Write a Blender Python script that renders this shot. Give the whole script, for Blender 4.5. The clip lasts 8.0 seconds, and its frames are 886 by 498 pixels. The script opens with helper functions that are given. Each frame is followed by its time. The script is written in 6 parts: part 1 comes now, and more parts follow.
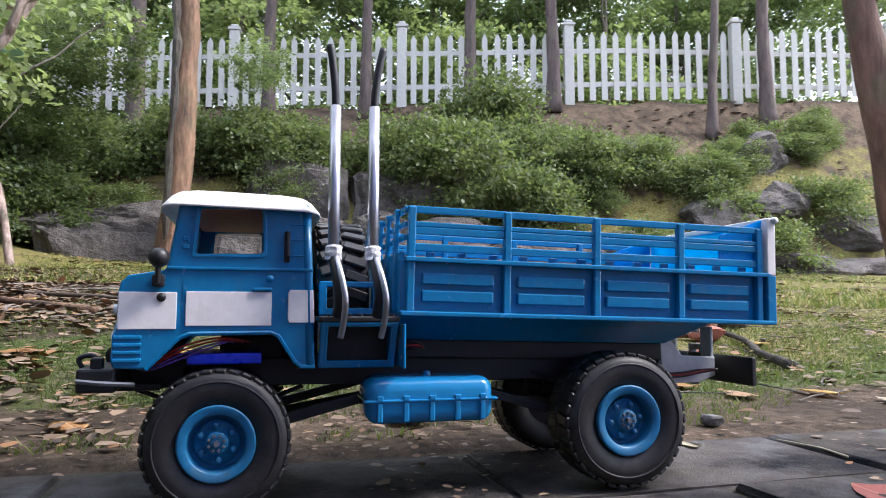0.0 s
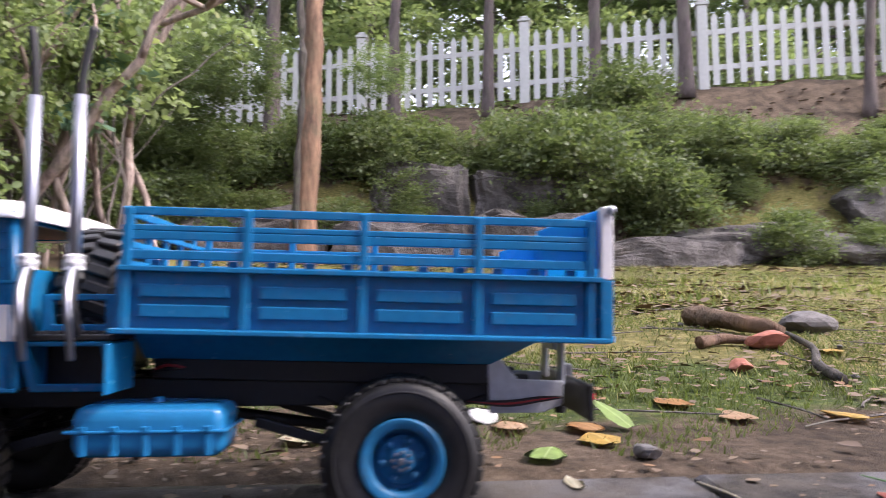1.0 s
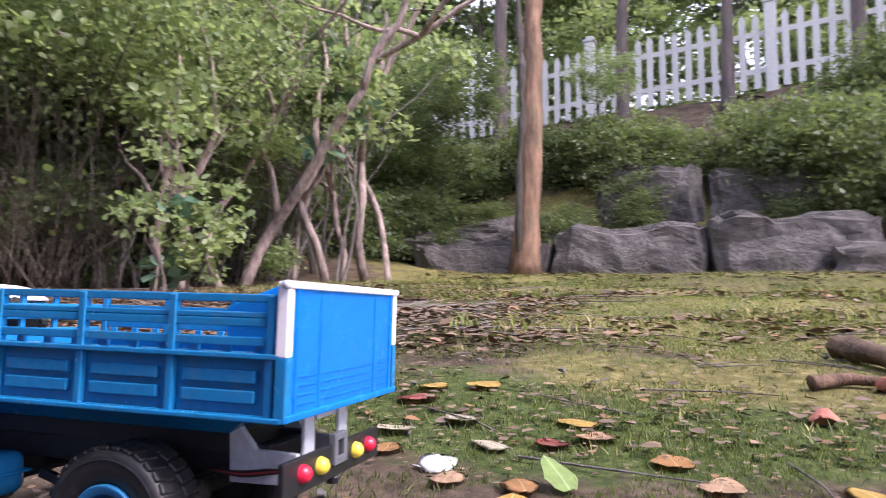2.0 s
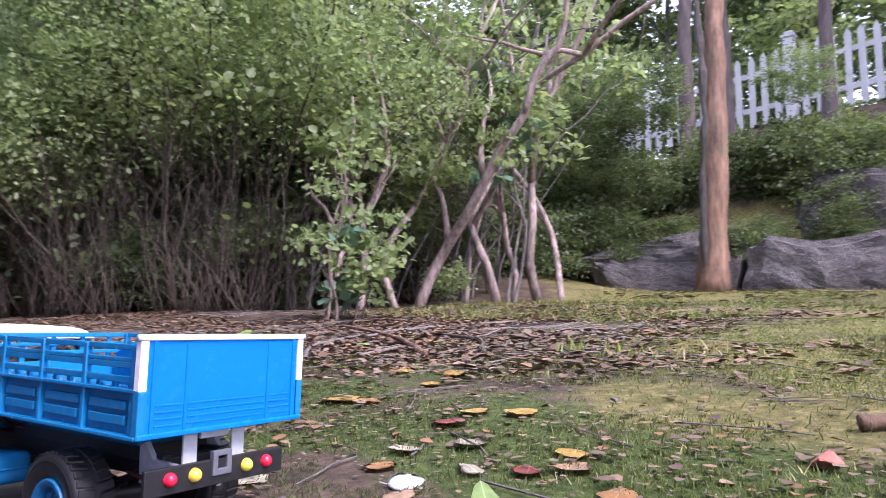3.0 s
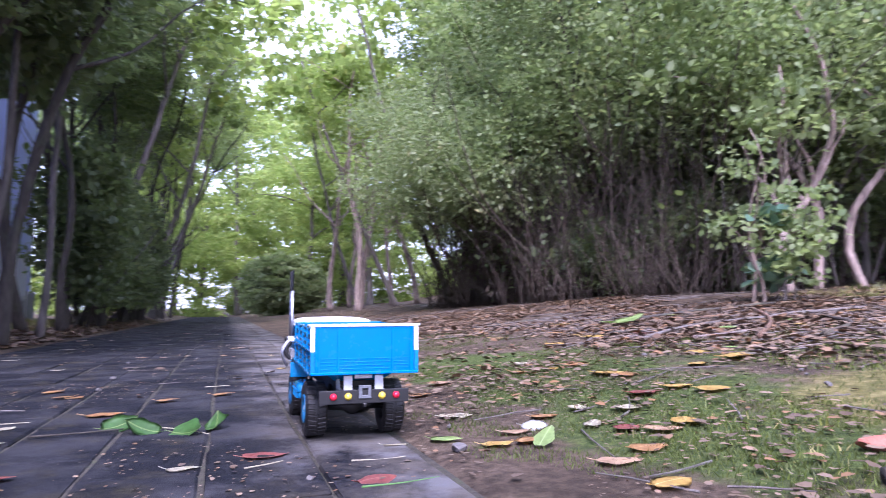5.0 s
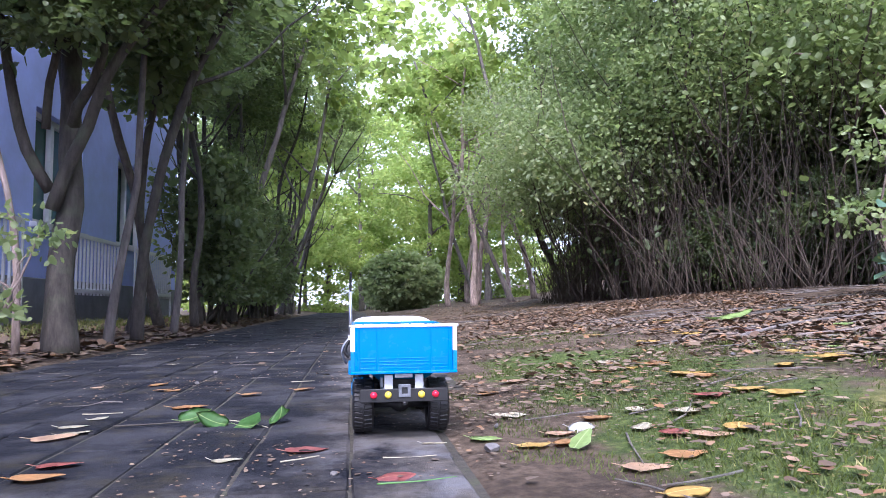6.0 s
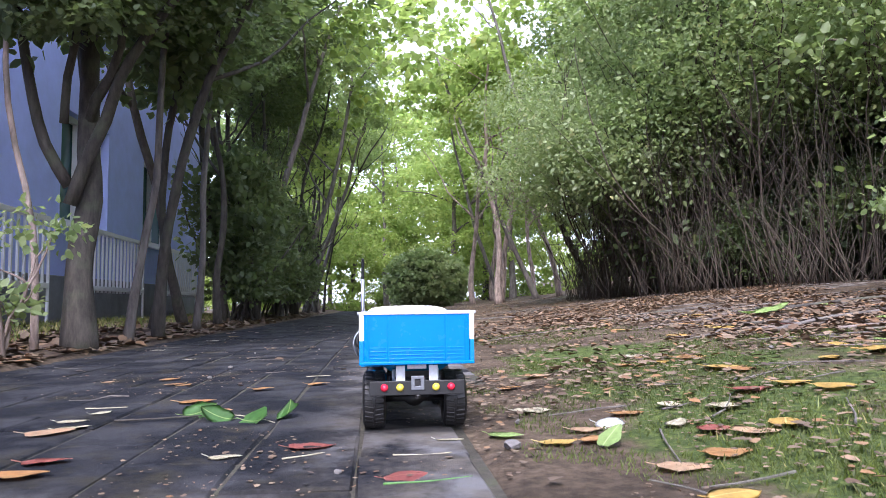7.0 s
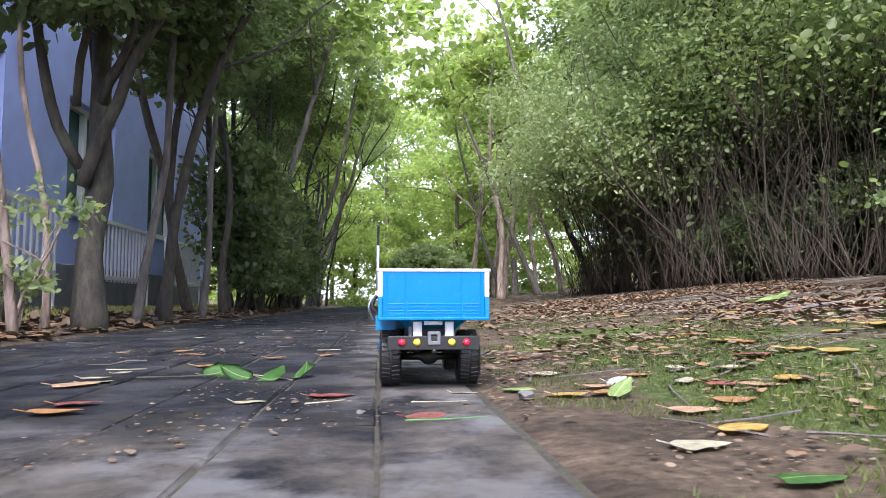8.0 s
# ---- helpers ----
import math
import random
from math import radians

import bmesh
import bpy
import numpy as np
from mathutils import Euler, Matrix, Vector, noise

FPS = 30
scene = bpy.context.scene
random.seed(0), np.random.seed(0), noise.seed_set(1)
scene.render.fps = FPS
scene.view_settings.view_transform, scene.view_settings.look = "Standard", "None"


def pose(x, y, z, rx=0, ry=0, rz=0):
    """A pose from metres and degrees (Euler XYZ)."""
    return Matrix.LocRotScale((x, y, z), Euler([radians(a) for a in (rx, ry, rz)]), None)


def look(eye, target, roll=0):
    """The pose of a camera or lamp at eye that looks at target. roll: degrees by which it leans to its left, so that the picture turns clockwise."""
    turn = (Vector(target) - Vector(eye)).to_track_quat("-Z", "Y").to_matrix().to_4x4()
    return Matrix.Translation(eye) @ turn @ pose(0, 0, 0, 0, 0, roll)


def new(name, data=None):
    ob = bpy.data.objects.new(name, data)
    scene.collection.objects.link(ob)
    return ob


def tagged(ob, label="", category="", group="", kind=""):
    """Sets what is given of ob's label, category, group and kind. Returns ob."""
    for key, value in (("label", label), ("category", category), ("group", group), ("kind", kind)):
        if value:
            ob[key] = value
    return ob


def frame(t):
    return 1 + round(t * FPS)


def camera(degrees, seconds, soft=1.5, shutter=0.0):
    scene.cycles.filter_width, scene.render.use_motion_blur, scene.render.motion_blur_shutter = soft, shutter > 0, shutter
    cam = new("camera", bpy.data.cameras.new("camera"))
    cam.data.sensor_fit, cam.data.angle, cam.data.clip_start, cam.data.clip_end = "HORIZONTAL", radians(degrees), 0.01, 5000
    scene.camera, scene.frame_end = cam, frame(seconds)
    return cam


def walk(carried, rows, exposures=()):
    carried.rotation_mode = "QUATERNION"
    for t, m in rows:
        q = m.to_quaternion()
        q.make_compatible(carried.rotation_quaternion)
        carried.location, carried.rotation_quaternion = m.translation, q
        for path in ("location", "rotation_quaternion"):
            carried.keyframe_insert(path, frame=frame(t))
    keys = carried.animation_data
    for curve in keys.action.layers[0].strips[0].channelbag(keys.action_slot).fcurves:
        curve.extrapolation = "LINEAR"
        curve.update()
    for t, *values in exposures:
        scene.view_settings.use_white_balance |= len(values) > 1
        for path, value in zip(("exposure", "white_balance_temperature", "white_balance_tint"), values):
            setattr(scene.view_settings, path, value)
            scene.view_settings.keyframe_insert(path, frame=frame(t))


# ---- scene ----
cam = camera(64.9, 8.0, soft=0.9, shutter=0.4)
# t, x, y, z, yaw, pitch, roll
PATH = [
    (0.0, -0.397, 0.189, 0.093, -104.757, 4.964, -0.145),
    (0.5, -0.389, 0.138, 0.098, -100.650, 4.775, 0.172),
    (1.0, -0.366, 0.001, 0.101, -93.500, 4.752, 0.059),
    (1.5, -0.349, -0.132, 0.118, -83.300, 4.678, 0.278),
    (2.8, -0.311, -0.408, 0.147, -60.300, 6.400, -0.825),
    (3.0, -0.312, -0.455, 0.150, -57.400, 6.550, -0.475),
    (3.5, -0.323, -0.537, 0.141, -48.659, 5.800, -0.324),
    (4.0, -0.311, -0.637, 0.131, -40.700, 5.900, 0.100),
    (4.5, -0.249, -0.789, 0.154, -29.100, 5.200, 0.300),
    (5.0, -0.161, -0.926, 0.162, -17.226, 4.950, 0.317),
    (6.5, -0.046, -0.957, 0.170, -6.009, 4.573, 0.832),
    (7.0, -0.042, -0.891, 0.153, -5.163, 4.519, 0.795),
    (7.5, -0.035, -0.917, 0.126, -5.019, 4.451, 0.616),
    (8.0, -0.062, -0.911, 0.106, -5.063, 4.364, 0.087),
]
walk(cam, [(t, pose(x, y, z, 90 + pitch, roll, yaw)) for t, x, y, z, yaw, pitch, roll in PATH],
     exposures=[(0.0, 1.50, 6150, 15), (0.9, 1.50, 6450, 22), (1.5, 1.52, 6350, 27), (3.0, 1.55, 5750, 34), (4.5, 1.61, 5330, 45), (5.2, 1.69, 5370, 34), (6.5, 1.71, 5600, 24), (8.0, 1.70, 6000, 16)])

# ---- light: hazy daylight, a wide soft sun ----
SUN_UP, SUN_TURN = 50.0, 195.0
world = bpy.data.worlds.new("sky")
scene.world = world
world.use_nodes = True
wn = world.node_tree
sky = wn.nodes.new("ShaderNodeTexSky")
sky.sky_type = "NISHITA"
sky.sun_disc = False
sky.sun_elevation = radians(SUN_UP)
sky.sun_rotation = radians(SUN_TURN)
sky.air_density, sky.dust_density = 1.0, 3.0
haze = wn.nodes.new("ShaderNodeMix")
haze.data_type = "RGBA"
haze.inputs[0].default_value = 0.5
haze.inputs[7].default_value = (9.0, 9.5, 10.5, 1)
wn.links.new(sky.outputs[0], haze.inputs[6])
wn.links.new(haze.outputs[2], wn.nodes["Background"].inputs[0])
wn.nodes["Background"].inputs[1].default_value = 0.15
sun_data = bpy.data.lights.new("sun", "SUN")
sun_data.energy, sun_data.angle, sun_data.color = 2.0, radians(14), (1.0, 0.95, 0.87)
sun = new("sun", sun_data)
sd = Vector((math.sin(radians(SUN_TURN)) * math.cos(radians(SUN_UP)), math.cos(radians(SUN_TURN)) * math.cos(radians(SUN_UP)),
             math.sin(radians(SUN_UP))))
sun.matrix_world = look(sd * 60, (0, 0, 0))

# ---- materials ----
def node_material(name):
    m = bpy.data.materials.new(name)
    m.use_nodes = True
    nt = m.node_tree
    return m, nt, nt.nodes["Principled BSDF"]


def noise_node(nt, scale, detail=6, rough=0.6, vec=None):
    n = nt.nodes.new("ShaderNodeTexNoise")
    n.inputs["Scale"].default_value, n.inputs["Detail"].default_value, n.inputs["Roughness"].default_value = scale, detail, rough
    if vec is not None:
        nt.links.new(vec, n.inputs["Vector"])
    return n.outputs["Fac"]


def ramp_node(nt, fac, stops):
    r = nt.nodes.new("ShaderNodeValToRGB")
    while len(r.color_ramp.elements) < len(stops):
        r.color_ramp.elements.new(0.5)
    for e, (p, c) in zip(r.color_ramp.elements, stops):
        e.position, e.color = p, (*c, 1)
    nt.links.new(fac, r.inputs["Fac"])
    return r.outputs["Color"]


def mix_node(nt, fac, a, b, kind="MIX"):
    m = nt.nodes.new("ShaderNodeMix")
    m.data_type, m.blend_type = "RGBA", kind
    for s, v in ((m.inputs[0], fac), (m.inputs[6], a), (m.inputs[7], b)):
        if isinstance(v, (int, float)):
            s.default_value = v
        elif isinstance(v, tuple):
            s.default_value = (*v, 1)
        else:
            nt.links.new(v, s)
    return m.outputs[2]


def math_node(nt, op, a, b=0.0):
    m = nt.nodes.new("ShaderNodeMath")
    m.operation = op
    m.use_clamp = op != "POWER"
    for s, v in ((m.inputs[0], a), (m.inputs[1], b)):
        if isinstance(v, (int, float)):
            s.default_value = v
        else:
            nt.links.new(v, s)
    return m.outputs[0]


def bump_node(nt, bsdf, height, strength, distance):
    b = nt.nodes.new("ShaderNodeBump")
    b.inputs["Strength"].default_value, b.inputs["Distance"].default_value = strength, distance
    nt.links.new(height, b.inputs["Height"])
    nt.links.new(b.outputs[0], bsdf.inputs["Normal"])


def coords(nt):
    return nt.nodes.new("ShaderNodeTexCoord").outputs["Object"]


def shade(c, k):
    return tuple(min(1.0, v * k) for v in c)


def plain(name, c, rough=0.5, metal=0.0, scale=60.0, var=0.25, bump=0.15, dist=0.001, dirt=None):
    """A surface with fine grain and broader stains, sized by scale (marks per metre)."""
    m, nt, b = node_material(name)
    v = coords(nt)
    col = ramp_node(nt, noise_node(nt, scale, 8, 0.65, v), [(0.3, shade(c, 1 - var)), (0.7, shade(c, 1 + var))])
    if dirt:
        f = ramp_node(nt, noise_node(nt, scale * 0.35, 5, 0.7, v), [(0.52, (0, 0, 0)), (0.72, (0.55, 0.55, 0.55))])
        col = mix_node(nt, f, col, dirt)
    nt.links.new(col, b.inputs["Base Color"])
    r = math_node(nt, "ADD", math_node(nt, "MULTIPLY", noise_node(nt, scale * 0.6, 4, 0.6, v), 0.3), rough - 0.15)
    nt.links.new(r, b.inputs["Roughness"])
    b.inputs["Metallic"].default_value = metal
    if bump:
        bump_node(nt, b, noise_node(nt, scale * 3, 6, 0.7, v), bump, dist)
    return m


def leafy(name, dark, light, gloss=0.45, through_light=0.4):
    """Leaves: the colour wanders from leaf to leaf, and light shines through."""
    m, nt, b = node_material(name)
    g = nt.nodes.new("ShaderNodeNewGeometry")
    mid = tuple((p + q) / 2 for p, q in zip(dark, light))
    col = ramp_node(nt, g.outputs["Random Per Island"], [(0.0, dark), (0.55, mid), (0.93, light), (1.0, (light[0] * 1.5, light[1] * 1.15, light[2]))])
    big = noise_node(nt, 1.3, 3, 0.5, coords(nt))
    col = mix_node(nt, 0.5, col, ramp_node(nt, big, [(0.35, shade(dark, 1.0)), (0.65, light)]))
    nt.links.new(col, b.inputs["Base Color"])
    b.inputs["Roughness"].default_value = gloss
    t = nt.nodes.new("ShaderNodeBsdfTranslucent")
    nt.links.new(mix_node(nt, 0.5, col, (0.29, 0.40, 0.09), "MIX"), t.inputs[0])
    mx = nt.nodes.new("ShaderNodeMixShader")
    mx.inputs[0].default_value = through_light
    nt.links.new(b.outputs[0], mx.inputs[1])
    nt.links.new(t.outputs[0], mx.inputs[2])
    nt.links.new(mx.outputs[0], nt.nodes["Material Output"].inputs[0])
    return m


def litter_material(name, colours):
    m, nt, b = node_material(name)
    g = nt.nodes.new("ShaderNodeNewGeometry")
    n = len(colours)
    col = ramp_node(nt, g.outputs["Random Per Island"], [(i / (n - 1), c) for i, c in enumerate(colours)])
    col = mix_node(nt, 0.35, col, ramp_node(nt, noise_node(nt, 120, 5, 0.6, coords(nt)), [(0.35, (0.03, 0.02, 0.012)), (0.7, (0.4, 0.3, 0.2))]), "MULTIPLY")
    nt.links.new(col, b.inputs["Base Color"])
    b.inputs["Roughness"].default_value = 0.6
    return m


def bark(name, a, c, scale=25.0):
    m, nt, b = node_material(name)
    v = coords(nt)
    mp = nt.nodes.new("ShaderNodeMapping")
    mp.inputs["Scale"].default_value = (1, 1, 0.22)
    nt.links.new(v, mp.inputs[0])
    n = noise_node(nt, scale, 9, 0.7, mp.outputs[0])
    col = ramp_node(nt, n, [(0.3, a), (0.52, tuple((p + q) / 2 for p, q in zip(a, c))), (0.7, c)])
    col = mix_node(nt, ramp_node(nt, noise_node(nt, scale * 0.25, 4, 0.6, v), [(0.5, (0, 0, 0)), (0.75, (0.5, 0.5, 0.5))]), col, (0.09, 0.11, 0.06))
    nt.links.new(col, b.inputs["Base Color"])
    b.inputs["Roughness"].default_value = 0.85
    bump_node(nt, b, n, 1.0, 0.35 / scale)
    return m


BLUE = plain("blue_plastic", (0.006, 0.175, 0.385), 0.22, scale=220, var=0.10, bump=0.05, dist=0.0004, dirt=(0.05, 0.16, 0.27))
# brighter copy of the truck's blue: sun on the tailgate put into colour
BLUE_LIT = plain("lit_blue_plastic", (0.006, 0.230, 0.70), 0.24, scale=150, var=0.08, bump=0.04, dist=0.0004)
thin = BLUE_LIT.node_tree
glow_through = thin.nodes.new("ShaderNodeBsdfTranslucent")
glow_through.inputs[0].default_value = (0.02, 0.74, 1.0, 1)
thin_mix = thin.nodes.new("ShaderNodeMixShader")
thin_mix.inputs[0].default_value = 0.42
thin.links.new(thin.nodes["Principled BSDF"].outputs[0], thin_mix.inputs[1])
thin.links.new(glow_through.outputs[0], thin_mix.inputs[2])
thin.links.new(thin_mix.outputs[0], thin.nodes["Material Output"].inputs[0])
BLUE_RIM = plain("dusty_blue_plastic", (0.008, 0.125, 0.27), 0.42, scale=260, var=0.15, bump=0.08, dist=0.0004, dirt=(0.06, 0.10, 0.14))
BLUE_TANK = plain("glossy_blue_plastic", (0.012, 0.19, 0.42), 0.17, scale=160, var=0.08, bump=0.03, dist=0.0003)
WHITE = plain("white_paint", (0.85, 0.82, 0.81), 0.38, scale=200, var=0.05, bump=0.06, dist=0.0003, dirt=(0.62, 0.58, 0.53))
BLACK = plain("black_plastic", (0.011, 0.011, 0.012), 0.48, scale=300, var=0.3, bump=0.1, dist=0.0004)
RUBBER = plain("tyre_rubber", (0.013, 0.0125, 0.013), 0.46, scale=250, var=0.35, bump=0.25, dist=0.0005, dirt=(0.05, 0.045, 0.04))
CHROME = plain("chrome", (0.44, 0.44, 0.48), 0.36, 1.0, scale=150, var=0.06, bump=0.02, dist=0.0003)
ALU = plain("grey_aluminium", (0.52, 0.54, 0.57), 0.42, 0.25, scale=220, var=0.12, bump=0.05, dist=0.0003)
STEEL = plain("dark_steel", (0.16, 0.17, 0.19), 0.45, 0.4, scale=220, var=0.2, bump=0.05, dist=0.0003)
TAPE = plain("clear_tape", (0.72, 0.72, 0.74), 0.25, scale=400, var=0.15, bump=0.4, dist=0.001)
RED_LENS = plain("red_lens", (0.72, 0.02, 0.05), 0.25, scale=400, var=0.1, bump=0)
YELLOW_LENS = plain("yellow_lens", (0.82, 0.62, 0.06), 0.25, scale=400, var=0.1, bump=0)
LAMP_LENS = plain("lamp_lens", (0.75, 0.80, 0.9), 0.15, scale=400, var=0.1, bump=0)
RED_WIRE = plain("red_wire", (0.35, 0.02, 0.02), 0.4, scale=400, bump=0)
PURPLE_WIRE = plain("purple_wire", (0.10, 0.04, 0.25), 0.4, scale=400, bump=0)
BATTERY = plain("battery_wrap", (0.02, 0.05, 0.75), 0.3, scale=300, var=0.1, bump=0)
SEAT = plain("brown_trim", (0.42, 0.17, 0.12), 0.6, scale=300, var=0.3)


# ---- mesh tools ----
def finish(name, bm, material, parent=None, label="", smooth=False, m=None):
    me = bpy.data.meshes.new(name)
    bmesh.ops.recalc_face_normals(bm, faces=bm.faces)
    if smooth:
        for f in bm.faces:
            f.smooth = True
    bm.to_mesh(me)
    bm.free()
    me.materials.append(material)
    ob = new(name, me)
    if parent:
        ob.parent = parent
    if m is not None:
        ob.matrix_basis = m
    if label:
        tagged(ob, label)
    return ob


part = finish


def empty(name, label, category, group="", m=None, kind=""):
    ob = new(name)
    if m is not None:
        ob.matrix_basis = m
    return tagged(ob, label, category, group, kind)


def box(bm, x0, x1, y0, y1, z0, z1, bevel=0.0, seg=2, m=None):
    t = bmesh.new()
    bmesh.ops.create_cube(t, size=1)
    for v in t.verts:
        v.co = Vector((x0 + (v.co.x + 0.5) * (x1 - x0), y0 + (v.co.y + 0.5) * (y1 - y0), z0 + (v.co.z + 0.5) * (z1 - z0)))
    if bevel:
        bmesh.ops.bevel(t, geom=t.edges[:], offset=bevel, segments=seg, affect="EDGES", profile=0.5)
    if m is not None:
        t.transform(m)
    merge(bm, t)
    return bm


def merge(bm, other):
    me = bpy.data.meshes.new("tmp")
    other.to_mesh(me)
    other.free()
    bm.from_mesh(me)
    bpy.data.meshes.remove(me)


def one_box(*a, **k):
    return box(bmesh.new(), *a, **k)


def plate(outline, holes, axis, a, b, bevel=0.0):
    """A flat plate with openings: outlines in the plane across axis ('x' or 'y'), from a to b."""
    bm = bmesh.new()

    def co(p, d):
        return Vector((d, p[0], p[1])) if axis == "x" else Vector((p[0], d, p[1]))
    edges = []
    for loop in [outline, *holes]:
        vs = [bm.verts.new(co(p, a)) for p in loop]
        edges += [bm.edges.new((vs[i], vs[(i + 1) % len(vs)])) for i in range(len(vs))]
    bmesh.ops.triangle_fill(bm, use_beauty=True, use_dissolve=True, edges=edges)
    ex = bmesh.ops.extrude_face_region(bm, geom=bm.faces[:])
    d = co((0, 0), b) - co((0, 0), a)
    bmesh.ops.translate(bm, verts=[v for v in ex["geom"] if isinstance(v, bmesh.types.BMVert)], vec=d)
    bmesh.ops.recalc_face_normals(bm, faces=bm.faces)
    if bevel:
        sharp = [e for e in bm.edges if len(e.link_faces) == 2 and e.calc_face_angle(0) > 0.6]
        bmesh.ops.bevel(bm, geom=sharp, offset=bevel, segments=2, affect="EDGES", profile=0.5)
    return bm


def lathe(profile, seg=32, m=None, close=False):
    """Turns a profile of (radius, along) round the x axis."""
    bm = bmesh.new()
    rings = []
    for r, x in profile:
        if r < 1e-6:
            rings.append([bm.verts.new((x, 0, 0))])
        else:
            rings.append([bm.verts.new((x, r * math.cos(2 * math.pi * i / seg), r * math.sin(2 * math.pi * i / seg))) for i in range(seg)])
    pairs = list(zip(rings, rings[1:])) + ([(rings[-1], rings[0])] if close else [])
    for p, q in pairs:
        for i in range(seg):
            j = (i + 1) % seg
            if len(p) == 1 and len(q) == 1:
                continue
            if len(p) == 1:
                bm.faces.new((p[0], q[i], q[j]))
            elif len(q) == 1:
                bm.faces.new((p[i], q[0], p[j]))
            else:
                bm.faces.new((p[i], q[i], q[j], p[j]))
    if m is not None:
        bm.transform(m)
    return bm


def tube(bm, pts, radii, seg=8, caps=True):
    """A round bar along points."""
    pts = [Vector(p) for p in pts]
    if isinstance(radii, (int, float)):
        radii = [radii] * len(pts)
    rings, side = [], None
    for i, p in enumerate(pts):
        d = (pts[min(i + 1, len(pts) - 1)] - pts[max(i - 1, 0)]).normalized()
        if side is None:
            side = d.orthogonal().normalized()
        side = (side - d * side.dot(d)).normalized()
        up = d.cross(side)
        rings.append([bm.verts.new(p + (side * math.cos(2 * math.pi * k / seg) + up * math.sin(2 * math.pi * k / seg)) * radii[i]) for k in range(seg)])
    for a, b in zip(rings, rings[1:]):
        for k in range(seg):
            bm.faces.new((a[k], a[(k + 1) % seg], b[(k + 1) % seg], b[k]))
    if caps:
        bm.faces.new(rings[0][::-1])
        bm.faces.new(rings[-1])
    return bm


def curve_pts(pts, n=6):
    """Smooth points through the given ones."""
    pts = [Vector(p) for p in pts]
    out = []
    for i in range(len(pts) - 1):
        p0, p1, p2, p3 = pts[max(i - 1, 0)], pts[i], pts[i + 1], pts[min(i + 2, len(pts) - 1)]
        for k in range(n):
            t = k / n
            out.append(0.5 * (2 * p1 + (p2 - p0) * t + (2 * p0 - 5 * p1 + 4 * p2 - p3) * t * t + (3 * p1 - p0 - 3 * p2 + p3) * t ** 3))
    return out + [pts[-1]]


def array_mesh(name, verts, faces):
    """A mesh from arrays: verts (n, 3) and faces (m, k)."""
    me = bpy.data.meshes.new(name)
    verts, faces = np.asarray(verts, np.float32), np.asarray(faces, np.int32)
    m, k = faces.shape
    me.vertices.add(len(verts))
    me.vertices.foreach_set("co", verts.ravel())
    me.loops.add(m * k)
    me.loops.foreach_set("vertex_index", faces.ravel())
    me.polygons.add(m)
    me.polygons.foreach_set("loop_start", np.arange(0, m * k, k, dtype=np.int32))
    me.update(calc_edges=True)
    me.validate()
    return me


def unit(v):
    return v / (np.linalg.norm(v, axis=1, keepdims=True) + 1e-9)


def leaf_mesh(name, rng, places, size, out=None, flat=0.0, slim=0.42, fold=0.25, curl=0.15, vary=0.35):
    """Folded, pointed leaves at places. out: the way each grows; flat: 1 lays them level."""
    n = len(places)
    d = rng.normal(size=(n, 3))
    if out is not None:
        d = d * 0.8 + out
    d[:, 2] = d[:, 2] * (1 - flat) - 0.15 * (1 - flat)
    d = unit(d)
    up = rng.normal(size=(n, 3)) * (0.55 * (1 - flat) + 0.12) + np.array([0, 0, 1.0])
    s = unit(np.cross(d, up))
    nrm = np.cross(s, d)
    L = (size * (1 + vary * rng.uniform(-1, 1, n)))[:, None]
    w, f = L * slim, L * fold * slim
    c = L * curl * rng.uniform(-1, 1, n)[:, None]
    base, tip = places, places + d * L - nrm * c
    a1, a2 = places + d * L * 0.28, places + d * L * 0.68
    v = np.stack([base, a1 + s * w * 0.9 + nrm * f, a2 + s * w * 0.85 + nrm * f * 0.8 - nrm * c * 0.3, tip,
                  a2 - s * w * 0.85 + nrm * f * 0.8 - nrm * c * 0.3, a1 - s * w * 0.9 + nrm * f], axis=1).reshape(-1, 3)
    i = np.arange(n)[:, None] * 6
    faces = np.concatenate([i + np.array([[0, 1, 2, 3]]), i + np.array([[0, 3, 4, 5]])])
    return array_mesh(name, v, faces)


def clumps(rng, n, radii, k, spread, hollow=0.35):
    """Places for n leaves in k uneven clumps within an ellipsoid, with the way out of each clump."""
    c = unit(rng.normal(size=(k, 3))) * (hollow + (1 - hollow) * rng.uniform(0, 1, (k, 1)) ** 0.5)
    which = rng.integers(0, k, n)
    off = rng.normal(size=(n, 3)) * spread * rng.uniform(0.5, 1.3, (k, 1))[which]
    off[:, 2] *= 0.6
    return (c[which] + off) * np.array(radii), unit(off) * 0.6 + unit(c[which]) * 0.4


# ---- the toy truck: rear axle at y = 0, nose towards +y ----
truck = empty("toy_truck", "blue and white plastic toy dump truck parked on the paving", "toy truck")


def mirror_x(bm):
    bm.transform(Matrix.Scale(-1, 4, (1, 0, 0)))
    return bm


def both(name, make, material, parent, label="", smooth=False):
    """The same piece on both sides: make() gives the one at negative x."""
    return [finish(name, make() if s < 0 else mirror_x(make()), material, parent, label, smooth) for s in (-1, 1)]


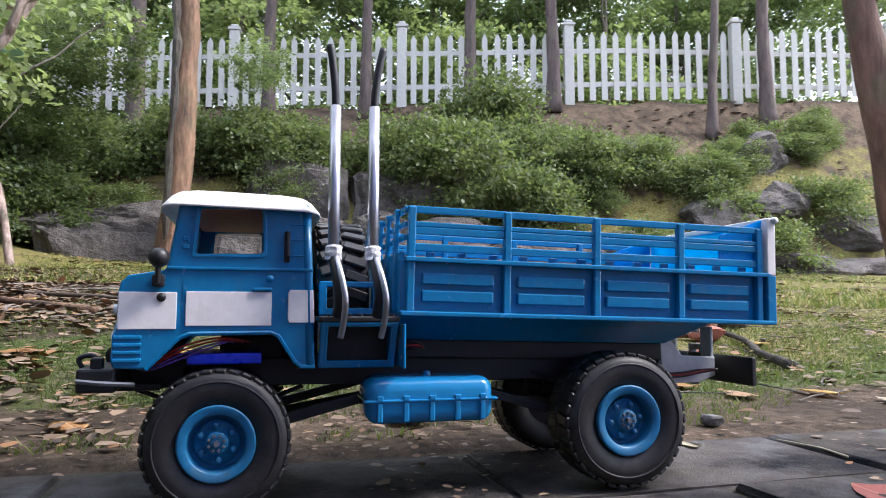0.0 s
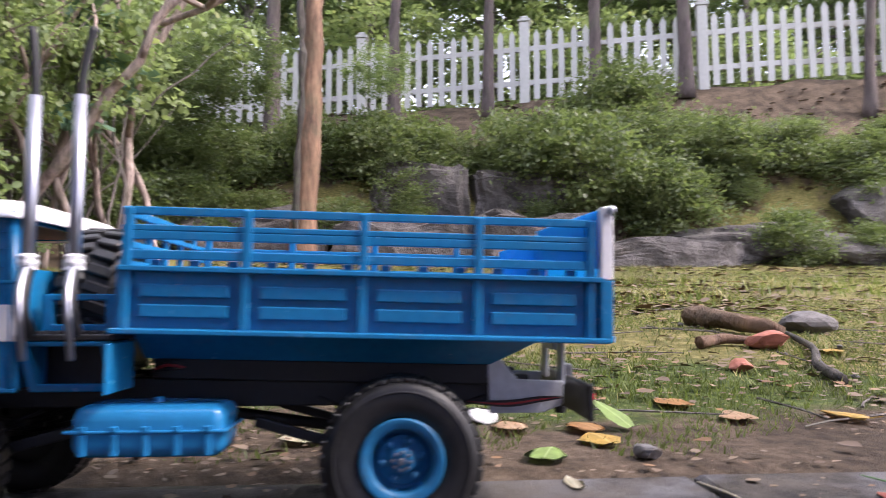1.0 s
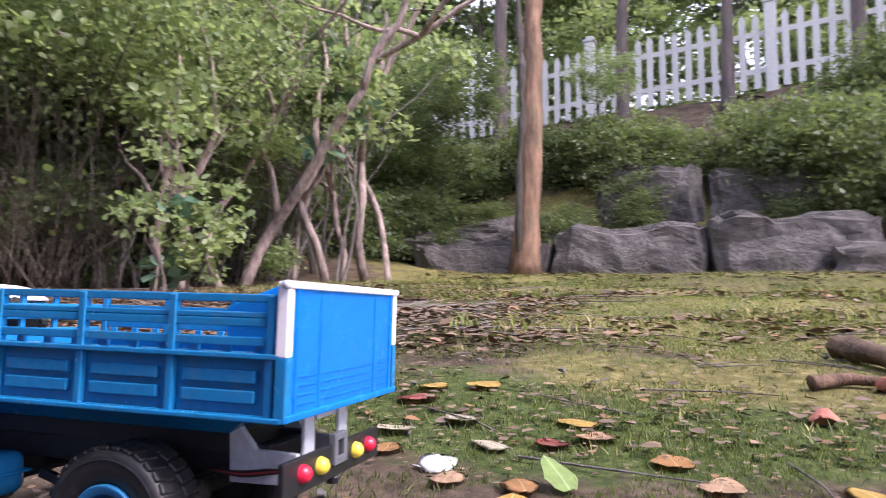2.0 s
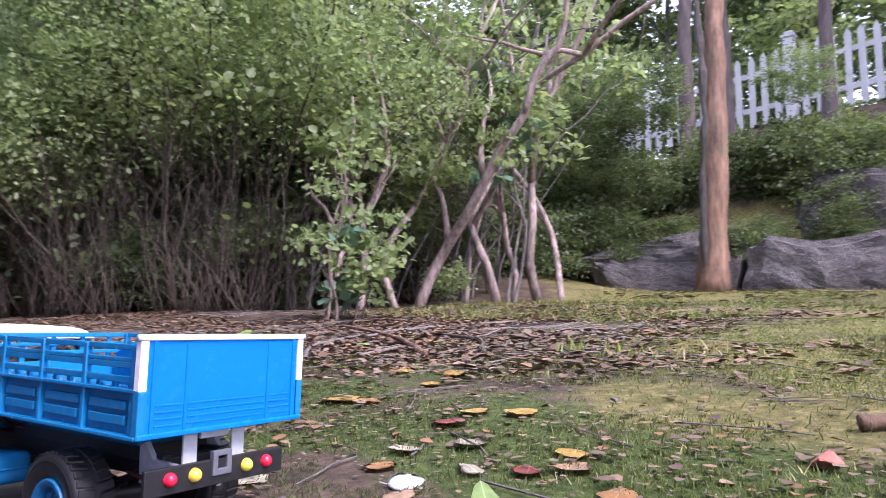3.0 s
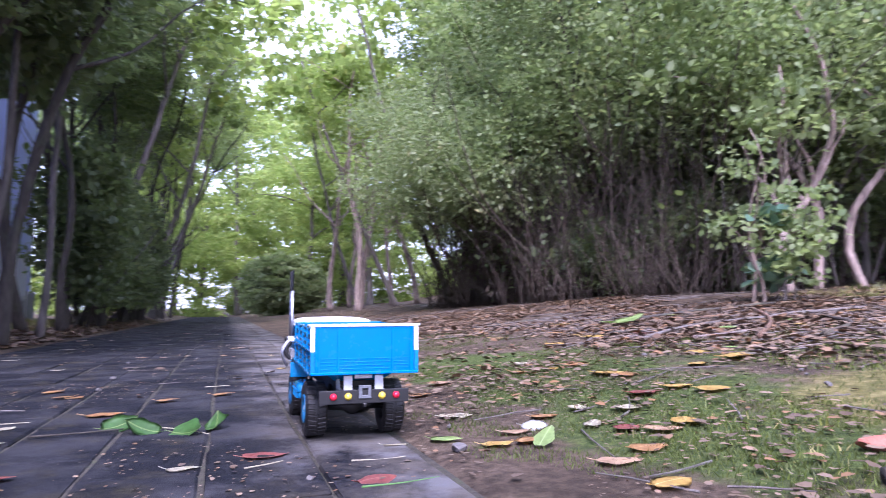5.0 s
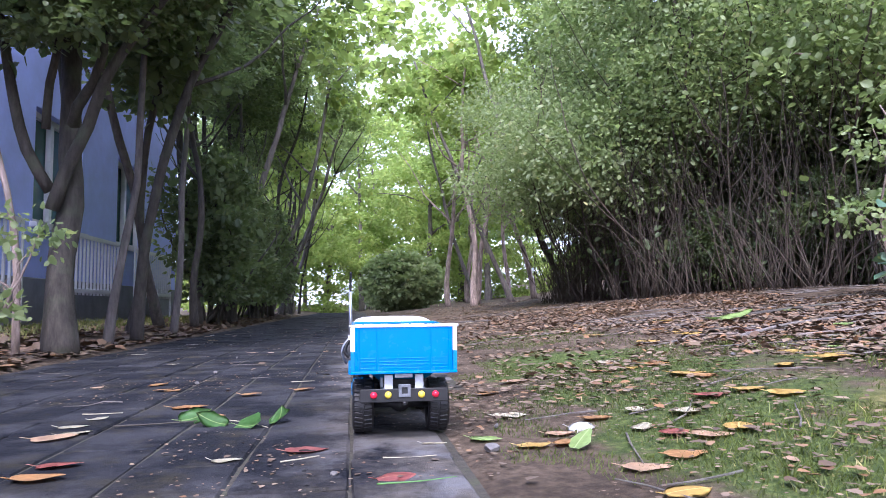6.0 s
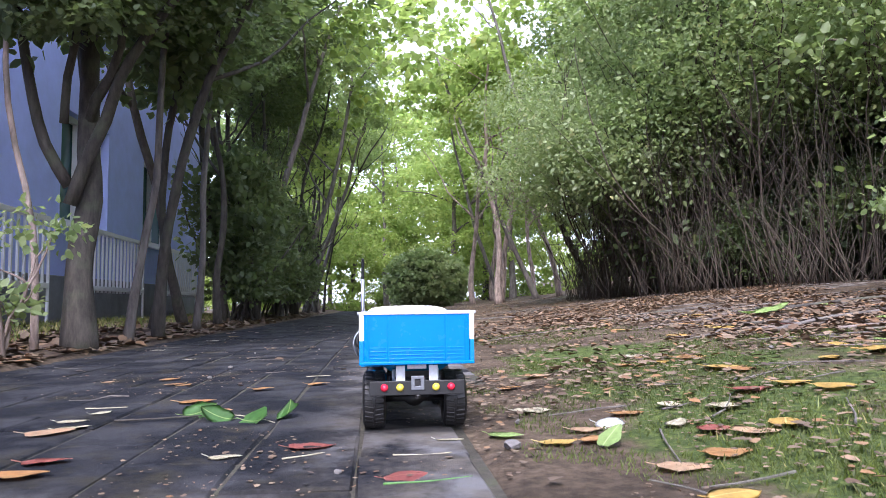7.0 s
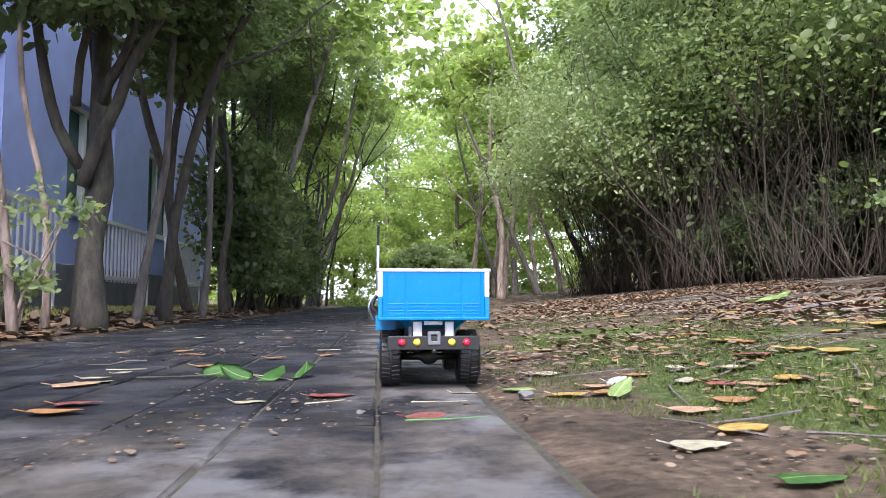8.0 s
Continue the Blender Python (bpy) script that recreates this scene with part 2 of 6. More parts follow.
def make_wheel(m, side, deep=0.0):
    """A wheel with its outer face towards side on the x axis."""
    R, w = 0.0360, 0.0135
    tyre_prof = [(0.0180, -w * 0.80), (0.0205, -w * 0.96), (0.0265, -w * 1.04), (0.0305, -w * 1.02), (0.0338, -w * 0.90), (0.0350, -w * 0.55), (0.0352, 0),
                 (0.0350, w * 0.55), (0.0338, w * 0.90), (0.0305, w * 1.02), (0.0265, w * 1.04), (0.0205, w * 0.96), (0.0180, w * 0.80)]
    bm = lathe(tyre_prof, 56)
    bm.transform(m)
    tyre = finish("tyre", bm, RUBBER, None, "black chunky off-road tyre", True)
    lugs = bmesh.new()
    n, half = (26, 0.0026) if deep else (34, 0.0028)
    for i in range(n):
        for s in (-1, 1):
            a = 2 * math.pi * (i + (0.5 if s > 0 else 0)) / n
            turn = Matrix.Rotation(a, 4, "X")
            box(lugs, s * w * 0.50 - w * (0.46 if deep else 0.40), s * w * 0.50 + w * (0.46 if deep else 0.40), -half, half, 0.0335, R + deep - 0.0001, 0.0007, 1, turn @ Matrix.Translation((0, 0, 0)) @ Matrix.Rotation(s * (0.34 if deep else 0.16), 4, "Z"))
            if deep:
                box(lugs, s * w * 0.97 - 0.0007, s * w * 0.97 + 0.0007, -half * 0.7, half * 0.7, 0.0322, 0.0345, 0.0005, 1, turn)
    lugs.transform(m)
    tread = finish("tread", lugs, RUBBER)
    ring = lathe([(0.0293, w * 1.035), (0.0299, w * 1.075), (0.0305, w * 1.035)], 48)
    if side < 0:
        mirror_x(ring)
    ring.transform(m)
    ring_ob = finish("sidewall_ring", ring, RUBBER, None, "", True)
    rim_prof = [(0.0184, w * 0.78), (0.0188, w * 1.00), (0.0184, w * 1.06), (0.0178, w * 1.07), (0.0146, w * 1.01), (0.0139, w * 0.97), (0.0136, w * 0.55), (0.0130, w * 0.42), (0.0112, w * 0.40), (0.0108, w * 0.58), (0.0104, w * 0.61),
                (0.0058, w * 0.66), (0.0054, w * 0.88), (0.0050, w * 0.90), (0.0, w * 0.90)]
    bm = lathe(rim_prof, 48)
    for i in range(6):
        a = 2 * math.pi * i / 6
        merge(bm, lathe([(0.0, w * 0.80), (0.0011, w * 0.79), (0.0017, w * 0.74), (0.0019, w * 0.55)], 10, Matrix.Translation((0, 0.0086 * math.cos(a), 0.0086 * math.sin(a)))))
    if side < 0:
        mirror_x(bm)
    bm.transform(m)
    rim = finish("rim", bm, BLUE_RIM, None, "blue plastic wheel rim", True)
    nuts = []
    for i in range(9):
        a = 2 * math.pi * i / 8
        if i < 8:
            nb = lathe([(0.0, w * 1.02), (0.0006, w * 1.02), (0.0009, w * 0.90)], 6, Matrix.Translation((0, 0.0038 * math.cos(a), 0.0038 * math.sin(a))))
        else:
            nb = lathe([(0.0, w * 1.08), (0.0014, w * 1.08), (0.0016, w * 0.9)], 6)
        if side < 0:
            mirror_x(nb)
        nb.transform(m)
        nuts.append(finish("hub_nut", nb, STEEL, None, "small dark steel hub nut"))
    back = lathe([(0.0, -w * 0.5), (0.0200, -w * 0.5), (0.0207, -w * 0.8)], 24)
    if side < 0:
        mirror_x(back)
    back.transform(m)
    plug = finish("rim_back", back, BLACK)
    return (tyre, tread, ring_ob, rim, plug, *nuts)


for wheel_y, wheel_z, size in ((0.0, 0.0353, 0.98), (0.206, 0.0324, 0.925)):
    for side in (-1, 1):
        wheel = new("wheel")
        wheel.parent = truck
        for piece in make_wheel(pose(side * 0.0495, wheel_y, wheel_z, random.uniform(0, 60)) @ Matrix.Scale(size, 4), side):
            piece.parent = wheel

# cab
SIDE = [(0.2372, 0.0658), (0.2512, 0.0664), (0.2522, 0.0700), (0.2520, 0.0815), (0.2500, 0.0840), (0.2503, 0.1000), (0.2492, 0.1050), (0.2462, 0.1082), (0.2310, 0.1108),
        (0.2295, 0.1130), (0.2248, 0.1418), (0.1672, 0.1436), (0.1658, 0.1250), (0.1644, 0.1054), (0.1626, 0.0656), (0.1694, 0.0656), (0.1722, 0.0680), (0.1800, 0.0800),
        (0.1835, 0.0816), (0.2195, 0.0812), (0.2235, 0.0795), (0.2340, 0.0690)]
WINDOW = [(0.2180, 0.1178), (0.2184, 0.1190), (0.2168, 0.1390), (0.2154, 0.1404), (0.1892, 0.1411), (0.1876, 0.1398), (0.1871, 0.1198), (0.1884, 0.1184)]
cab = new("cab")
cab.parent = truck
both("cab_side", lambda: plate(SIDE, [WINDOW], "x", -0.0580, -0.0545, 0.0009), BLUE, cab)


def band(outline, x, thick):
    return plate(outline, [], "x", x, x - thick, 0.0003)


def rect(y0, y1, z0, z1):
    return [(y0, z0), (y1, z0), (y1, z1), (y0, z1)]


def offset_loop(loop, d):
    cy, cz = sum(p[0] for p in loop) / len(loop), sum(p[1] for p in loop) / len(loop)
    return [(p[0] + d * (1 if p[0] > cy else -1), p[1] + d * (1 if p[1] > cz else -1)) for p in loop]


both("window_frame", lambda: plate(offset_loop(WINDOW, 0.0011), [offset_loop(WINDOW, -0.0002)], "x", -0.0580, -0.0588, 0.0002), BLUE, cab)
both("window_seal", lambda: plate(offset_loop(WINDOW, 0.0001), [offset_loop(WINDOW, -0.0007)], "x", -0.0552, -0.0570), BLUE, cab)
DOOR = [(0.2222, 0.0828), (0.2228, 0.1120), (0.2218, 0.1150), (0.2196, 0.1424), (0.1845, 0.1430), (0.1832, 0.1125), (0.1822, 0.0838)]
DOOR_IN = offset_loop(DOOR, -0.0006)
both("door_seam", lambda: plate(DOOR, [DOOR_IN], "x", -0.0579, -0.0584), BLUE, cab)
both("door_stripe", lambda: band(rect(0.1832, 0.2213, 0.0852, 0.1010), -0.0578, 0.0010), WHITE, cab, "white painted door stripe")
both("front_stripe", lambda: band(rect(0.2252, 0.2498, 0.0838, 0.1006), -0.0578, 0.0010), WHITE, cab, "white painted front stripe")
both("rear_stripe", lambda: band([(0.1632, 0.0866), (0.1750, 0.0866), (0.1757, 0.0885), (0.1757, 0.1005), (0.1748, 0.1021), (0.1640, 0.1021)], -0.0578, 0.0012), WHITE, cab, "white painted rear stripe")
both("belt_line", lambda: one_box(-0.0592, -0.0575, 0.1642, 0.2300, 0.1108, 0.1124, 0.0005), BLUE, cab)
both("gutter", lambda: one_box(-0.0590, -0.0575, 0.1665, 0.2250, 0.1412, 0.1424, 0.0004), BLUE, cab)
both("arch_lip", lambda: tube(bmesh.new(), [(-0.0582, y, z) for y, z in [(0.2375, 0.0660), (0.2340, 0.0694), (0.2238, 0.0798), (0.2195, 0.0816), (0.1835, 0.0820), (0.1798, 0.0804), (0.1720, 0.0684), (0.1692, 0.0660), (0.1626, 0.0660)]], 0.0011, 6), BLUE, cab)
both("door_handle", lambda: one_box(-0.0602, -0.0578, 0.1832, 0.1920, 0.1014, 0.1030, 0.0006), BLUE, cab)
both("door_lock", lambda: lathe([(0.0, -0.0015), (0.0016, -0.0012), (0.0018, 0.0)], 12, Matrix.Translation((-0.0578, 0.1842, 0.1072))), BLUE, cab, "", True)
for hz in (0.1205, 0.1240):
    both("hinge", lambda: one_box(-0.0594, -0.0578, 0.2205, 0.2235, hz, hz + 0.0022, 0.0004), BLUE, cab)
for k in range(4):
    both("side_louvre", lambda: one_box(-0.0590, -0.0576, 0.2395, 0.2515, 0.0690 + k * 0.0034, 0.0709 + k * 0.0034, 0.0005), BLUE, cab)
both("side_marker", lambda: lathe([(0.0, -0.0016), (0.0018, -0.0012), (0.0022, 0.0)], 12, Matrix.Translation((-0.0585, 0.2318, 0.0982))), BLACK, cab, "small dark round side lamp", True)
both("corner_pillar", lambda: tube(bmesh.new(), [(-0.0570, 0.1650, 0.0665), (-0.0570, 0.1663, 0.1060), (-0.0566, 0.1678, 0.1396)], 0.0022, 8), BLUE, cab, "", True)
both("grab_rail", lambda: tube(bmesh.new(), [(-0.0585, 0.1762, 0.1165), (-0.0605, 0.1762, 0.1180), (-0.0605, 0.1766, 0.1275), (-0.0585, 0.1766, 0.1290)], 0.0010, 6), BLACK, cab, "black grab rail")
both("rear_vent", lambda: one_box(-0.0590, -0.0576, 0.1752, 0.1780, 0.1150, 0.1300, 0.0007), BLACK, cab)
for k in range(3):
    both("rear_rib", lambda: one_box(-0.0586, -0.0576, 0.1660, 0.1745, 0.1180 + k * 0.0075, 0.1186 + k * 0.0075, 0.0002), BLUE, cab)
# front, cowl, back and floor
part("hood", plate([(0.2295, 0.1128), (0.2310, 0.1108), (0.2462, 0.1082), (0.2492, 0.1050), (0.2503, 0.1000), (0.2470, 0.1000), (0.2450, 0.1050), (0.2290, 0.1085)], [], "x", -0.0548, 0.0548, 0.0004), BLUE, cab)
part("grille", one_box(-0.0546, 0.0546, 0.2470, 0.2500, 0.0664, 0.1004, 0.0006), BLUE, cab)
part("front_band", one_box(-0.0546, 0.0546, 0.2498, 0.2508, 0.0842, 0.1000, 0.0003), WHITE, cab, "white painted nose band")
for k in range(6):
    part("grille_bar", one_box(-0.0300, 0.0300, 0.2498, 0.2514, 0.0690 + k * 0.0024, 0.0702 + k * 0.0024, 0.0003), BLUE, cab)
for s in (-1, 1):
    part("headlight", lathe([(0.0, 0.0046), (0.0040, 0.0038), (0.0066, 0.0016), (0.0072, 0.0)], 24, pose(s * 0.0445, 0.2502, 0.0790, 0, 0, 90)), LAMP_LENS, cab, "clear round headlight", True)
    part("headlight_ring", lathe([(0.0070, 0.0), (0.0074, 0.0024), (0.0082, 0.0020), (0.0084, 0.0)], 24, pose(s * 0.0445, 0.2502, 0.0790, 0, 0, 90)), BLUE, cab, "", True)
    part("turn_lamp", lathe([(0.0, 0.0032), (0.0020, 0.0026), (0.0028, 0.0)], 16, pose(s * 0.0470, 0.2508, 0.0930, 0, 0, 90)), LAMP_LENS, cab, "small pale turn lamp", True)
ws = plate([(-0.0548, 0.1105), (0.0548, 0.1105), (0.0545, 0.1425), (-0.0545, 0.1425)], [[(-0.0500, 0.1140), (-0.0020, 0.1140), (-0.0020, 0.1398), (-0.0490, 0.1398)], [(0.0020, 0.1140), (0.0500, 0.1140), (0.0490, 0.1398), (0.0020, 0.1398)]], "y", 0, 0.0022, 0.0005)
ws.transform(Matrix.Translation((0, 0.2285, 0.1105)) @ Matrix.Rotation(0.155, 4, "X") @ Matrix.Translation((0, 0, -0.1105)))
part("windscreen_frame", ws, BLUE, cab)
part("cab_back", plate([(-0.0548, 0.0660), (0.0548, 0.0660), (0.0545, 0.1430), (-0.0545, 0.1430)], [[(-0.048, 0.1180), (-0.004, 0.1180), (-0.004, 0.1380), (-0.048, 0.1380)], [(0.004, 0.1180), (0.048, 0.1180), (0.048, 0.1380), (0.004, 0.1380)]], "y", 0.1650, 0.1672, 0.0004), BLUE, cab)
part("cab_floor", one_box(-0.0546, 0.0546, 0.1665, 0.2480, 0.0826, 0.0842), BLACK, cab)
part("dashboard", one_box(-0.0540, 0.0540, 0.2180, 0.2290, 0.1050, 0.1130, 0.002), BLACK, cab)
part("steering_wheel", lathe([(0.0075 + 0.0008 * math.cos(a), 0.0008 * math.sin(a)) for a in [k * math.pi / 4 for k in range(8)]], 24, pose(-0.025, 0.2125, 0.1165, 0, 65, 90), close=True), BLACK, cab, "", True)
for s in (-1, 1):
    seat = part("seat", one_box(-0.0150 + s * 0.028, 0.0150 + s * 0.028, 0.1830, 0.2080, 0.0900, 0.1000, 0.003), BLACK, cab, "dark cab seat")
    part("seat_back", one_box(-0.0150 + s * 0.028, 0.0150 + s * 0.028, 0.1700, 0.1760, 0.0950, 0.1175, 0.0025), BLACK, cab)
part("headliner", one_box(-0.0540, 0.0540, 0.1690, 0.2235, 0.1405, 0.1420, 0.0005), SEAT, cab, "reddish brown headliner")


def roof_mesh():
    """A domed roof with a thin overhanging brim."""
    bm = bmesh.new()
    prof = [(0.93, 0.1424), (1.000, 0.1410), (1.045, 0.1394), (1.052, 0.1399), (1.046, 0.1407), (1.000, 0.1430), (0.95, 0.1456), (0.88, 0.1478), (0.76, 0.1494), (0.58, 0.1503), (0.35, 0.1507), (0.0, 0.1509)]
    rings = []
    for s, z in prof:
        ring = []
        for i in range(48):
            a = 2 * math.pi * i / 48
            e = 0.30
            cx, cy = math.copysign(abs(math.cos(a)) ** e, math.cos(a)), math.copysign(abs(math.sin(a)) ** e, math.sin(a))
            ring.append(bm.verts.new((0.0615 * s * cx, 0.1977 + 0.0362 * s * cy, z + 0.0006 * cy)))
        rings.append(ring)
    for a, b in zip(rings, rings[1:]):
        for i in range(48):
            bm.faces.new((a[i], a[(i + 1) % 48], b[(i + 1) % 48], b[i]))
    bm.faces.new(rings[0][::-1])
    bmesh.ops.remove_doubles(bm, verts=bm.verts, dist=1e-6)
    return bm


part("roof", roof_mesh(), WHITE, truck, "white domed cab roof", True)
for s in (-1, 1):
    mirror_arm = part("side_mirror", tube(bmesh.new(), [(s * 0.0580, 0.2330, 0.1040), (s * 0.0640, 0.2330, 0.1050), (s * 0.0650, 0.2328, 0.1130)], 0.0013, 8), BLACK, truck, "black rounded side mirror")
    part("mirror_bracket", one_box(s * 0.0605 - 0.003, s * 0.0605 + 0.003, 0.2305, 0.2355, 0.1030, 0.1085, 0.0008), BLACK, mirror_arm)
    part("mirror_head", lathe([(0.0, -0.0045), (0.0028, -0.0038), (0.0043, -0.0015), (0.0045, 0.0008), (0.0034, 0.0030), (0.0, 0.0036)], 24, Matrix.Translation((s * 0.0660, 0.2325, 0.1158))), BLACK, mirror_arm, "", True)

# front bumper
bumper = part("front_bumper", one_box(-0.0560, 0.0560, 0.2500, 0.2665, 0.0555, 0.0665, 0.0015), BLACK, truck, "black front bumper with winch")
part("bumper_tray", one_box(-0.0400, 0.0400, 0.2330, 0.2530, 0.0545, 0.0580, 0.001), BLACK, bumper)
part("winch_drum", lathe([(0.0, -0.015), (0.0055, -0.015), (0.0055, -0.012), (0.0040, -0.012), (0.0040, 0.012), (0.0055, 0.012), (0.0055, 0.015), (0.0, 0.015)], 20, Matrix.Translation((0, 0.2570, 0.0695))), BLACK, bumper, "", True)
for s in (-1, 1):
    part("bumper_hook", tube(bmesh.new(), curve_pts([(s * 0.046, 0.2650, 0.0650), (s * 0.046, 0.2675, 0.0700), (s * 0.046, 0.2625, 0.0718), (s * 0.046, 0.2580, 0.0690)], 4), 0.0012, 8), BLACK, bumper, "", True)
    part("bumper_post", one_box(s * 0.052 - 0.003, s * 0.052 + 0.003, 0.2560, 0.2610, 0.0660, 0.0712, 0.0008), BLACK, bumper)
    part("bumper_rail", tube(bmesh.new(), [(s * 0.0560, 0.2660, 0.0610), (s * 0.0575, 0.2560, 0.0600), (s * 0.0560, 0.2420, 0.0590)], 0.0011, 6), STEEL, bumper)

# chassis
chassis = new("chassis")
chassis.parent = truck
for s in (-1, 1):
    part("frame_rail", one_box(s * 0.0215 - 0.0035, s * 0.0215 + 0.0035, -0.0620, 0.2500, 0.0540, 0.0680, 0.0008), BLACK, chassis)
    for ay, az in ((0.0, 0.0361), (0.206, 0.0316)):
        spring = bmesh.new()
        for k in range(4):
            L = 0.040 - 0.008 * k
            z = az + 0.0100 - 0.0016 * k
            tube(spring, curve_pts([(s * 0.0245, ay - L, z + 0.012 * (L / 0.04) ** 2), (s * 0.0245, ay, z), (s * 0.0245, ay + L, z + 0.012 * (L / 0.04) ** 2)], 4), 0.0012, 6)
        part("leaf_spring", spring, BLACK, chassis)
        part("damper", tube(bmesh.new(), [(s * 0.030, ay + 0.010, az + 0.004), (s * 0.027, ay + 0.016, 0.0640)], 0.0030, 10), BLACK, chassis, "", True)
    part("link_arm", one_box(-0.0022, 0.0022, 0.0, 0.062, -0.0026, 0.0026, 0.0007, 2, pose(s * 0.0340, 0.1280, 0.0500, -14)), BLACK, chassis)
    part("link_arm", one_box(-0.0020, 0.0020, 0.0, 0.052, -0.0024, 0.0024, 0.0007, 2, pose(s * 0.0320, 0.0180, 0.0340, 16)), BLACK, chassis)
    part("silver_rail", plate([(-0.0420, 0.0500), (-0.0680, 0.0500), (-0.0780, 0.0540), (-0.0780, 0.0650), (-0.0560, 0.0660), (-0.0450, 0.0790), (-0.0410, 0.0790)], [], "x", s * 0.0260 - 0.0020, s * 0.0260 + 0.0020, 0.0006), ALU, chassis, "grey metal rear frame plate")
for ay, az in ((0.0, 0.0361), (0.206, 0.0316)):
    part("axle", lathe([(0.0, -0.042), (0.0045, -0.042), (0.0048, -0.012), (0.0095, -0.006), (0.0110, 0.0), (0.0095, 0.006), (0.0048, 0.012), (0.0045, 0.042), (0.0, 0.042)], 20, Matrix.Translation((0, ay, az))), BLACK, chassis, "", True)
part("drive_shaft", tube(bmesh.new(), [(0, 0.010, 0.0370), (0, 0.100, 0.0500), (0, 0.196, 0.0340)], 0.0028, 10), BLACK, chassis, "", True)
part("gearbox", one_box(-0.0160, 0.0160, 0.0880, 0.1300, 0.0420, 0.0660, 0.003), BLACK, chassis)
for cy in (-0.055, 0.045, 0.140, 0.240):
    part("cross_member", one_box(-0.0200, 0.0200, cy - 0.004, cy + 0.004, 0.0560, 0.0660, 0.001), BLACK, chassis)
part("mud_guard", one_box(-0.0540, 0.0540, 0.1690, 0.1715, 0.0640, 0.0830, 0.0006), BLACK, chassis)
part("servo_box", one_box(-0.0180, 0.0260, 0.1750, 0.2080, 0.0560, 0.0800, 0.002), BLACK, chassis)
part("battery", one_box(-0.0500, -0.0100, 0.1870, 0.2210, 0.0670, 0.0722, 0.0010), BATTERY, chassis, "blue wrapped battery pack")
for k, mt in enumerate((RED_WIRE, RED_WIRE, PURPLE_WIRE, PURPLE_WIRE)):
    part("wire", tube(bmesh.new(), curve_pts([(-0.046, 0.192 + 0.004 * k, 0.0770), (-0.0520, 0.206, 0.0795 - 0.001 * k), (-0.0530, 0.222, 0.0760 - 0.0018 * k), (-0.0500, 0.236, 0.0680 - 0.001 * k), (-0.030, 0.245, 0.0640)], 5), 0.0005, 6), mt, chassis, "", True)
for k, mt in enumerate((BLACK, RED_WIRE, BLACK)):
    part("wire", tube(bmesh.new(), curve_pts([(-0.0290, -0.030, 0.0560), (-0.0310, -0.050, 0.0540 + 0.001 * k), (-0.0300, -0.066, 0.0560 + 0.0008 * k), (-0.0330, -0.0760, 0.0580)], 5), 0.0007, 6), mt, chassis, "", True)
    part("wire", tube(bmesh.new(), curve_pts([(-0.0250, 0.118, 0.0700), (-0.0300, 0.110, 0.0760 - 0.002 * k), (-0.0260, 0.098, 0.0720), (-0.0240, 0.080, 0.0690 + 0.001 * k)], 5), 0.0007, 6), mt, chassis, "", True)

# fuel tank, with a seam and ribs
tank_bm = one_box(-0.0640, -0.0330, 0.0745, 0.1385, 0.0378, 0.0600, 0.0065, 5)
tank = part("fuel_tank", tank_bm, BLUE_TANK, truck, "ribbed blue plastic fuel tank", True)
part("tank_seam", one_box(-0.0652, -0.0320, 0.0733, 0.1397, 0.0486, 0.0500, 0.0005), BLUE_TANK, tank)
for k in range(5):
    ty = 0.0810 + k * 0.0128
    part("tank_rib", one_box(-0.0650, -0.0330, ty - 0.0015, ty + 0.0015, 0.0392, 0.0486, 0.0007), BLUE_TANK, tank)
    part("tank_clip", one_box(-0.0655, -0.0640, ty - 0.0016, ty + 0.0016, 0.0492, 0.0518, 0.0005), BLUE_TANK, tank)
part("tank_cap", lathe([(0.0, 0.0024), (0.0018, 0.0022), (0.0020, 0.0)], 12, pose(-0.050, 0.1060, 0.0598, 0, -90)), BLUE, tank, "", True)
part("drain_plug", lathe([(0.0, 0.0), (0.0016, 0.0), (0.0022, 0.0030)], 10, pose(-0.050, 0.1150, 0.0352, 0, -90)), BLACK, tank)
part("tank_bracket", one_box(-0.0340, -0.0180, 0.0800, 0.1320, 0.0440, 0.0560, 0.001), BLACK, tank)

# open side box behind the cab, with a step plate
locker = new("side_locker")
locker.parent = truck
tagged(locker, "open blue side locker behind the cab")
lk = plate(rect(0.1232, 0.1606, 0.0644, 0.0868), [rect(0.1268, 0.1568, 0.0682, 0.0846)], "x", -0.0640, -0.0590, 0.0007)
for v in lk.verts:
    v.co.x += (0.0868 - v.co.z) * 0.55
part("locker_frame", lk, BLUE, locker)
part("locker_back", one_box(-0.0420, -0.0400, 0.1232, 0.1606, 0.0650, 0.0868, 0.0005), BLACK, locker)
part("locker_floor", one_box(-0.0510, -0.0400, 0.1240, 0.1600, 0.0650, 0.0672, 0.0005), BLUE, locker)
for yy in (0.1234, 0.1584):
    # lighter tank blue: sun on the rear-facing wall is put into the colour
    part("locker_wall", plate([(-0.0640, 0.0866), (-0.0400, 0.0866), (-0.0400, 0.0648), (-0.0520, 0.0648)], [], "y", yy, yy + 0.0020, 0.0004), BLUE_TANK, locker)
part("locker_flap", one_box(-0.0300, 0.0, -0.0006, 0.0006, 0, 0.0210, 0.0004, 1, pose(-0.0400, 0.1215, 0.0650, 0, 0, 0)), BLUE, locker)
step = part("step_plate", one_box(-0.0640, 0.0640, 0.1225, 0.1612, 0.0870, 0.0896, 0.0006), BLACK, truck, "black ribbed step plate")
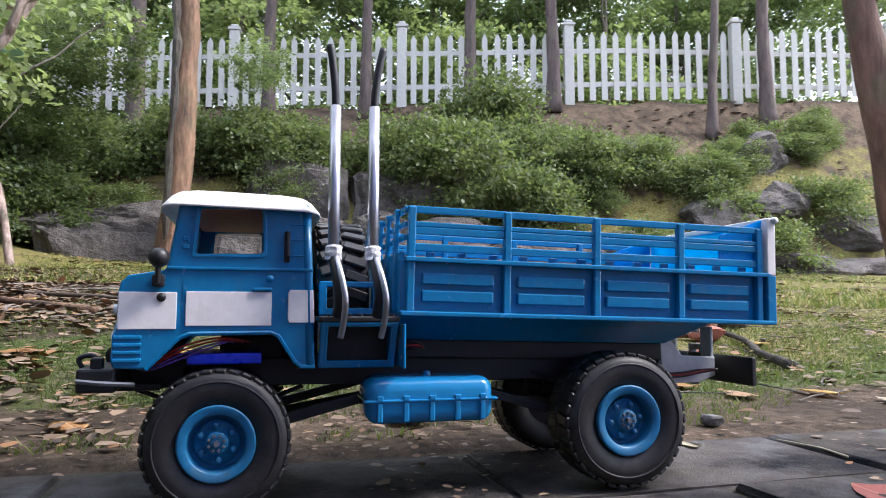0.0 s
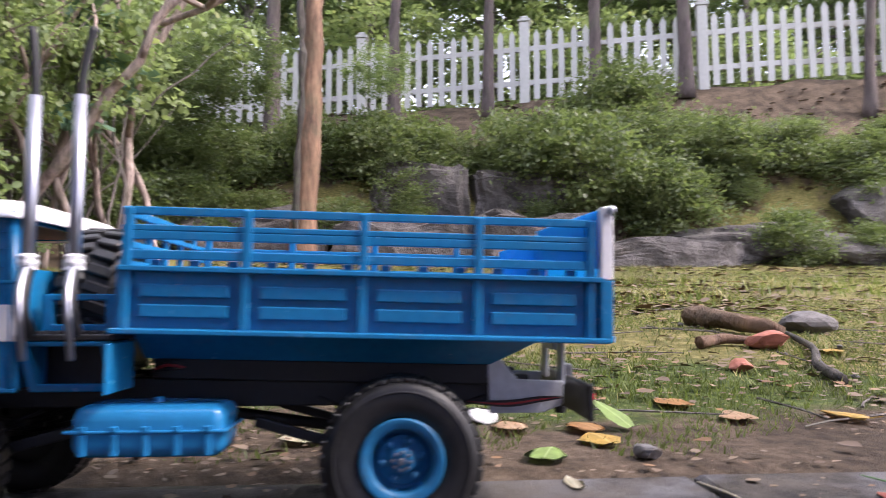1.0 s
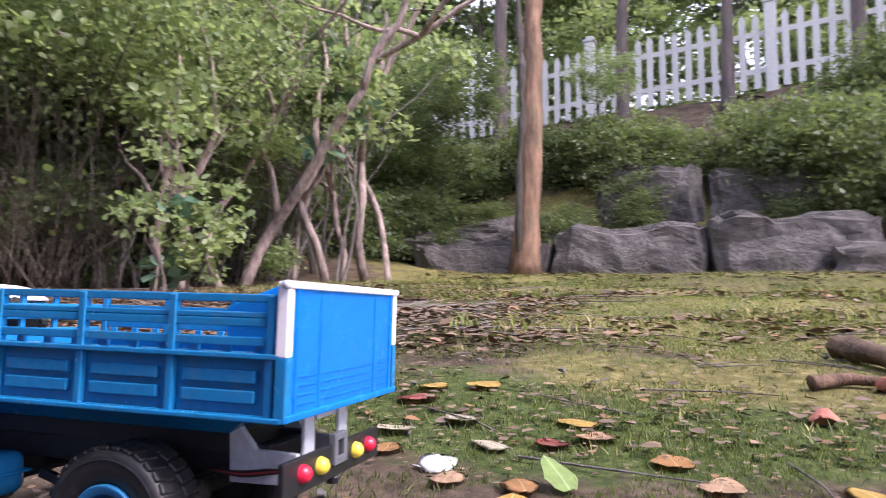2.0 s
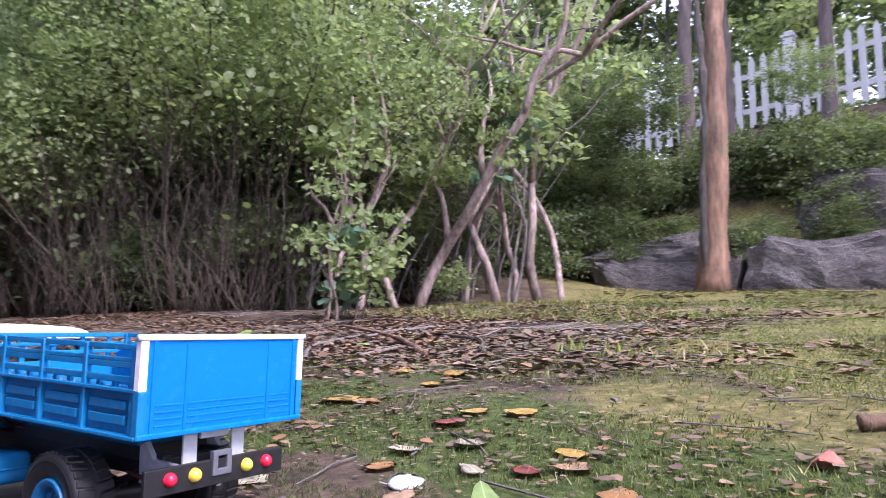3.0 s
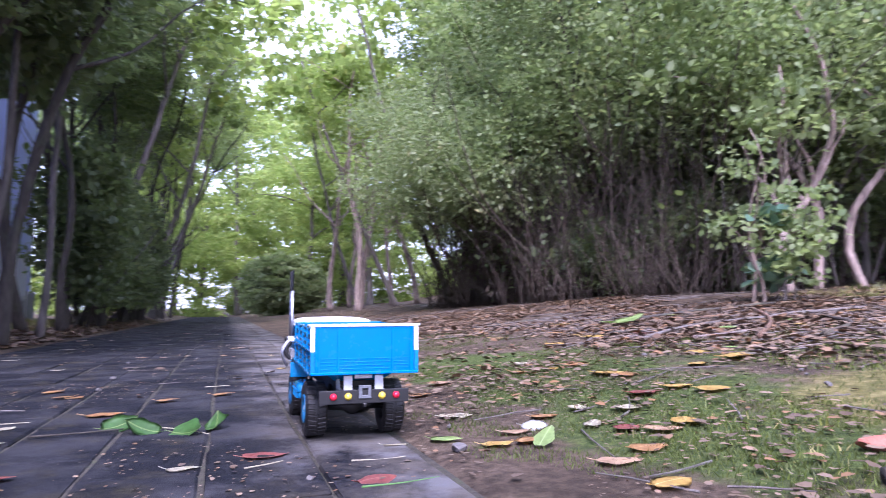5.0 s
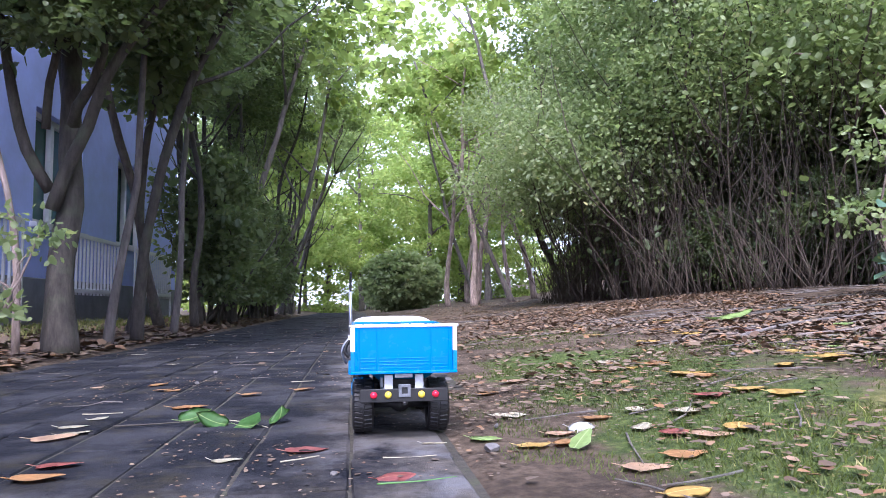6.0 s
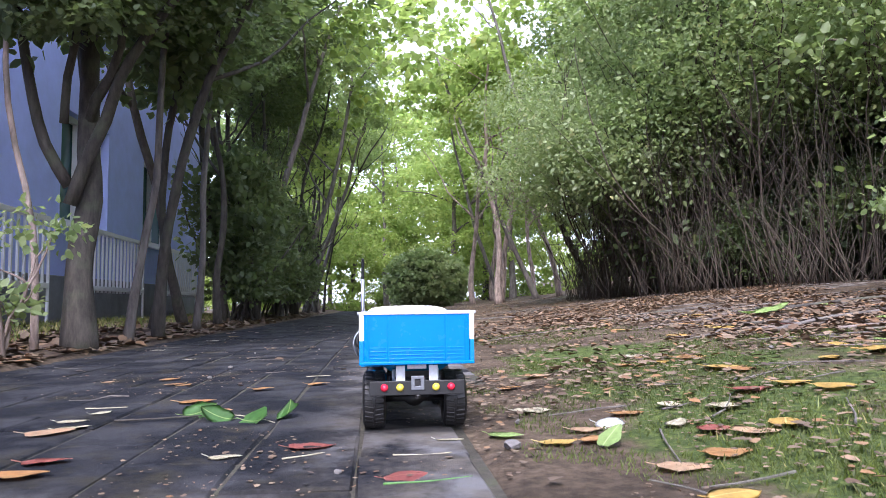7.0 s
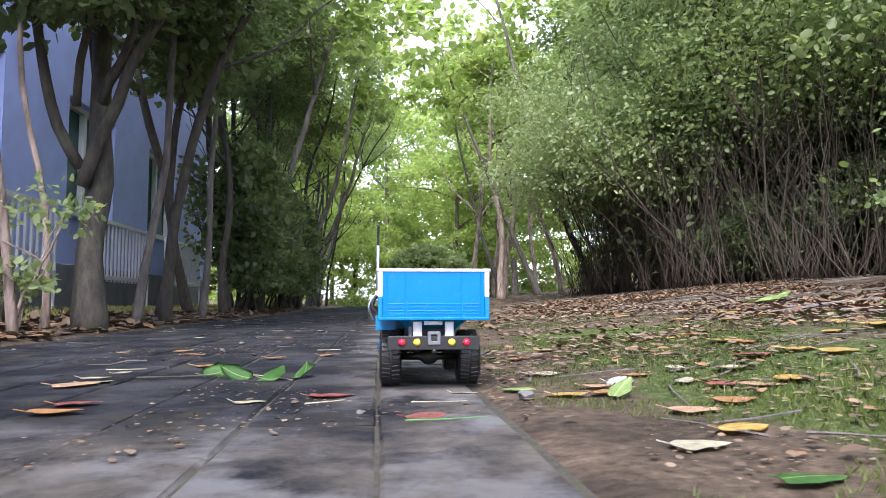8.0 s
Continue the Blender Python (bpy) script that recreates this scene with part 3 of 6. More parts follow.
for k in range(7):
    part("step_rib", one_box(-0.0630, 0.0630, 0.1250 + k * 0.0052, 0.1262 + k * 0.0052, 0.0895, 0.0908, 0.0003), BLACK, step)
part("cross_frame", plate(rect(0.1290, 0.1600, 0.0900, 0.1070), [rect(0.1330, 0.1560, 0.0935, 0.1040)], "x", -0.0440, -0.0400, 0.0006), BLUE, truck, "blue carrier frame for the spare wheel")
part("cross_frame", plate(rect(0.1290, 0.1600, 0.0900, 0.1070), [rect(0.1330, 0.1560, 0.0935, 0.1040)], "x", 0.0440, 0.0400, 0.0006), BLUE, truck)
spare = new("spare_wheel")
spare.parent = truck
tagged(spare, "spare wheel upright between cab and bed")
for piece in make_wheel(pose(0.0, 0.1470, 0.1035, 0, 0, 90) @ pose(0, 0, 0, 20), -1, 0.0016):
    piece.parent = spare

# two tall stacks, wrapped with tape at their feet
for py, top, lean in ((0.1556, 0.1903, 0.0030), (0.1369, 0.1909, -0.0044)):
    stack = part("exhaust_pipe", lathe([(0.0, 0.0), (0.0024, 0.0), (0.0027, 0.0003), (0.0027, top - 0.1200), (0.0024, top - 0.1200), (0.0022, top - 0.1210), (0.0, top - 0.1210)], 24, pose(-0.0670, py, 0.1200, 0, -90)), CHROME, truck, "chrome exhaust stack", True)
    part("rubber_tip", tube(bmesh.new(), curve_pts([(-0.0670, py, top - 0.002), (-0.0670, py + lean * 0.1, top + 0.008), (-0.0668, py + lean * 0.5, top + 0.020), (-0.0664, py + lean, top + 0.030)], 4), 0.0019, 12), BLACK, stack, "black rubber hose tip", True)
    tp = lathe([(0.0028, 0.0), (0.0040, 0.0006), (0.0036, 0.002), (0.0043, 0.0036), (0.0037, 0.005), (0.0041, 0.0064), (0.0029, 0.0074)], 14, pose(-0.0670, py, 0.1158, 0, -90))
    for v in tp.verts:
        v.co += Vector((random.uniform(-1, 1), random.uniform(-1, 1), 0)) * 0.0004
    part("tape_wrap", tp, TAPE, stack, "crumpled clear tape")
    part("lower_pipe", tube(bmesh.new(), curve_pts([(-0.0668, py, 0.1180), (-0.0730, py - 0.0016, 0.1090), (-0.0750, py - 0.0026, 0.0985), (-0.0690, py - 0.0026, 0.0905)], 5), 0.0030, 14), BLACK, stack, "black lower pipe", True)
    part("pipe_trim", tube(bmesh.new(), curve_pts([(-0.0700, py - 0.001, 0.1175), (-0.0775, py - 0.0028, 0.1080), (-0.0802, py - 0.0044, 0.0980), (-0.0775, py - 0.0042, 0.0880), (-0.0735, py - 0.0032, 0.0800)], 5), 0.0015, 8), CHROME, stack, "thin bright trim", True)

# load bed, tilted slightly nose up
BED = pose(0, -0.0885, 0.0848, 1.4)
BL, BH, MID = 0.2115, 0.0545, 0.0278
for s in (-1, 1):
    wall = part("bed_side", one_box(s * 0.0594 - 0.0009, s * 0.0594 + 0.0009, 0.0, BL, 0.0, MID, 0.0004), BLUE, truck, m=BED)
    x0, x1 = (s * 0.0600, s * 0.0642) if s > 0 else (s * 0.0642, s * 0.0600)
    part("bottom_flange", one_box(min(x0, s * 0.0662), max(x1, s * 0.0662), -0.0015, BL, 0.0, 0.0024, 0.0006), BLUE, wall)
    part("mid_rail", one_box(min(x0, s * 0.0656), max(x1, s * 0.0656), 0.0, BL - 0.002, MID - 0.0012, MID + 0.0012, 0.0005), BLUE, wall)
    for k in range(5):
        yk = 0.0062 + k * (BL - 0.0112) / 4
        post = part("bed_post", one_box(x0, x1, yk - 0.0019, yk + 0.0019, 0.0015, BH - 0.0005, 0.0006), BLUE, wall)
    part("bed_post", one_box(x0, x1, 0.0, 0.0022, 0.0015, MID, 0.0006), BLUE, wall)
    for k, (z0, z1) in enumerate(((BH - 0.0036, BH), (BH - 0.0104, BH - 0.0078), (BH - 0.0142, BH - 0.0104), (BH - 0.0226, BH - 0.0186))):
        part("bed_rail", one_box(s * 0.0622 - 0.0010, s * 0.0622 + 0.0010, 0.004, BL - 0.003, z0, z1, 0.0005), BLUE, wall)
    for k in range(4):
        ya = 0.0062 + k * (BL - 0.0112) / 4
        yb = ya + (BL - 0.0112) / 4
        for z in (0.0072, 0.0158):
            part("panel_rib", plate([(ya + 0.0070, z), (yb - 0.0060, z), (yb - 0.0060, z + 0.0056), (ya + 0.0070, z + 0.0056)], [], "x", s * 0.0600, s * 0.0632, 0.0006), BLUE, wall)
    for k in range(12):
        part("bench_peg", one_box(s * 0.0585 - 0.0012, s * 0.0585 + 0.0012, 0.012 + k * 0.0165, 0.0165 + k * 0.0165, MID + 0.0006, MID + 0.0042, 0.0005), BLUE, wall)
    part("bench", one_box(s * 0.0545 - 0.0046, s * 0.0545 + 0.0046, 0.006, BL - 0.006, MID - 0.003, MID + 0.0008, 0.0006), BLUE, wall)
part("bed_floor", one_box(-0.0625, 0.0625, 0.0, BL, 0.0003, 0.0026, 0.0006), BLUE, truck, m=BED)
part("bed_front", one_box(-0.0600, 0.0600, BL - 0.0026, BL - 0.0006, 0.002, MID + 0.004, 0.0005), BLUE, truck, m=BED)
for z0, z1 in ((BH - 0.0036, BH), (BH - 0.0104, BH - 0.0078), (BH - 0.0172, BH - 0.0142)):
    part("front_rail", one_box(-0.0610, 0.0610, BL - 0.0032, BL - 0.0012, z0, z1, 0.0005), BLUE, truck, m=BED)
for k in range(5):
    fx = -0.048 + k * 0.024
    part("front_post", one_box(fx - 0.0019, fx + 0.0019, BL - 0.0014, BL + 0.0012, 0.002, BH - 0.0005, 0.0006), BLUE, truck, m=BED)
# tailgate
gate = part("tailgate", one_box(-0.0600, 0.0600, -0.0022, -0.0002, 0.0022, 0.0590, 0.0006), BLUE_LIT, truck, "ribbed blue tailgate with sunlight in its colour", m=BED)
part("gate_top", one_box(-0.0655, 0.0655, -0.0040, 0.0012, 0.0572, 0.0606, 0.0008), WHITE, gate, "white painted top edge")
part("gate_foot", one_box(-0.0650, 0.0650, -0.0040, 0.0, 0.0004, 0.0036, 0.0007), BLUE_LIT, gate)
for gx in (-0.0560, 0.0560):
    part("gate_rib", one_box(gx - 0.0013, gx + 0.0013, -0.0034, -0.0018, 0.0030, 0.0575, 0.0005), BLUE_LIT, gate)
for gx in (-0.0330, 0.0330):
    part("gate_rib", one_box(gx - 0.0012, gx + 0.0012, -0.0030, -0.0018, 0.0036, 0.0555, 0.0005), BLUE_LIT, gate)
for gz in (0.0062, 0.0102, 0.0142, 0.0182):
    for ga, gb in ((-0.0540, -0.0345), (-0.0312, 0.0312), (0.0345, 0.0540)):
        part("gate_ridge", one_box(ga, gb, -0.0025, -0.0018, gz, gz + 0.0018, 0.0006), BLUE_LIT, gate)
for s in (-1, 1):
    pillar = part("corner_post", one_box(s * 0.0630 - 0.0026, s * 0.0630 + 0.0026, -0.0030, 0.0024, MID, 0.0602, 0.0006), WHITE, truck, "white painted corner post", m=BED)
    part("corner_foot", one_box(s * 0.0630 - 0.0026, s * 0.0630 + 0.0026, -0.0032, 0.0024, 0.0003, MID, 0.0006), BLUE, pillar, "blue lower half")
    part("hinge_bolt", lathe([(0.0, 0.0022), (0.0018, 0.0020), (0.0021, 0.0)], 12, pose(s * 0.0656, -0.0018, 0.0588, 0, 0, 0 if s > 0 else 180)), ALU, pillar, "small steel bolt", True)
    part("gate_cheek", plate([(0.001, 0.0330), (0.030, 0.0330), (0.030, 0.0490), (0.001, 0.0600)], [], "x", s * 0.0590, s * 0.0602, 0.0003), BLUE_LIT, gate)
hull = bmesh.new()
hv = [hull.verts.new(p) for p in [(-0.0450, 0.024, 0.0005), (0.0450, 0.024, 0.0005), (0.0450, 0.209, 0.0005), (-0.0450, 0.209, 0.0005),
                                  (-0.0300, 0.046, -0.0125), (0.0300, 0.046, -0.0125), (0.0300, 0.208, -0.0125), (-0.0300, 0.208, -0.0125)]]
for f in ((0, 1, 2, 3), (7, 6, 5, 4), (0, 4, 5, 1), (1, 5, 6, 2), (2, 6, 7, 3), (3, 7, 4, 0)):
    hull.faces.new([hv[i] for i in f])
part("bed_hull", hull, BLUE, truck, m=BED)
part("hull_frame", one_box(-0.0280, 0.0280, 0.046, 0.205, -0.0225, -0.0122, 0.001), BLACK, truck, m=BED)

# light bar
bar = part("light_bar", one_box(-0.0545, 0.0545, -0.0860, -0.0830, 0.0500, 0.0662, 0.0007), BLACK, truck, "black rear light bar")
for lx, mt, nm in ((-0.0375, RED_LENS, "red_lamp"), (-0.0197, YELLOW_LENS, "yellow_lamp"), (0.0215, YELLOW_LENS, "yellow_lamp"), (0.0388, RED_LENS, "red_lamp")):
    part(nm, lathe([(0.0, 0.0050), (0.0018, 0.0047), (0.0034, 0.0034), (0.0042, 0.0016), (0.0044, 0.0)], 20, pose(lx, -0.0858, 0.0588, 0, 0, -90)), mt, bar, "domed %s lens" % nm.split("_")[0], True)
part("hitch_block", plate([(-0.0070, 0.0560), (0.0080, 0.0560), (0.0080, 0.0715), (-0.0070, 0.0715)], [[(-0.0030, 0.0600), (0.0040, 0.0600), (0.0040, 0.0680), (-0.0030, 0.0680)]], "y", -0.0880, -0.0840, 0.0006), STEEL, bar, "grey metal hitch block")
part("hitch_pin", lathe([(0.0, 0.0), (0.0030, 0.0), (0.0036, 0.003), (0.0022, 0.006), (0.0, 0.006)], 14, pose(0.0010, -0.0830, 0.0460, 0, -90)), BLACK, bar)
for s in (-1, 1):
    part("bar_bracket", one_box(s * 0.0190 - 0.0054 + 0.0003, s * 0.0190 + 0.0054, -0.0800, -0.0780, 0.0630, 0.0830, 0.0005), ALU, bar, "grey metal bracket")
part("bracket_bridge", one_box(-0.0110, 0.0110, -0.0800, -0.0770, 0.0790, 0.0838, 0.0006), ALU, bar)


# ---- ground ----
GRASS_BLADE = leafy("grass_blades", (0.040, 0.070, 0.009), (0.19, 0.23, 0.040), 0.5, 0.35)
MOSS_BLADE = leafy("moss_blades", (0.022, 0.034, 0.006), (0.105, 0.124, 0.026), 0.6, 0.35)
DRY_BLADE = leafy("dry_grass", (0.19, 0.16, 0.055), (0.48, 0.42, 0.18), 0.6, 0.3)


def smooth01(a, b, v):
    t = np.clip((np.asarray(v, float) - a) / (b - a), 0, 1)
    return t * t * (3 - 2 * t)


def path_edge(y):
    """Where the paving ends on the bank's side: soil has crept over its last row beside the truck."""
    return 0.165 - 0.112 * smooth01(-1.45, -1.3, y) * (1 - smooth01(0.36, 0.5, y))


def fence_line(y):
    return np.interp(y, [-10, 0, 8, 18], [9.4, 12.0, 13.0, 13.4]), np.interp(y, [-10, 0, 8, 18], [3.85, 3.65, 3.1, 2.4])


def ground_z(x, y):
    x, y = np.asarray(x, float), np.asarray(y, float)
    e = path_edge(y)
    fx, fz = fence_line(y)
    gentle = np.interp(x, [0.165, 0.3, 0.75, 2, 5, 7.7], [0, 0.008, 0.055, 0.15, 0.35, 0.58])
    rise = np.clip((x - 7.7) / (fx - 7.7), 0, 1.0)
    bank = np.where(x > 7.7, 0.58 + 0.7 * smooth01(7.7, 8.5, x) + (fz - 1.28) * rise, gentle)
    bank = np.where(x > fx, fz - 0.05 * (x - fx), bank)
    steep = np.interp(x, [0.165, 0.3, 0.75, 1.6, 2.6, 3.5, 5, 8, 13, 30], [0, 0.012, 0.05, 0.13, 0.23, 0.28, 0.40, 1.0, 2.6, 2.6])
    w = smooth01(0.6, 3.0, y - 0.12 * np.maximum(x - 1, 0))
    right = bank * (1 - w) + steep * w
    right = right + 0.006 * np.sin(x * 9 + y * 4) * np.sin(y * 11 - x * 3) * smooth01(0.2, 0.6, x) + 0.03 * np.sin(x * 1.7 + 1) * np.sin(y * 1.3) * smooth01(1, 4, x)
    left = 0.004 + 0.035 * smooth01(-1.0, -1.5, x) + 0.008 * np.sin(x * 8) * np.sin(y * 7) * smooth01(-1.0, -1.2, x)
    soil = smooth01(e - 0.030, e + 0.035, x)
    z = np.where(x > -0.5, -0.009 + (0.009 + 0.001 + right) * soil, -0.016 + (0.016 + left) * smooth01(-0.975, -1.02, x))
    far = np.hypot(x, y)
    return z * (1 - smooth01(35, 60, far)) + 0.3 * smooth01(35, 60, far)


def gz(x, y):
    return float(ground_z(x, y))


def spaced(lo, hi, centre, fine, grow):
    up, down = [centre], [centre]
    s = fine
    while up[-1] < hi:
        up.append(up[-1] + s)
        s = s * grow if up[-1] - centre > 1.0 else s
    s = fine
    while down[-1] > lo:
        down.append(down[-1] - s)
        s = s * grow if centre - down[-1] > 1.3 else s
    return np.array(sorted(set(down + up)))


GX, GY = spaced(-400, 400, 0.1, 0.022, 1.035), spaced(-400, 600, 0.0, 0.035, 1.03)
mx_, my_ = np.meshgrid(GX, GY, indexing="ij")
gv = np.stack([mx_, my_, ground_z(mx_, my_)], -1).reshape(-1, 3)
ii, jj = np.meshgrid(np.arange(len(GX) - 1), np.arange(len(GY) - 1), indexing="ij")
a0 = (ii * len(GY) + jj).ravel()
ground_me = array_mesh("ground", gv, np.stack([a0, a0 + len(GY), a0 + len(GY) + 1, a0 + 1], -1))
ground_me.polygons.foreach_set("use_smooth", np.ones(len(ground_me.polygons), bool))


def range_node(nt, value, lo, hi):
    n = nt.nodes.new("ShaderNodeMapRange")
    n.interpolation_type = "SMOOTHSTEP"
    n.inputs["From Min"].default_value, n.inputs["From Max"].default_value = lo, hi
    nt.links.new(value, n.inputs["Value"])
    return n.outputs[0]


def ground_material():
    """Bare walked-on soil beside the paving, then green moss in patches, litter soil under the shrubs, dry grass on the
    open bank.
    """
    m, nt, b = node_material("bank_soil")
    v = coords(nt)
    sep = nt.nodes.new("ShaderNodeSeparateXYZ")
    nt.links.new(v, sep.inputs[0])
    x, y = sep.outputs["X"], sep.outputs["Y"]
    fine = noise_node(nt, 60, 10, 0.72, v)
    soil = ramp_node(nt, fine, [(0.28, (0.024, 0.017, 0.011)), (0.46, (0.080, 0.058, 0.039)), (0.60, (0.135, 0.101, 0.070)), (0.78, (0.23, 0.178, 0.128))])
    damp = ramp_node(nt, noise_node(nt, 5, 5, 0.6, v), [(0.40, (0.55, 0.52, 0.50)), (0.62, (1.25, 1.22, 1.2))])
    soil = mix_node(nt, 1.0, soil, damp, "MULTIPLY")
    moss = ramp_node(nt, noise_node(nt, 75, 10, 0.78, v), [(0.28, (0.012, 0.020, 0.005)), (0.50, (0.055, 0.082, 0.016)), (0.72, (0.17, 0.20, 0.05))])
    dry = ramp_node(nt, noise_node(nt, 38, 9, 0.75, v), [(0.25, (0.032, 0.036, 0.012)), (0.5, (0.145, 0.130, 0.039)), (0.75, (0.38, 0.32, 0.14))])
    patch = noise_node(nt, 3.6, 6, 0.65, v)
    wob = nt.nodes.new("ShaderNodeMath")
    wob.operation = "MULTIPLY_ADD"
    wob.inputs[1].default_value = 0.5
    nt.links.new(noise_node(nt, 2.2, 4, 0.6, v), wob.inputs[0])
    nt.links.new(x, wob.inputs[2])
    xw = wob.outputs[0]
    slant = nt.nodes.new("ShaderNodeMath")
    slant.operation = "MULTIPLY_ADD"
    slant.inputs[1].default_value = -0.5
    nt.links.new(x, slant.inputs[0])
    nt.links.new(y, slant.inputs[2])
    y2 = slant.outputs[0]
    zone = math_node(nt, "MULTIPLY", math_node(nt, "MULTIPLY", range_node(nt, xw, 0.38, 0.55), range_node(nt, xw, 1.25, 0.95)), range_node(nt, y, 1.6, 0.7))
    f = ramp_node(nt, math_node(nt, "ADD", math_node(nt, "SUBTRACT", patch, 0.32), math_node(nt, "MULTIPLY", zone, 0.41)), [(0.46, (0, 0, 0)), (0.58, (1, 1, 1))])
    col = mix_node(nt, f, soil, moss)
    bank = math_node(nt, "MULTIPLY", math_node(nt, "MULTIPLY", range_node(nt, y2, -0.15, -0.85), range_node(nt, xw, 0.40, 0.85)), range_node(nt, x, 9.5, 8.2))
    g = ramp_node(nt, math_node(nt, "ADD", math_node(nt, "SUBTRACT", noise_node(nt, 2.1, 6, 0.65, v), 0.22), math_node(nt, "MULTIPLY", bank, 0.30)), [(0.46, (0, 0, 0)), (0.58, (1, 1, 1))])
    nt.links.new(mix_node(nt, g, col, dry), b.inputs["Base Color"])
    b.inputs["Roughness"].default_value = 0.9
    b.inputs["Specular IOR Level"].default_value = 0.25
    bump_node(nt, b, noise_node(nt, 70, 10, 0.78, v), 0.8, 0.010)
    return m


ground_me.materials.append(ground_material())
ground = tagged(new("ground", ground_me), "bare soil, moss and short grass on a gentle bank", "ground", kind="structure")


# ---- paving ----
def slab_material():
    m, nt, b = node_material("worn_paver")
    v = nt.nodes.new("ShaderNodeNewGeometry").outputs["Position"]
    info = nt.nodes.new("ShaderNodeObjectInfo")
    isl = nt.nodes.new("ShaderNodeNewGeometry")
    rnd = math_node(nt, "FRACT", math_node(nt, "MULTIPLY", math_node(nt, "ADD", info.outputs["Random"], isl.outputs["Random Per Island"]), 0.5))
    base = ramp_node(nt, rnd, [(0.0, (0.009, 0.010, 0.014)), (0.5, (0.015, 0.016, 0.0205)), (1.0, (0.028, 0.029, 0.034))])
    grain = ramp_node(nt, noise_node(nt, 260, 6, 0.7, v), [(0.3, (0.45, 0.45, 0.45)), (0.7, (1.6, 1.58, 1.55))])
    col = mix_node(nt, 1.0, base, grain, "MULTIPLY")
    stain = ramp_node(nt, noise_node(nt, 6.5, 6, 0.65, v), [(0.46, (0, 0, 0)), (0.58, (0.9, 0.9, 0.9))])
    sep = nt.nodes.new("ShaderNodeSeparateXYZ")
    nt.links.new(v, sep.inputs[0])
    # dust and stains by position; paving's light and dark areas also put into colour
    pale_zone = range_node(nt, sep.outputs["X"], -0.16, -0.01)
    near_zone = range_node(nt, sep.outputs["Y"], -0.20, -0.46)
    pale_zone = math_node(nt, "MAXIMUM", pale_zone, near_zone)
    stain = math_node(nt, "MULTIPLY", stain, math_node(nt, "ADD", math_node(nt, "MULTIPLY", pale_zone, 0.82), 0.18))
    col = mix_node(nt, stain, col, (0.165, 0.162, 0.170))
    moss = ramp_node(nt, noise_node(nt, 11, 7, 0.7, v), [(0.52, (0, 0, 0)), (0.70, (0.8, 0.8, 0.8))])
    col = mix_node(nt, moss, col, (0.052, 0.046, 0.03))
    dust = math_node(nt, "MULTIPLY", pale_zone, ramp_node(nt, noise_node(nt, 9, 8, 0.72, v), [(0.38, (0, 0, 0)), (0.64, (0.82, 0.82, 0.82))]))
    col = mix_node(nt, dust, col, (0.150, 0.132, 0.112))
    nt.links.new(col, b.inputs["Base Color"])
    r = math_node(nt, "ADD", math_node(nt, "MULTIPLY", noise_node(nt, 18, 4, 0.6, v), 0.5), 0.55)
    b.inputs["Specular IOR Level"].default_value = 0.07
    nt.links.new(r, b.inputs["Roughness"])
    bump_node(nt, b, noise_node(nt, 130, 9, 0.8, v), 0.9, 0.004)
    return m


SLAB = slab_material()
JOINT = plain("joint_soil", (0.040, 0.034, 0.024), 0.95, scale=90, var=0.5, bump=0.6, dist=0.004, dirt=(0.055, 0.080, 0.02))
bed_bm = one_box(-0.985, 0.166, -7.0, 17.6, -0.060, -0.0032)
pavement = tagged(finish("pavement", bed_bm, JOINT), "narrow path of worn dark grey pavers with mossy joints", "pavement", kind="structure")
CW, RL = 0.115, 0.232
rng = np.random.default_rng(5)
slab_shapes = []
for k in range(5):
    t = one_box(-CW / 2 + 0.0016, CW / 2 - 0.0016, -RL / 2 + 0.0018, RL / 2 - 0.0018, -0.04, 0.0, 0.0028, 1)
    for v in t.verts:
        v.co += Vector((rng.uniform(-1, 1) * 0.0016, rng.uniform(-1, 1) * 0.0016, rng.uniform(-1, 1) * 0.0008))
    me = bpy.data.meshes.new("paver")
    t.to_mesh(me)
    t.free()
    me.materials.append(SLAB)
    slab_shapes.append(me)
rest = bmesh.new()
for c in range(10):
    cx = 0.165 - CW * (c + 0.5)
    for r in range(-31, 76):
        cy = (r + (0.5 if c % 2 else 0.0)) * RL + 0.06
        if c == 0 and -1.5 < cy < 0.56:
            continue
        dz = max(-0.0017, rng.normal() * 0.0010 - 0.0004)
        if -0.09 < cx < 0.09 and cy > 0.10 and cy < 0.34:
            dz = -0.0010
        elif -0.09 < cx < 0.09 and -0.15 < cy < 0.10:
            dz = -0.0002
        m = pose(cx, cy, dz, rng.normal() * 0.25, rng.normal() * 0.3, rng.normal() * 0.5)
        if -1.2 < cy < 5.6:
            ob = new("paver", slab_shapes[rng.integers(0, 5)])
            ob.parent, ob.matrix_basis = pavement, m
        else:
            t = bmesh.new()
            t.from_mesh(slab_shapes[rng.integers(0, 5)])
            t.transform(m)
            me = bpy.data.meshes.new("tmp")
            t.to_mesh(me)
            t.free()
            rest.from_mesh(me)
            bpy.data.meshes.remove(me)
far_pavers = finish("far_pavers", rest, SLAB, pavement)
tagged(far_pavers, kind="stuff")

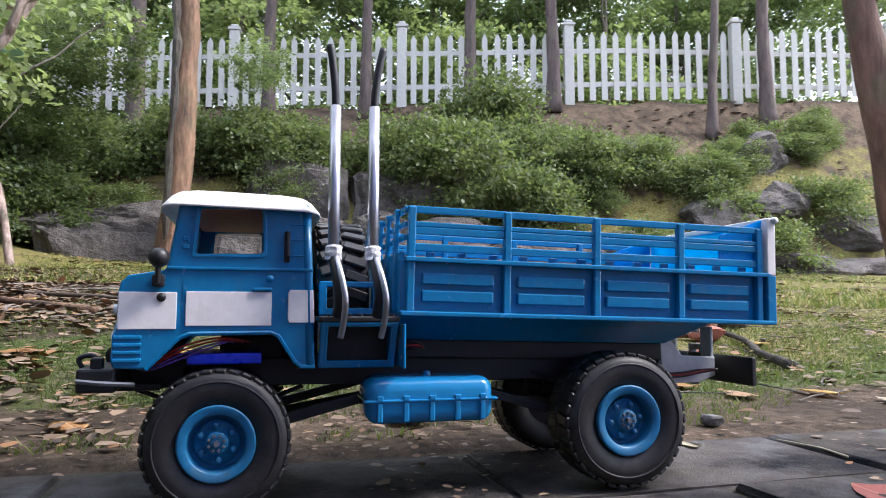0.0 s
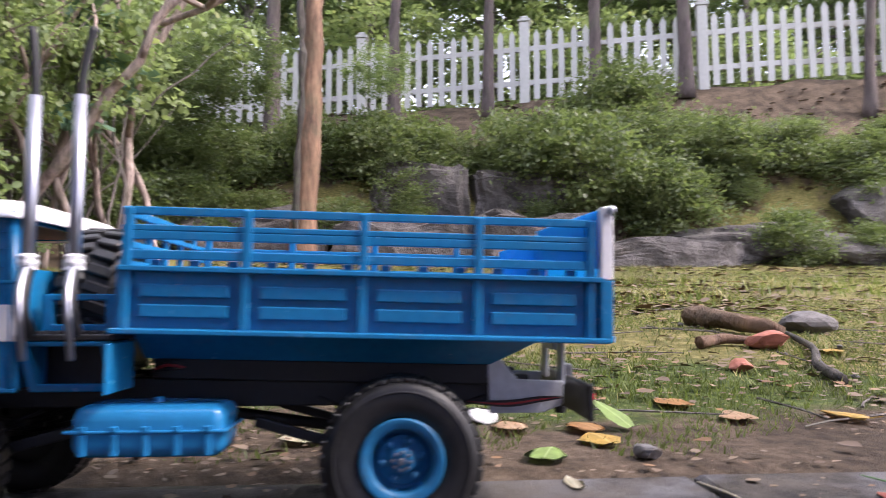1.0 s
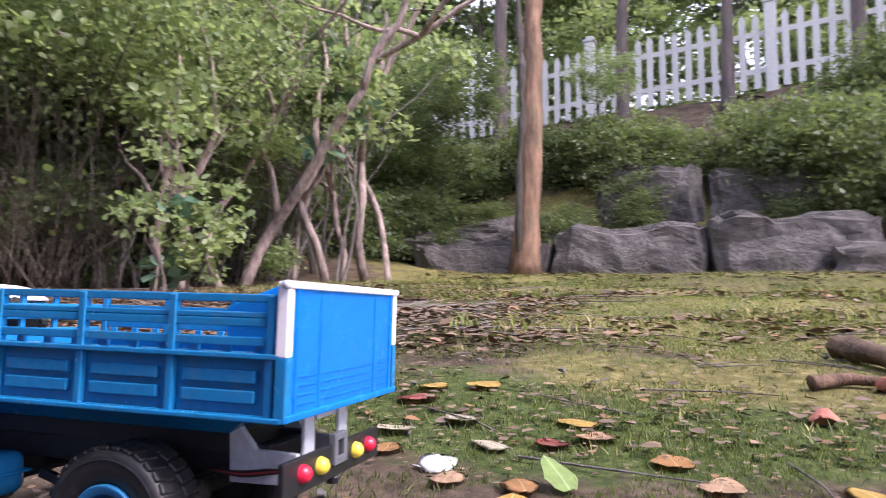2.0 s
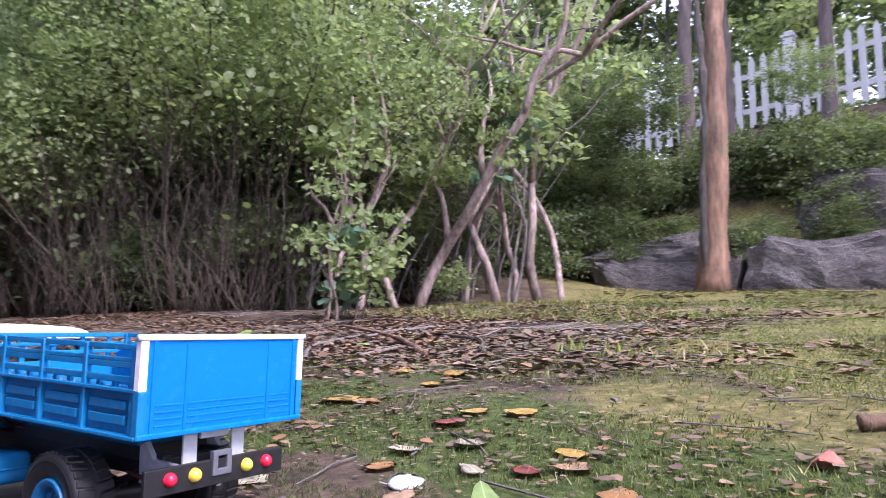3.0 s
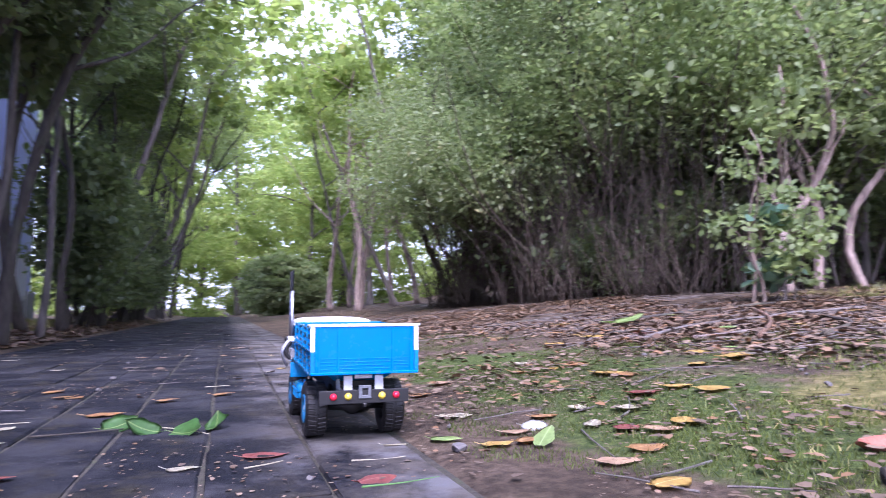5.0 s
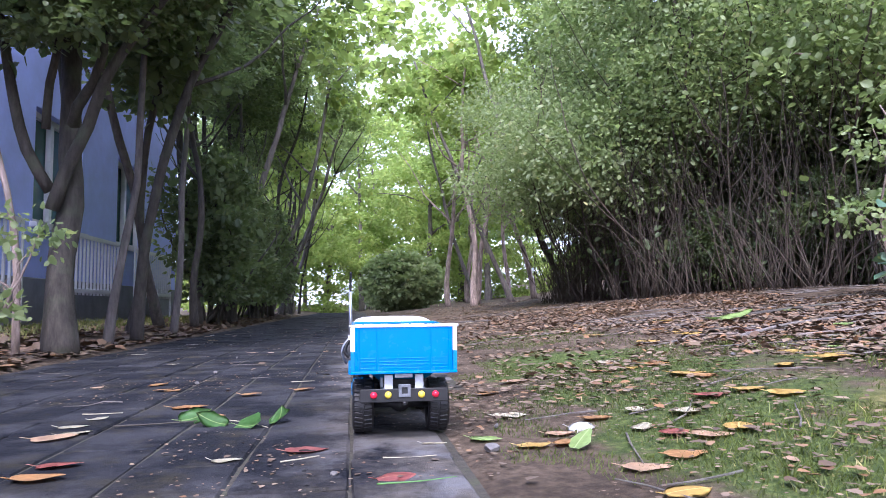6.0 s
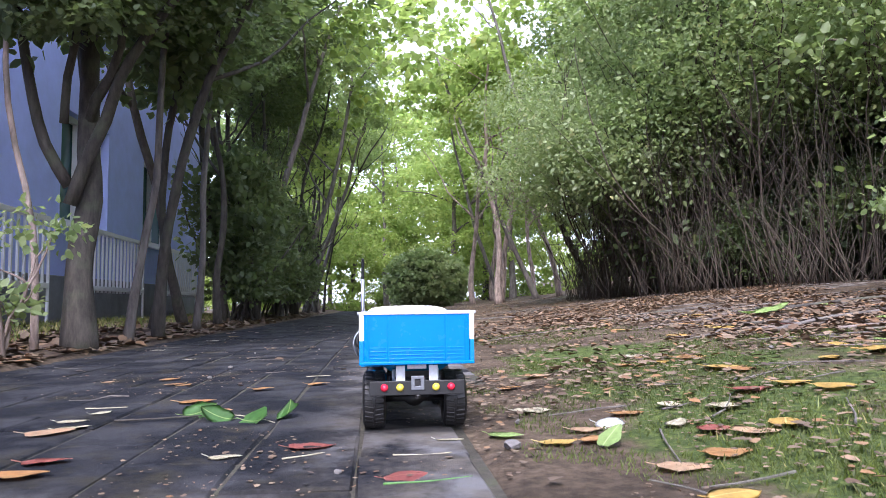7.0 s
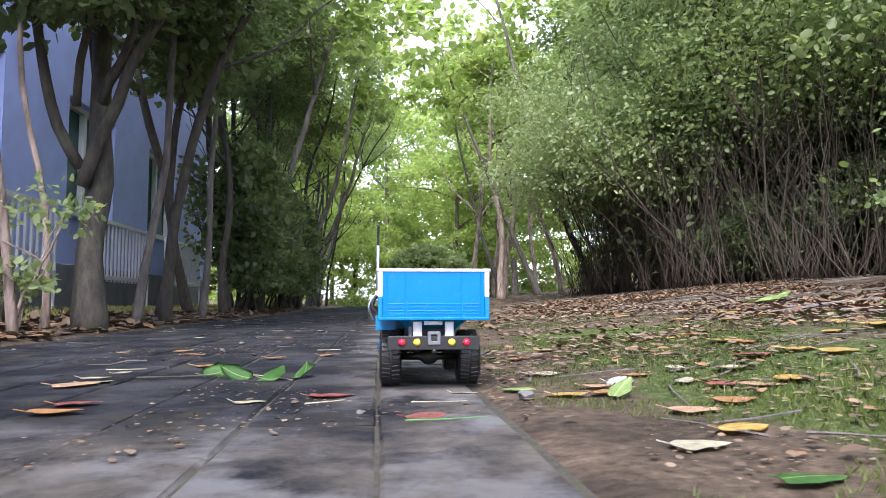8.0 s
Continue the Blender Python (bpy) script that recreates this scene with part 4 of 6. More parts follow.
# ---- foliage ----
# darker leaf green: deep shade among the foliage is put into the colour
LEAF_DARK = leafy("shaded_dark_leaves", (0.040, 0.066, 0.032), (0.155, 0.195, 0.092), 0.45, 0.48)
# palest leaf green: brightness of the lit thicket is put into the colour
LEAF_PALE = leafy("pale_green_leaves", (0.165, 0.23, 0.11), (0.44, 0.49, 0.26), 0.4, 0.55)
LEAF_MID = leafy("green_leaves", (0.060, 0.102, 0.048), (0.235, 0.30, 0.14), 0.42, 0.55)
# light leaf green; the lit upper thicket is also put into this colour
LEAF_LIGHT = leafy("light_green_leaves", (0.130, 0.195, 0.085), (0.38, 0.45, 0.21), 0.45, 0.58)
# far foliage: the sun on it is put into a brighter yellow-green
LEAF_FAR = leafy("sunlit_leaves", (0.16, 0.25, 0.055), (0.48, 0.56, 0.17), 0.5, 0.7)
LEAF_BLUE = leafy("bluish_leaves", (0.05, 0.12, 0.08), (0.16, 0.28, 0.20), 0.4, 0.3)
LEAF_SHRUB = leafy("shrub_leaves", (0.045, 0.07, 0.03), (0.17, 0.205, 0.09), 0.5, 0.45)
BARK_GREY = bark("grey_bark", (0.06, 0.05, 0.045), (0.23, 0.20, 0.18), 30)
BARK_PINK = bark("pale_bark", (0.07, 0.05, 0.042), (0.52, 0.40, 0.35), 26)
BARK_DARK = bark("dark_bark", (0.017, 0.014, 0.012), (0.092, 0.078, 0.064), 42)
# thicket shade is partly put into this darker stem brown
BARK_BRUSH = bark("brown_twigs", (0.025, 0.019, 0.014), (0.115, 0.083, 0.062), 30)
BARK_BROWN = bark("brown_bark", (0.028, 0.015, 0.010), (0.36, 0.21, 0.13), 13)
BARK_PINE = bark("pine_bark", (0.04, 0.03, 0.03), (0.17, 0.13, 0.12), 10)


def wander(rng, p, d, length, steps, bend, rise=0.0):
    """A crooked line of points from p along d."""
    p, d = Vector(p), Vector(d).normalized()
    pts = [p.copy()]
    for _ in range(steps):
        d = (d + Vector(rng.normal(size=3)) * bend + Vector((0, 0, rise))).normalized()
        p = p + d * (length / steps)
        pts.append(p.copy())
    return pts


def taper(n, a, b):
    return [a + (b - a) * i / (n - 1) for i in range(n)]


def make_crown_mesh(name, seed, n, radii, k, spread, size, material, hollow=0.35, slim=0.42, flat=0.0):
    r = np.random.default_rng(seed)
    p, o = clumps(r, n, radii, k, spread, hollow)
    me = leaf_mesh(name, r, p, size, o, slim=slim, flat=flat)
    me.materials.append(material)
    return me


def crown_part(me, parent, m, name="crown"):
    ob = new(name, me)
    ob.parent = parent
    ob.matrix_basis = m
    return ob


CROWN_MID = [make_crown_mesh("crown", 20 + i, 4600, (1.0, 1.0, 0.75), 44, 0.15, 0.062, LEAF_MID, 0.35, 0.34) for i in range(3)]
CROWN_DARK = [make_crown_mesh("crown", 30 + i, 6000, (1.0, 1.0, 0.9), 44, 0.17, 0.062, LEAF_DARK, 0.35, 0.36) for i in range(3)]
CROWN_LIGHT = [make_crown_mesh("crown", 40 + i, 3800, (1.0, 1.0, 0.75), 40, 0.15, 0.066, LEAF_LIGHT, 0.35, 0.34) for i in range(3)]
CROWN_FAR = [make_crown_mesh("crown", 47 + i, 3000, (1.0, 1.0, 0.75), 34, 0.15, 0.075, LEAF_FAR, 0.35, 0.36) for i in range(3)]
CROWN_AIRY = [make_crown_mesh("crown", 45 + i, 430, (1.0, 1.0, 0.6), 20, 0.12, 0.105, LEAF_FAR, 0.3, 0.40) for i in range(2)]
SPRAY = [make_crown_mesh("spray", 50 + i, 130, (0.30, 0.30, 0.20), 10, 0.28, 0.066, LEAF_LIGHT, 0.2, 0.36) for i in range(3)]
SPRAY_LITE = [make_crown_mesh("spray", 160 + i, 980, (0.55, 0.55, 0.42), 26, 0.22, 0.036, LEAF_LIGHT, 0.25, 0.32) for i in range(4)]
SPRAY_PALE = [make_crown_mesh("spray", 180 + i, 940, (0.55, 0.55, 0.42), 26, 0.22, 0.040, LEAF_PALE, 0.25, 0.25) for i in range(4)]
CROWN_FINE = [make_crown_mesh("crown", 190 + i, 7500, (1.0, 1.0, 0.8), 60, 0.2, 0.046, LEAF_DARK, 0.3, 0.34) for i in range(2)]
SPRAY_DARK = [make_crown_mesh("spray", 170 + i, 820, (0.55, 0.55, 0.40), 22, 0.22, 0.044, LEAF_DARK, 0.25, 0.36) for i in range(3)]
SPRAY_BLUE = [make_crown_mesh("spray", 70 + i, 26, (0.12, 0.12, 0.06), 6, 0.28, 0.085, LEAF_BLUE, 0.2, 0.5) for i in range(2)]
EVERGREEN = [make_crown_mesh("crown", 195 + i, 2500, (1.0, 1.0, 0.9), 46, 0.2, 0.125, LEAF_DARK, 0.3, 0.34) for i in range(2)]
SHRUB_CROWN = [make_crown_mesh("crown", 80 + i, 8500, (1.0, 1.0, 0.75), 70, 0.20, 0.075, LEAF_SHRUB, 0.1, 0.32) for i in range(4)]


def tree(name, label, x, y, height, r0, bark_mat, lean=(0, 0), crowns=(), limbs=3, seed=0, bend=0.08, category="tree", group="", z=None):
    """A tree: a crooked tapered trunk, limbs, and crowns given as (mesh, dx, dy, height, scale)."""
    r = np.random.default_rng(seed)
    z = gz(x, y) - 0.03 if z is None else z
    thing = empty(name, label, category, group, Matrix.Translation((x, y, z)))
    pts = wander(r, (0, 0, 0), (lean[0], lean[1], 1), height, 9, bend, 0.10)
    rad = taper(len(pts), r0, r0 * 0.35)
    rad[0] *= 1.35
    bm = tube(bmesh.new(), curve_pts(pts, 3), np.interp(np.linspace(0, 1, 28), np.linspace(0, 1, len(rad)), rad).tolist(), 12)
    for v in bm.verts:
        v.co += Vector(noise.noise_vector(v.co * (2.5 / max(r0 * 8, 0.2)))) * r0 * 0.25
    finish("trunk", bm, bark_mat, thing, "", True)
    for k in range(limbs):
        i = int(r.integers(3, len(pts) - 1))
        a = r.uniform(0, 6.28)
        lp = wander(r, pts[i], (math.cos(a), math.sin(a), r.uniform(0.5, 1.2)), height * r.uniform(0.25, 0.45), 6, 0.18, 0.08)
        finish("limb", tube(bmesh.new(), lp, taper(len(lp), rad[i] * 0.6, rad[i] * 0.15), 8), bark_mat, thing, "", True)
    for me, dx, dy, h, s in crowns:
        crown_part(me, thing, Matrix.Translation((dx, dy, h)) @ Matrix.Rotation(r.uniform(0, 6.28), 4, "Z") @ Matrix.Diagonal((s, s, s * r.uniform(0.8, 1.0), 1)))
    return thing


def bush(x, y, stems, height, bark_mat, sprays, seed, spread=0.35, label="leafy shrub with thin crooked pale stems", r0=0.010, fork=2, bend=0.17):
    """A shrub of several crooked stems that fork, with sprays of leaves along the upper half."""
    r = np.random.default_rng(seed)
    thing = empty("shrub", label, "shrub", "thicket beside the path", Matrix.Translation((x, y, gz(x, y) - 0.02)))
    tips = []
    for k in range(stems):
        a = r.uniform(0, 6.28)
        b0 = (math.cos(a) * 0.06, math.sin(a) * 0.06, 0)
        pts = wander(r, b0, (math.cos(a) * spread * r.uniform(0.2, 1), math.sin(a) * spread * r.uniform(0.2, 1), 1), height * r.uniform(0.7, 1.1), 12, bend, 0.11)
        rr = r0 * r.uniform(0.6, 1.25)
        bm = tube(bmesh.new(), curve_pts(pts, 2), np.linspace(rr, rr * 0.3, 25).tolist(), 8)
        finish("stem", bm, bark_mat, thing, "", True)
        tips += pts[4:]
        for _ in range(fork):
            i = int(r.integers(2, 8))
            fp = wander(r, pts[i], tuple(r.normal(size=2) * 0.7) + (0.9,), height * r.uniform(0.15, 0.38), 6, 0.2, 0.10)
            finish("branch", tube(bmesh.new(), fp, taper(len(fp), rr * 0.6, rr * 0.2), 6), bark_mat, thing, "", True)
            tips += fp[3:]
    for me_set, count, s0, s1, low in sprays:
        for _ in range(count):
            p = tips[int(r.integers(0, len(tips)))]
            if p.z < low:
                continue
            s = r.uniform(s0, s1)
            crown_part(me_set[int(r.integers(0, len(me_set)))], thing, Matrix.Translation(p) @ Matrix.Rotation(r.uniform(0, 6.28), 4, "Z") @ Matrix.Diagonal((s, s, s, 1)), "leaves")
    return thing


# ---- thicket on the bank ahead ----
r_t = np.random.default_rng(11)
FRONT = [(3.09, 2.55, 1.02), (3.47, 2.71, 1.11), (3.72, 2.49, 1.12), (3.98, 2.44, 1.16), (4.52, 2.49, 1.27), (4.68, 2.24, 1.27), (4.83, 2.19, 1.3), (5.32, 2.19, 1.39), (5.45, 2.05, 1.4)]
for k, (bx, by, big) in enumerate(FRONT):
    bush(bx, by, 1, (2.7 + 0.5 * (k % 3)) * big, BARK_PINK, [(SPRAY, 6 if k < 8 else 3, 0.5 * big, 0.85 * big, 0.75 * big)], 100 + k, 0.3, "crooked pale shrub stem with light green leaves", r0=(0.024 + 0.006 * (k % 2)) * big, fork=4, bend=0.24)
for k in range(8):
    bx, by, big = FRONT[k]
    bush(bx + 0.25, by + 0.55, 4, 2.9 * big, BARK_GREY, [(SPRAY, 5, 0.6 * big, 1.0 * big, 1.2 * big)], 150 + k, 0.25, r0=0.010 * big, fork=2, bend=0.24)
for k, (bx, by) in enumerate([(2.92, 3.20), (2.70, 3.55), (2.62, 3.95), (2.52, 4.35)]):
    # light sprays only high, dark shrubs below: thicket shade put into leaf colour
    bush(bx, by, 5, 3.3, BARK_BRUSH, [(SPRAY_LITE, 13, 0.8, 1.2, 1.3 if k < 3 else 1.1), (SPRAY, 4, 0.6, 1.0, 1.2)], 120 + k, 0.34, "leafy shrub with many thin brown stems", 0.008, 5, 0.2)
    bush(bx + 0.1, by + 0.15, 3, 0.8, BARK_BRUSH, [(SPRAY_DARK, 3, 0.35, 0.6, 0.15)], 125 + 5 * k, 0.5, "low dark shrub with thin brown stems", 0.006, 3, 0.2)
bush(4.75, 2.19, 2, 1.85, BARK_GREY, [(SPRAY_BLUE, 8, 1.6, 2.4, 1.0)], 131, 0.2, "thin sapling with large bluish green leaves", 0.014, 1)
bush(2.38, 1.98, 3, 0.9, BARK_PINK, [(SPRAY, 5, 0.45, 0.65, 0.35)], 132, 0.45, "small sapling with fresh light green leaves", 0.009, 2)
bush(2.42, 1.95, 2, 0.45, BARK_GREY, [(SPRAY_BLUE, 4, 0.8, 1.1, 0.1)], 133, 0.4, "low sapling with bluish green leaves", 0.006, 1)
bush(2.46, 1.88, 2, 0.55, BARK_GREY, [(SPRAY, 4, 0.5, 0.7, 0.15)], 134, 0.4, "small sapling with fresh light green leaves", 0.006, 1)
bush(4.35, 2.50, 2, 0.45, BARK_GREY, [(SPRAY, 4, 0.5, 0.7, 0.12)], 135, 0.4, "small sapling with fresh light green leaves", 0.006, 1)
for k in range(6):
    by = 4.6 + k * 0.46 + r_t.uniform(-0.15, 0.15)
    bx = 2.35 - 0.03 * k + r_t.uniform(-0.05, 0.40)
    bush(bx, by, 5, 2.9, BARK_BRUSH, [(SPRAY_PALE, 10, 0.8, 1.3, 0.85), (SPRAY_LITE, 6, 0.8, 1.2, 0.75)] if k > 2 else [(SPRAY_PALE, 6, 0.8, 1.3, 1.15), (SPRAY_LITE, 9, 0.8, 1.2, 1.15)], 140 + k, 0.42, "leafy shrub with many thin brown stems", 0.009, 4)
for k in range(10):
    by = 2.4 + k * 0.6 + r_t.uniform(-0.2, 0.2)
    bx = 4.1 - 0.05 * k + r_t.uniform(-0.2, 0.9)
    # dark sprays from lower down, light ones only high up: shade in leaf colours
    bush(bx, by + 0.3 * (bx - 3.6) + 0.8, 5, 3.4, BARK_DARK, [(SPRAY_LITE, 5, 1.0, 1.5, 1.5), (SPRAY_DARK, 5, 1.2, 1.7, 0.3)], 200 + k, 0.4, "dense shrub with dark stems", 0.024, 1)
for k in range(8):
    ty = 3.6 + k * 0.9 + r_t.uniform(-0.2, 0.2)
    tx = 3.3 + r_t.uniform(-0.35, 0.5)
    h = r_t.uniform(4.2, 5.4)
    tree("tree", "slim grey tree with a green leafy crown", tx, ty, h, 0.045, BARK_GREY, (-0.08, 0), [(CROWN_LIGHT[k % 3], -0.4, 0, h * 0.66, 0.9), (CROWN_FAR[(k + 1) % 3], -0.2, 0.3, h * 0.98, 0.9)], 3, 300 + k, 0.08, group="trees along the path")
for k, (tx, ty) in enumerate([(1.75, 9.6), (2.0, 10.8), (1.7, 12.2), (2.3, 13.6), (3.2, 11.5), (3.4, 14.5)]):
    h = 4.0 + 0.4 * (k % 3)
    tree("tree", "slender tree with reddish bark and light green leaves", tx, ty, h, 0.05, BARK_PINK, (-0.06, 0), [(CROWN_FAR[k % 3], -0.1, 0, h * 0.85, 1.0)], 4, 340 + k, 0.1, group="trees along the path")

# added backing shrubs: dark leaf colour stands in for the thicket's shaded depth
for k in range(26):
    if k < 12:
        sx, sy = 3.35 + 0.15 * (k % 3) + r_t.uniform(-0.1, 0.2), 3.9 + 0.28 * k
    else:
        sx, sy = 3.5 + 0.24 * (k - 12) + r_t.uniform(-0.1, 0.1), 3.9 + 0.5 * (k % 3)
    s_ = r_t.uniform(0.85, 1.15)
    sh = empty("shrub", "tall backing shrub deep in the thicket, shade in its leaf colour", "shrub", "thicket beside the path", Matrix.Translation((sx, sy, gz(sx, sy) - 0.05)))
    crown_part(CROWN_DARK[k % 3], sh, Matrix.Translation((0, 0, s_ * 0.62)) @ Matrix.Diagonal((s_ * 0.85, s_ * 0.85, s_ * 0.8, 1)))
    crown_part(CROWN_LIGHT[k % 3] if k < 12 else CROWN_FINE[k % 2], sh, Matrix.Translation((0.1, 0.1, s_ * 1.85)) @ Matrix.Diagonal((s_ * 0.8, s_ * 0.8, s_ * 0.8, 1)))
    finish("stem", tube(bmesh.new(), wander(r_t, (0, 0, -0.05), (0, 0, 1), s_ * 1.9, 6, 0.15), taper(7, 0.03, 0.01), 6), BARK_DARK, sh)

# dense undergrowth of thin brown stems
for k in range(34):
    if k < 24:
        by = 3.05 + k * 0.18
        bx = float(np.interp(by, [3.0, 4.3, 10.0, 12.0], [2.95, 2.50, 2.05, 1.9])) + r_t.uniform(-0.2, 0.25)
    else:
        bx, by = 3.2 + 0.28 * (k - 24), 3.25 + r_t.uniform(-0.2, 0.3)
    un = empty("undergrowth", "dense bare brown undergrowth stems below the shrubs", "shrub", "thicket beside the path", Matrix.Translation((bx, by, gz(bx, by) - 0.02)))
    for _ in range(3):
        bm = bmesh.new()
        for _ in range(12):
            o = (r_t.uniform(-0.25, 0.25), r_t.uniform(-0.2, 0.2), 0)
            pts = wander(r_t, o, (r_t.normal() * 0.28, r_t.normal() * 0.28, 1), r_t.uniform(0.5, 1.5), 7, 0.16, 0.06)
            tube(bm, pts, taper(8, r_t.uniform(0.0022, 0.0055), 0.001), 4)
        finish("stems", bm, BARK_BRUSH, un, "", True)

# ---- trees on the other side of the path ----
LEFT = [(-1.15, 1.28, 0.015, BARK_PINK), (-1.17, 1.52, 0.012, BARK_PINK), (-1.42, 1.75, 0.018, BARK_DARK), (-1.12, 2.22, 0.021, BARK_GREY), (-1.08, 2.50, 0.028, BARK_DARK), (-1.30, 2.05, 0.020, BARK_DARK),
        (-1.28, 3.05, 0.026, BARK_DARK), (-1.15, 3.45, 0.022, BARK_GREY), (-1.35, 3.95, 0.034, BARK_DARK)]
LEFT += [(-1.25 - 0.1 * (k % 3), 4.5 + 0.55 * k, 0.030 + 0.010 * (k % 2), BARK_DARK) for k in range(19)]
for k, (tx, ty, r0, bk) in enumerate(LEFT):
    h = 3.4 + 0.5 * (k % 3)
    if ty < 4.2:
        cr = [(EVERGREEN[k % 2], -0.05, 0.15, 1.50 + 0.2 * (k % 3), 0.50), (EVERGREEN[(k + 1) % 2], 0.1, 0.3, 2.4, 0.62)] if k in (0, 4, 8) else [(CROWN_MID[k % 3], 0.05, 0.1, 1.80, 0.45)]
    elif ty < 9.5:
        cr = [((CROWN_MID if k % 2 else CROWN_DARK)[k % 3], -0.2, 0, h * 0.85, 0.75)]
    else:
        cr = [(CROWN_AIRY[k % 2], -0.1, 0.1, h * 0.8, 0.9), (CROWN_LIGHT[k % 3], -0.6, 0.1, h * 1.0, 0.7)]
    if ty > 6 and k % 3 == 0:
        cr.append((CROWN_LIGHT[k % 3], 0.5, 0.1, h * 1.05, 0.8))
    words = "slender tree with pale pinkish bark beside the path" if bk is BARK_PINK else "dark slender tree with a dense leafy crown beside the path"
    tree("tree", words, tx, ty, h, r0 * 0.9, bk, (r_t.uniform(-0.06, 0.08), r_t.uniform(-0.1, 0.1)), cr, 2 if ty < 2.6 else 3, 400 + k, 0.07 if r0 > 0.05 else 0.13, group="trees along the path")
big = tree("tree", "thick dark forked tree beside the path", -1.10, 1.70, 2.6, 0.050, BARK_DARK, (-0.10, 0.05), [(CROWN_DARK[0], 0.05, -0.3, 1.38, 0.42), (CROWN_DARK[1], 0.15, 0.3, 1.75, 0.5), (CROWN_MID[0], -0.1, 0.0, 2.3, 0.7), (CROWN_MID[2], 0.45, 0.2, 2.1, 0.45)], 2, 498, 0.06, group="trees along the path")
for k, (lx, ly, z0, r0) in enumerate(((0.30, 0.10, 0.55, 0.026), (-0.28, -0.12, 0.62, 0.022), (0.12, -0.25, 0.85, 0.016))):
    lp = wander(np.random.default_rng(900 + k), (-0.055 * z0 / 0.55, 0.02, z0), (lx, ly, 0.8), 1.5, 9, 0.13, 0.05)
    finish("fork", tube(bmesh.new(), curve_pts(lp, 2), np.linspace(r0, r0 * 0.35, 19).tolist(), 10), BARK_DARK, big, "", True)
# evergreen shrubs with low dense foliage between the trunks
for k in range(10):
    sx, sy, s_ = -1.34 + r_t.uniform(-0.08, 0.08), 5.1 + 0.52 * k, r_t.uniform(0.36, 0.46)
    sh = empty("shrub", "dense dark evergreen shrub beside the path", "shrub", "evergreen shrubs along the path", Matrix.Translation((sx, sy, gz(sx, sy) - 0.03)))
    crown_part(EVERGREEN[k % 2], sh, Matrix.Translation((0, 0, 1.02)) @ Matrix.Diagonal((s_, s_, s_ * 1.2, 1)))
    crown_part(EVERGREEN[(k + 1) % 2], sh, Matrix.Translation((0.03, 0.05, 0.55)) @ Matrix.Rotation(1.7 * k, 4, "Z") @ Matrix.Diagonal((s_ * 0.9, s_ * 0.9, s_ * 0.9, 1)))
    for j in range(4):
        finish("stem", tube(bmesh.new(), wander(r_t, (r_t.uniform(-0.1, 0.1), r_t.uniform(-0.1, 0.1), -0.02), (r_t.normal() * 0.15, r_t.normal() * 0.15, 1), 1.2, 6, 0.12), taper(7, 0.016, 0.006), 6), BARK_DARK, sh)
for k, (tx, ty) in enumerate([(-1.45, 6.2), (-1.42, 7.6)]):
    bush(tx, ty, 4, 2.4, BARK_DARK, [(SPRAY_DARK, 3, 0.5, 0.8, 1.1)], 450 + k, 0.3, "thin dark shrub beside the path", 0.011, 2)

bush(-1.17, 1.22, 3, 0.40, BARK_PINK, [(SPRAY, 4, 0.3, 0.45, 0.12)], 470, 0.5, "small sapling with fresh light green leaves", 0.006, 2)
# limbs with light leaves reaching over the path
for k, (tx, ty, lx, h) in enumerate([(-1.45, 6.4, 0.45, 3.6), (-1.5, 8.6, 0.5, 3.9), (-1.5, 11.0, 0.5, 4.2), (2.6, 7.6, -0.5, 4.0), (2.5, 10.2, -0.5, 4.4), (2.4, 13.0, -0.45, 4.6), (-1.6, 14.0, 0.45, 4.8)]):
    tree("tree", "leaning tree with airy light green leaves over the path", tx, ty, h, 0.045, BARK_GREY, (lx, 0.05), [(CROWN_AIRY[k % 2], lx * h * 0.75, 0.1, h * 0.92, 1.05), (CROWN_AIRY[(k + 1) % 2], lx * h * 0.35, 0.2, h * 1.12, 1.0)], 3, 480 + k, 0.05, group="trees along the path")

# added tall trees: their crowns, out of view, cast shade on the thicket
for k, (tx, ty, cx, cy, h) in enumerate([(2.95, 4.3, -0.8, -0.7, 3.1), (2.9, 5.2, -0.85, -0.6, 3.3)]):
    tree("tree", "added slim tall tree leaning out to shade the thicket", tx, ty, h + 0.2, 0.035, BARK_BRUSH, (cx / h, cy / h), [(CROWN_LIGHT[k % 3], cx, cy, h, 0.75)], 3, 490 + k, 0.06, group="trees along the path")

# ---- far end of the path ----
hedge_me = make_crown_mesh("foliage", 90, 15000, (0.80, 0.75, 0.62), 220, 0.09, 0.075, LEAF_PALE, 0.8)
hedge = empty("round_hedge", "clipped round green hedge at the end of the path", "hedge", m=Matrix.Translation((0.95, 13.9, 0.0)))
crown_part(hedge_me, hedge, Matrix.Translation((0, 0, 0.66)), "foliage")
# solid filler, coloured dark for the shade inside the hedge
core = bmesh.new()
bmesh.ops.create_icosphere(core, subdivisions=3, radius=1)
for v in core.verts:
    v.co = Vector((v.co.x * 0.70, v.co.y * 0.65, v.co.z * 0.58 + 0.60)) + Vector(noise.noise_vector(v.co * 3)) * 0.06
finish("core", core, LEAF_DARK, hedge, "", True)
finish("stem", tube(bmesh.new(), [(0, 0, -0.05), (0.02, 0, 0.3), (0, 0, 0.6)], [0.06, 0.05, 0.04], 8), BARK_DARK, hedge)
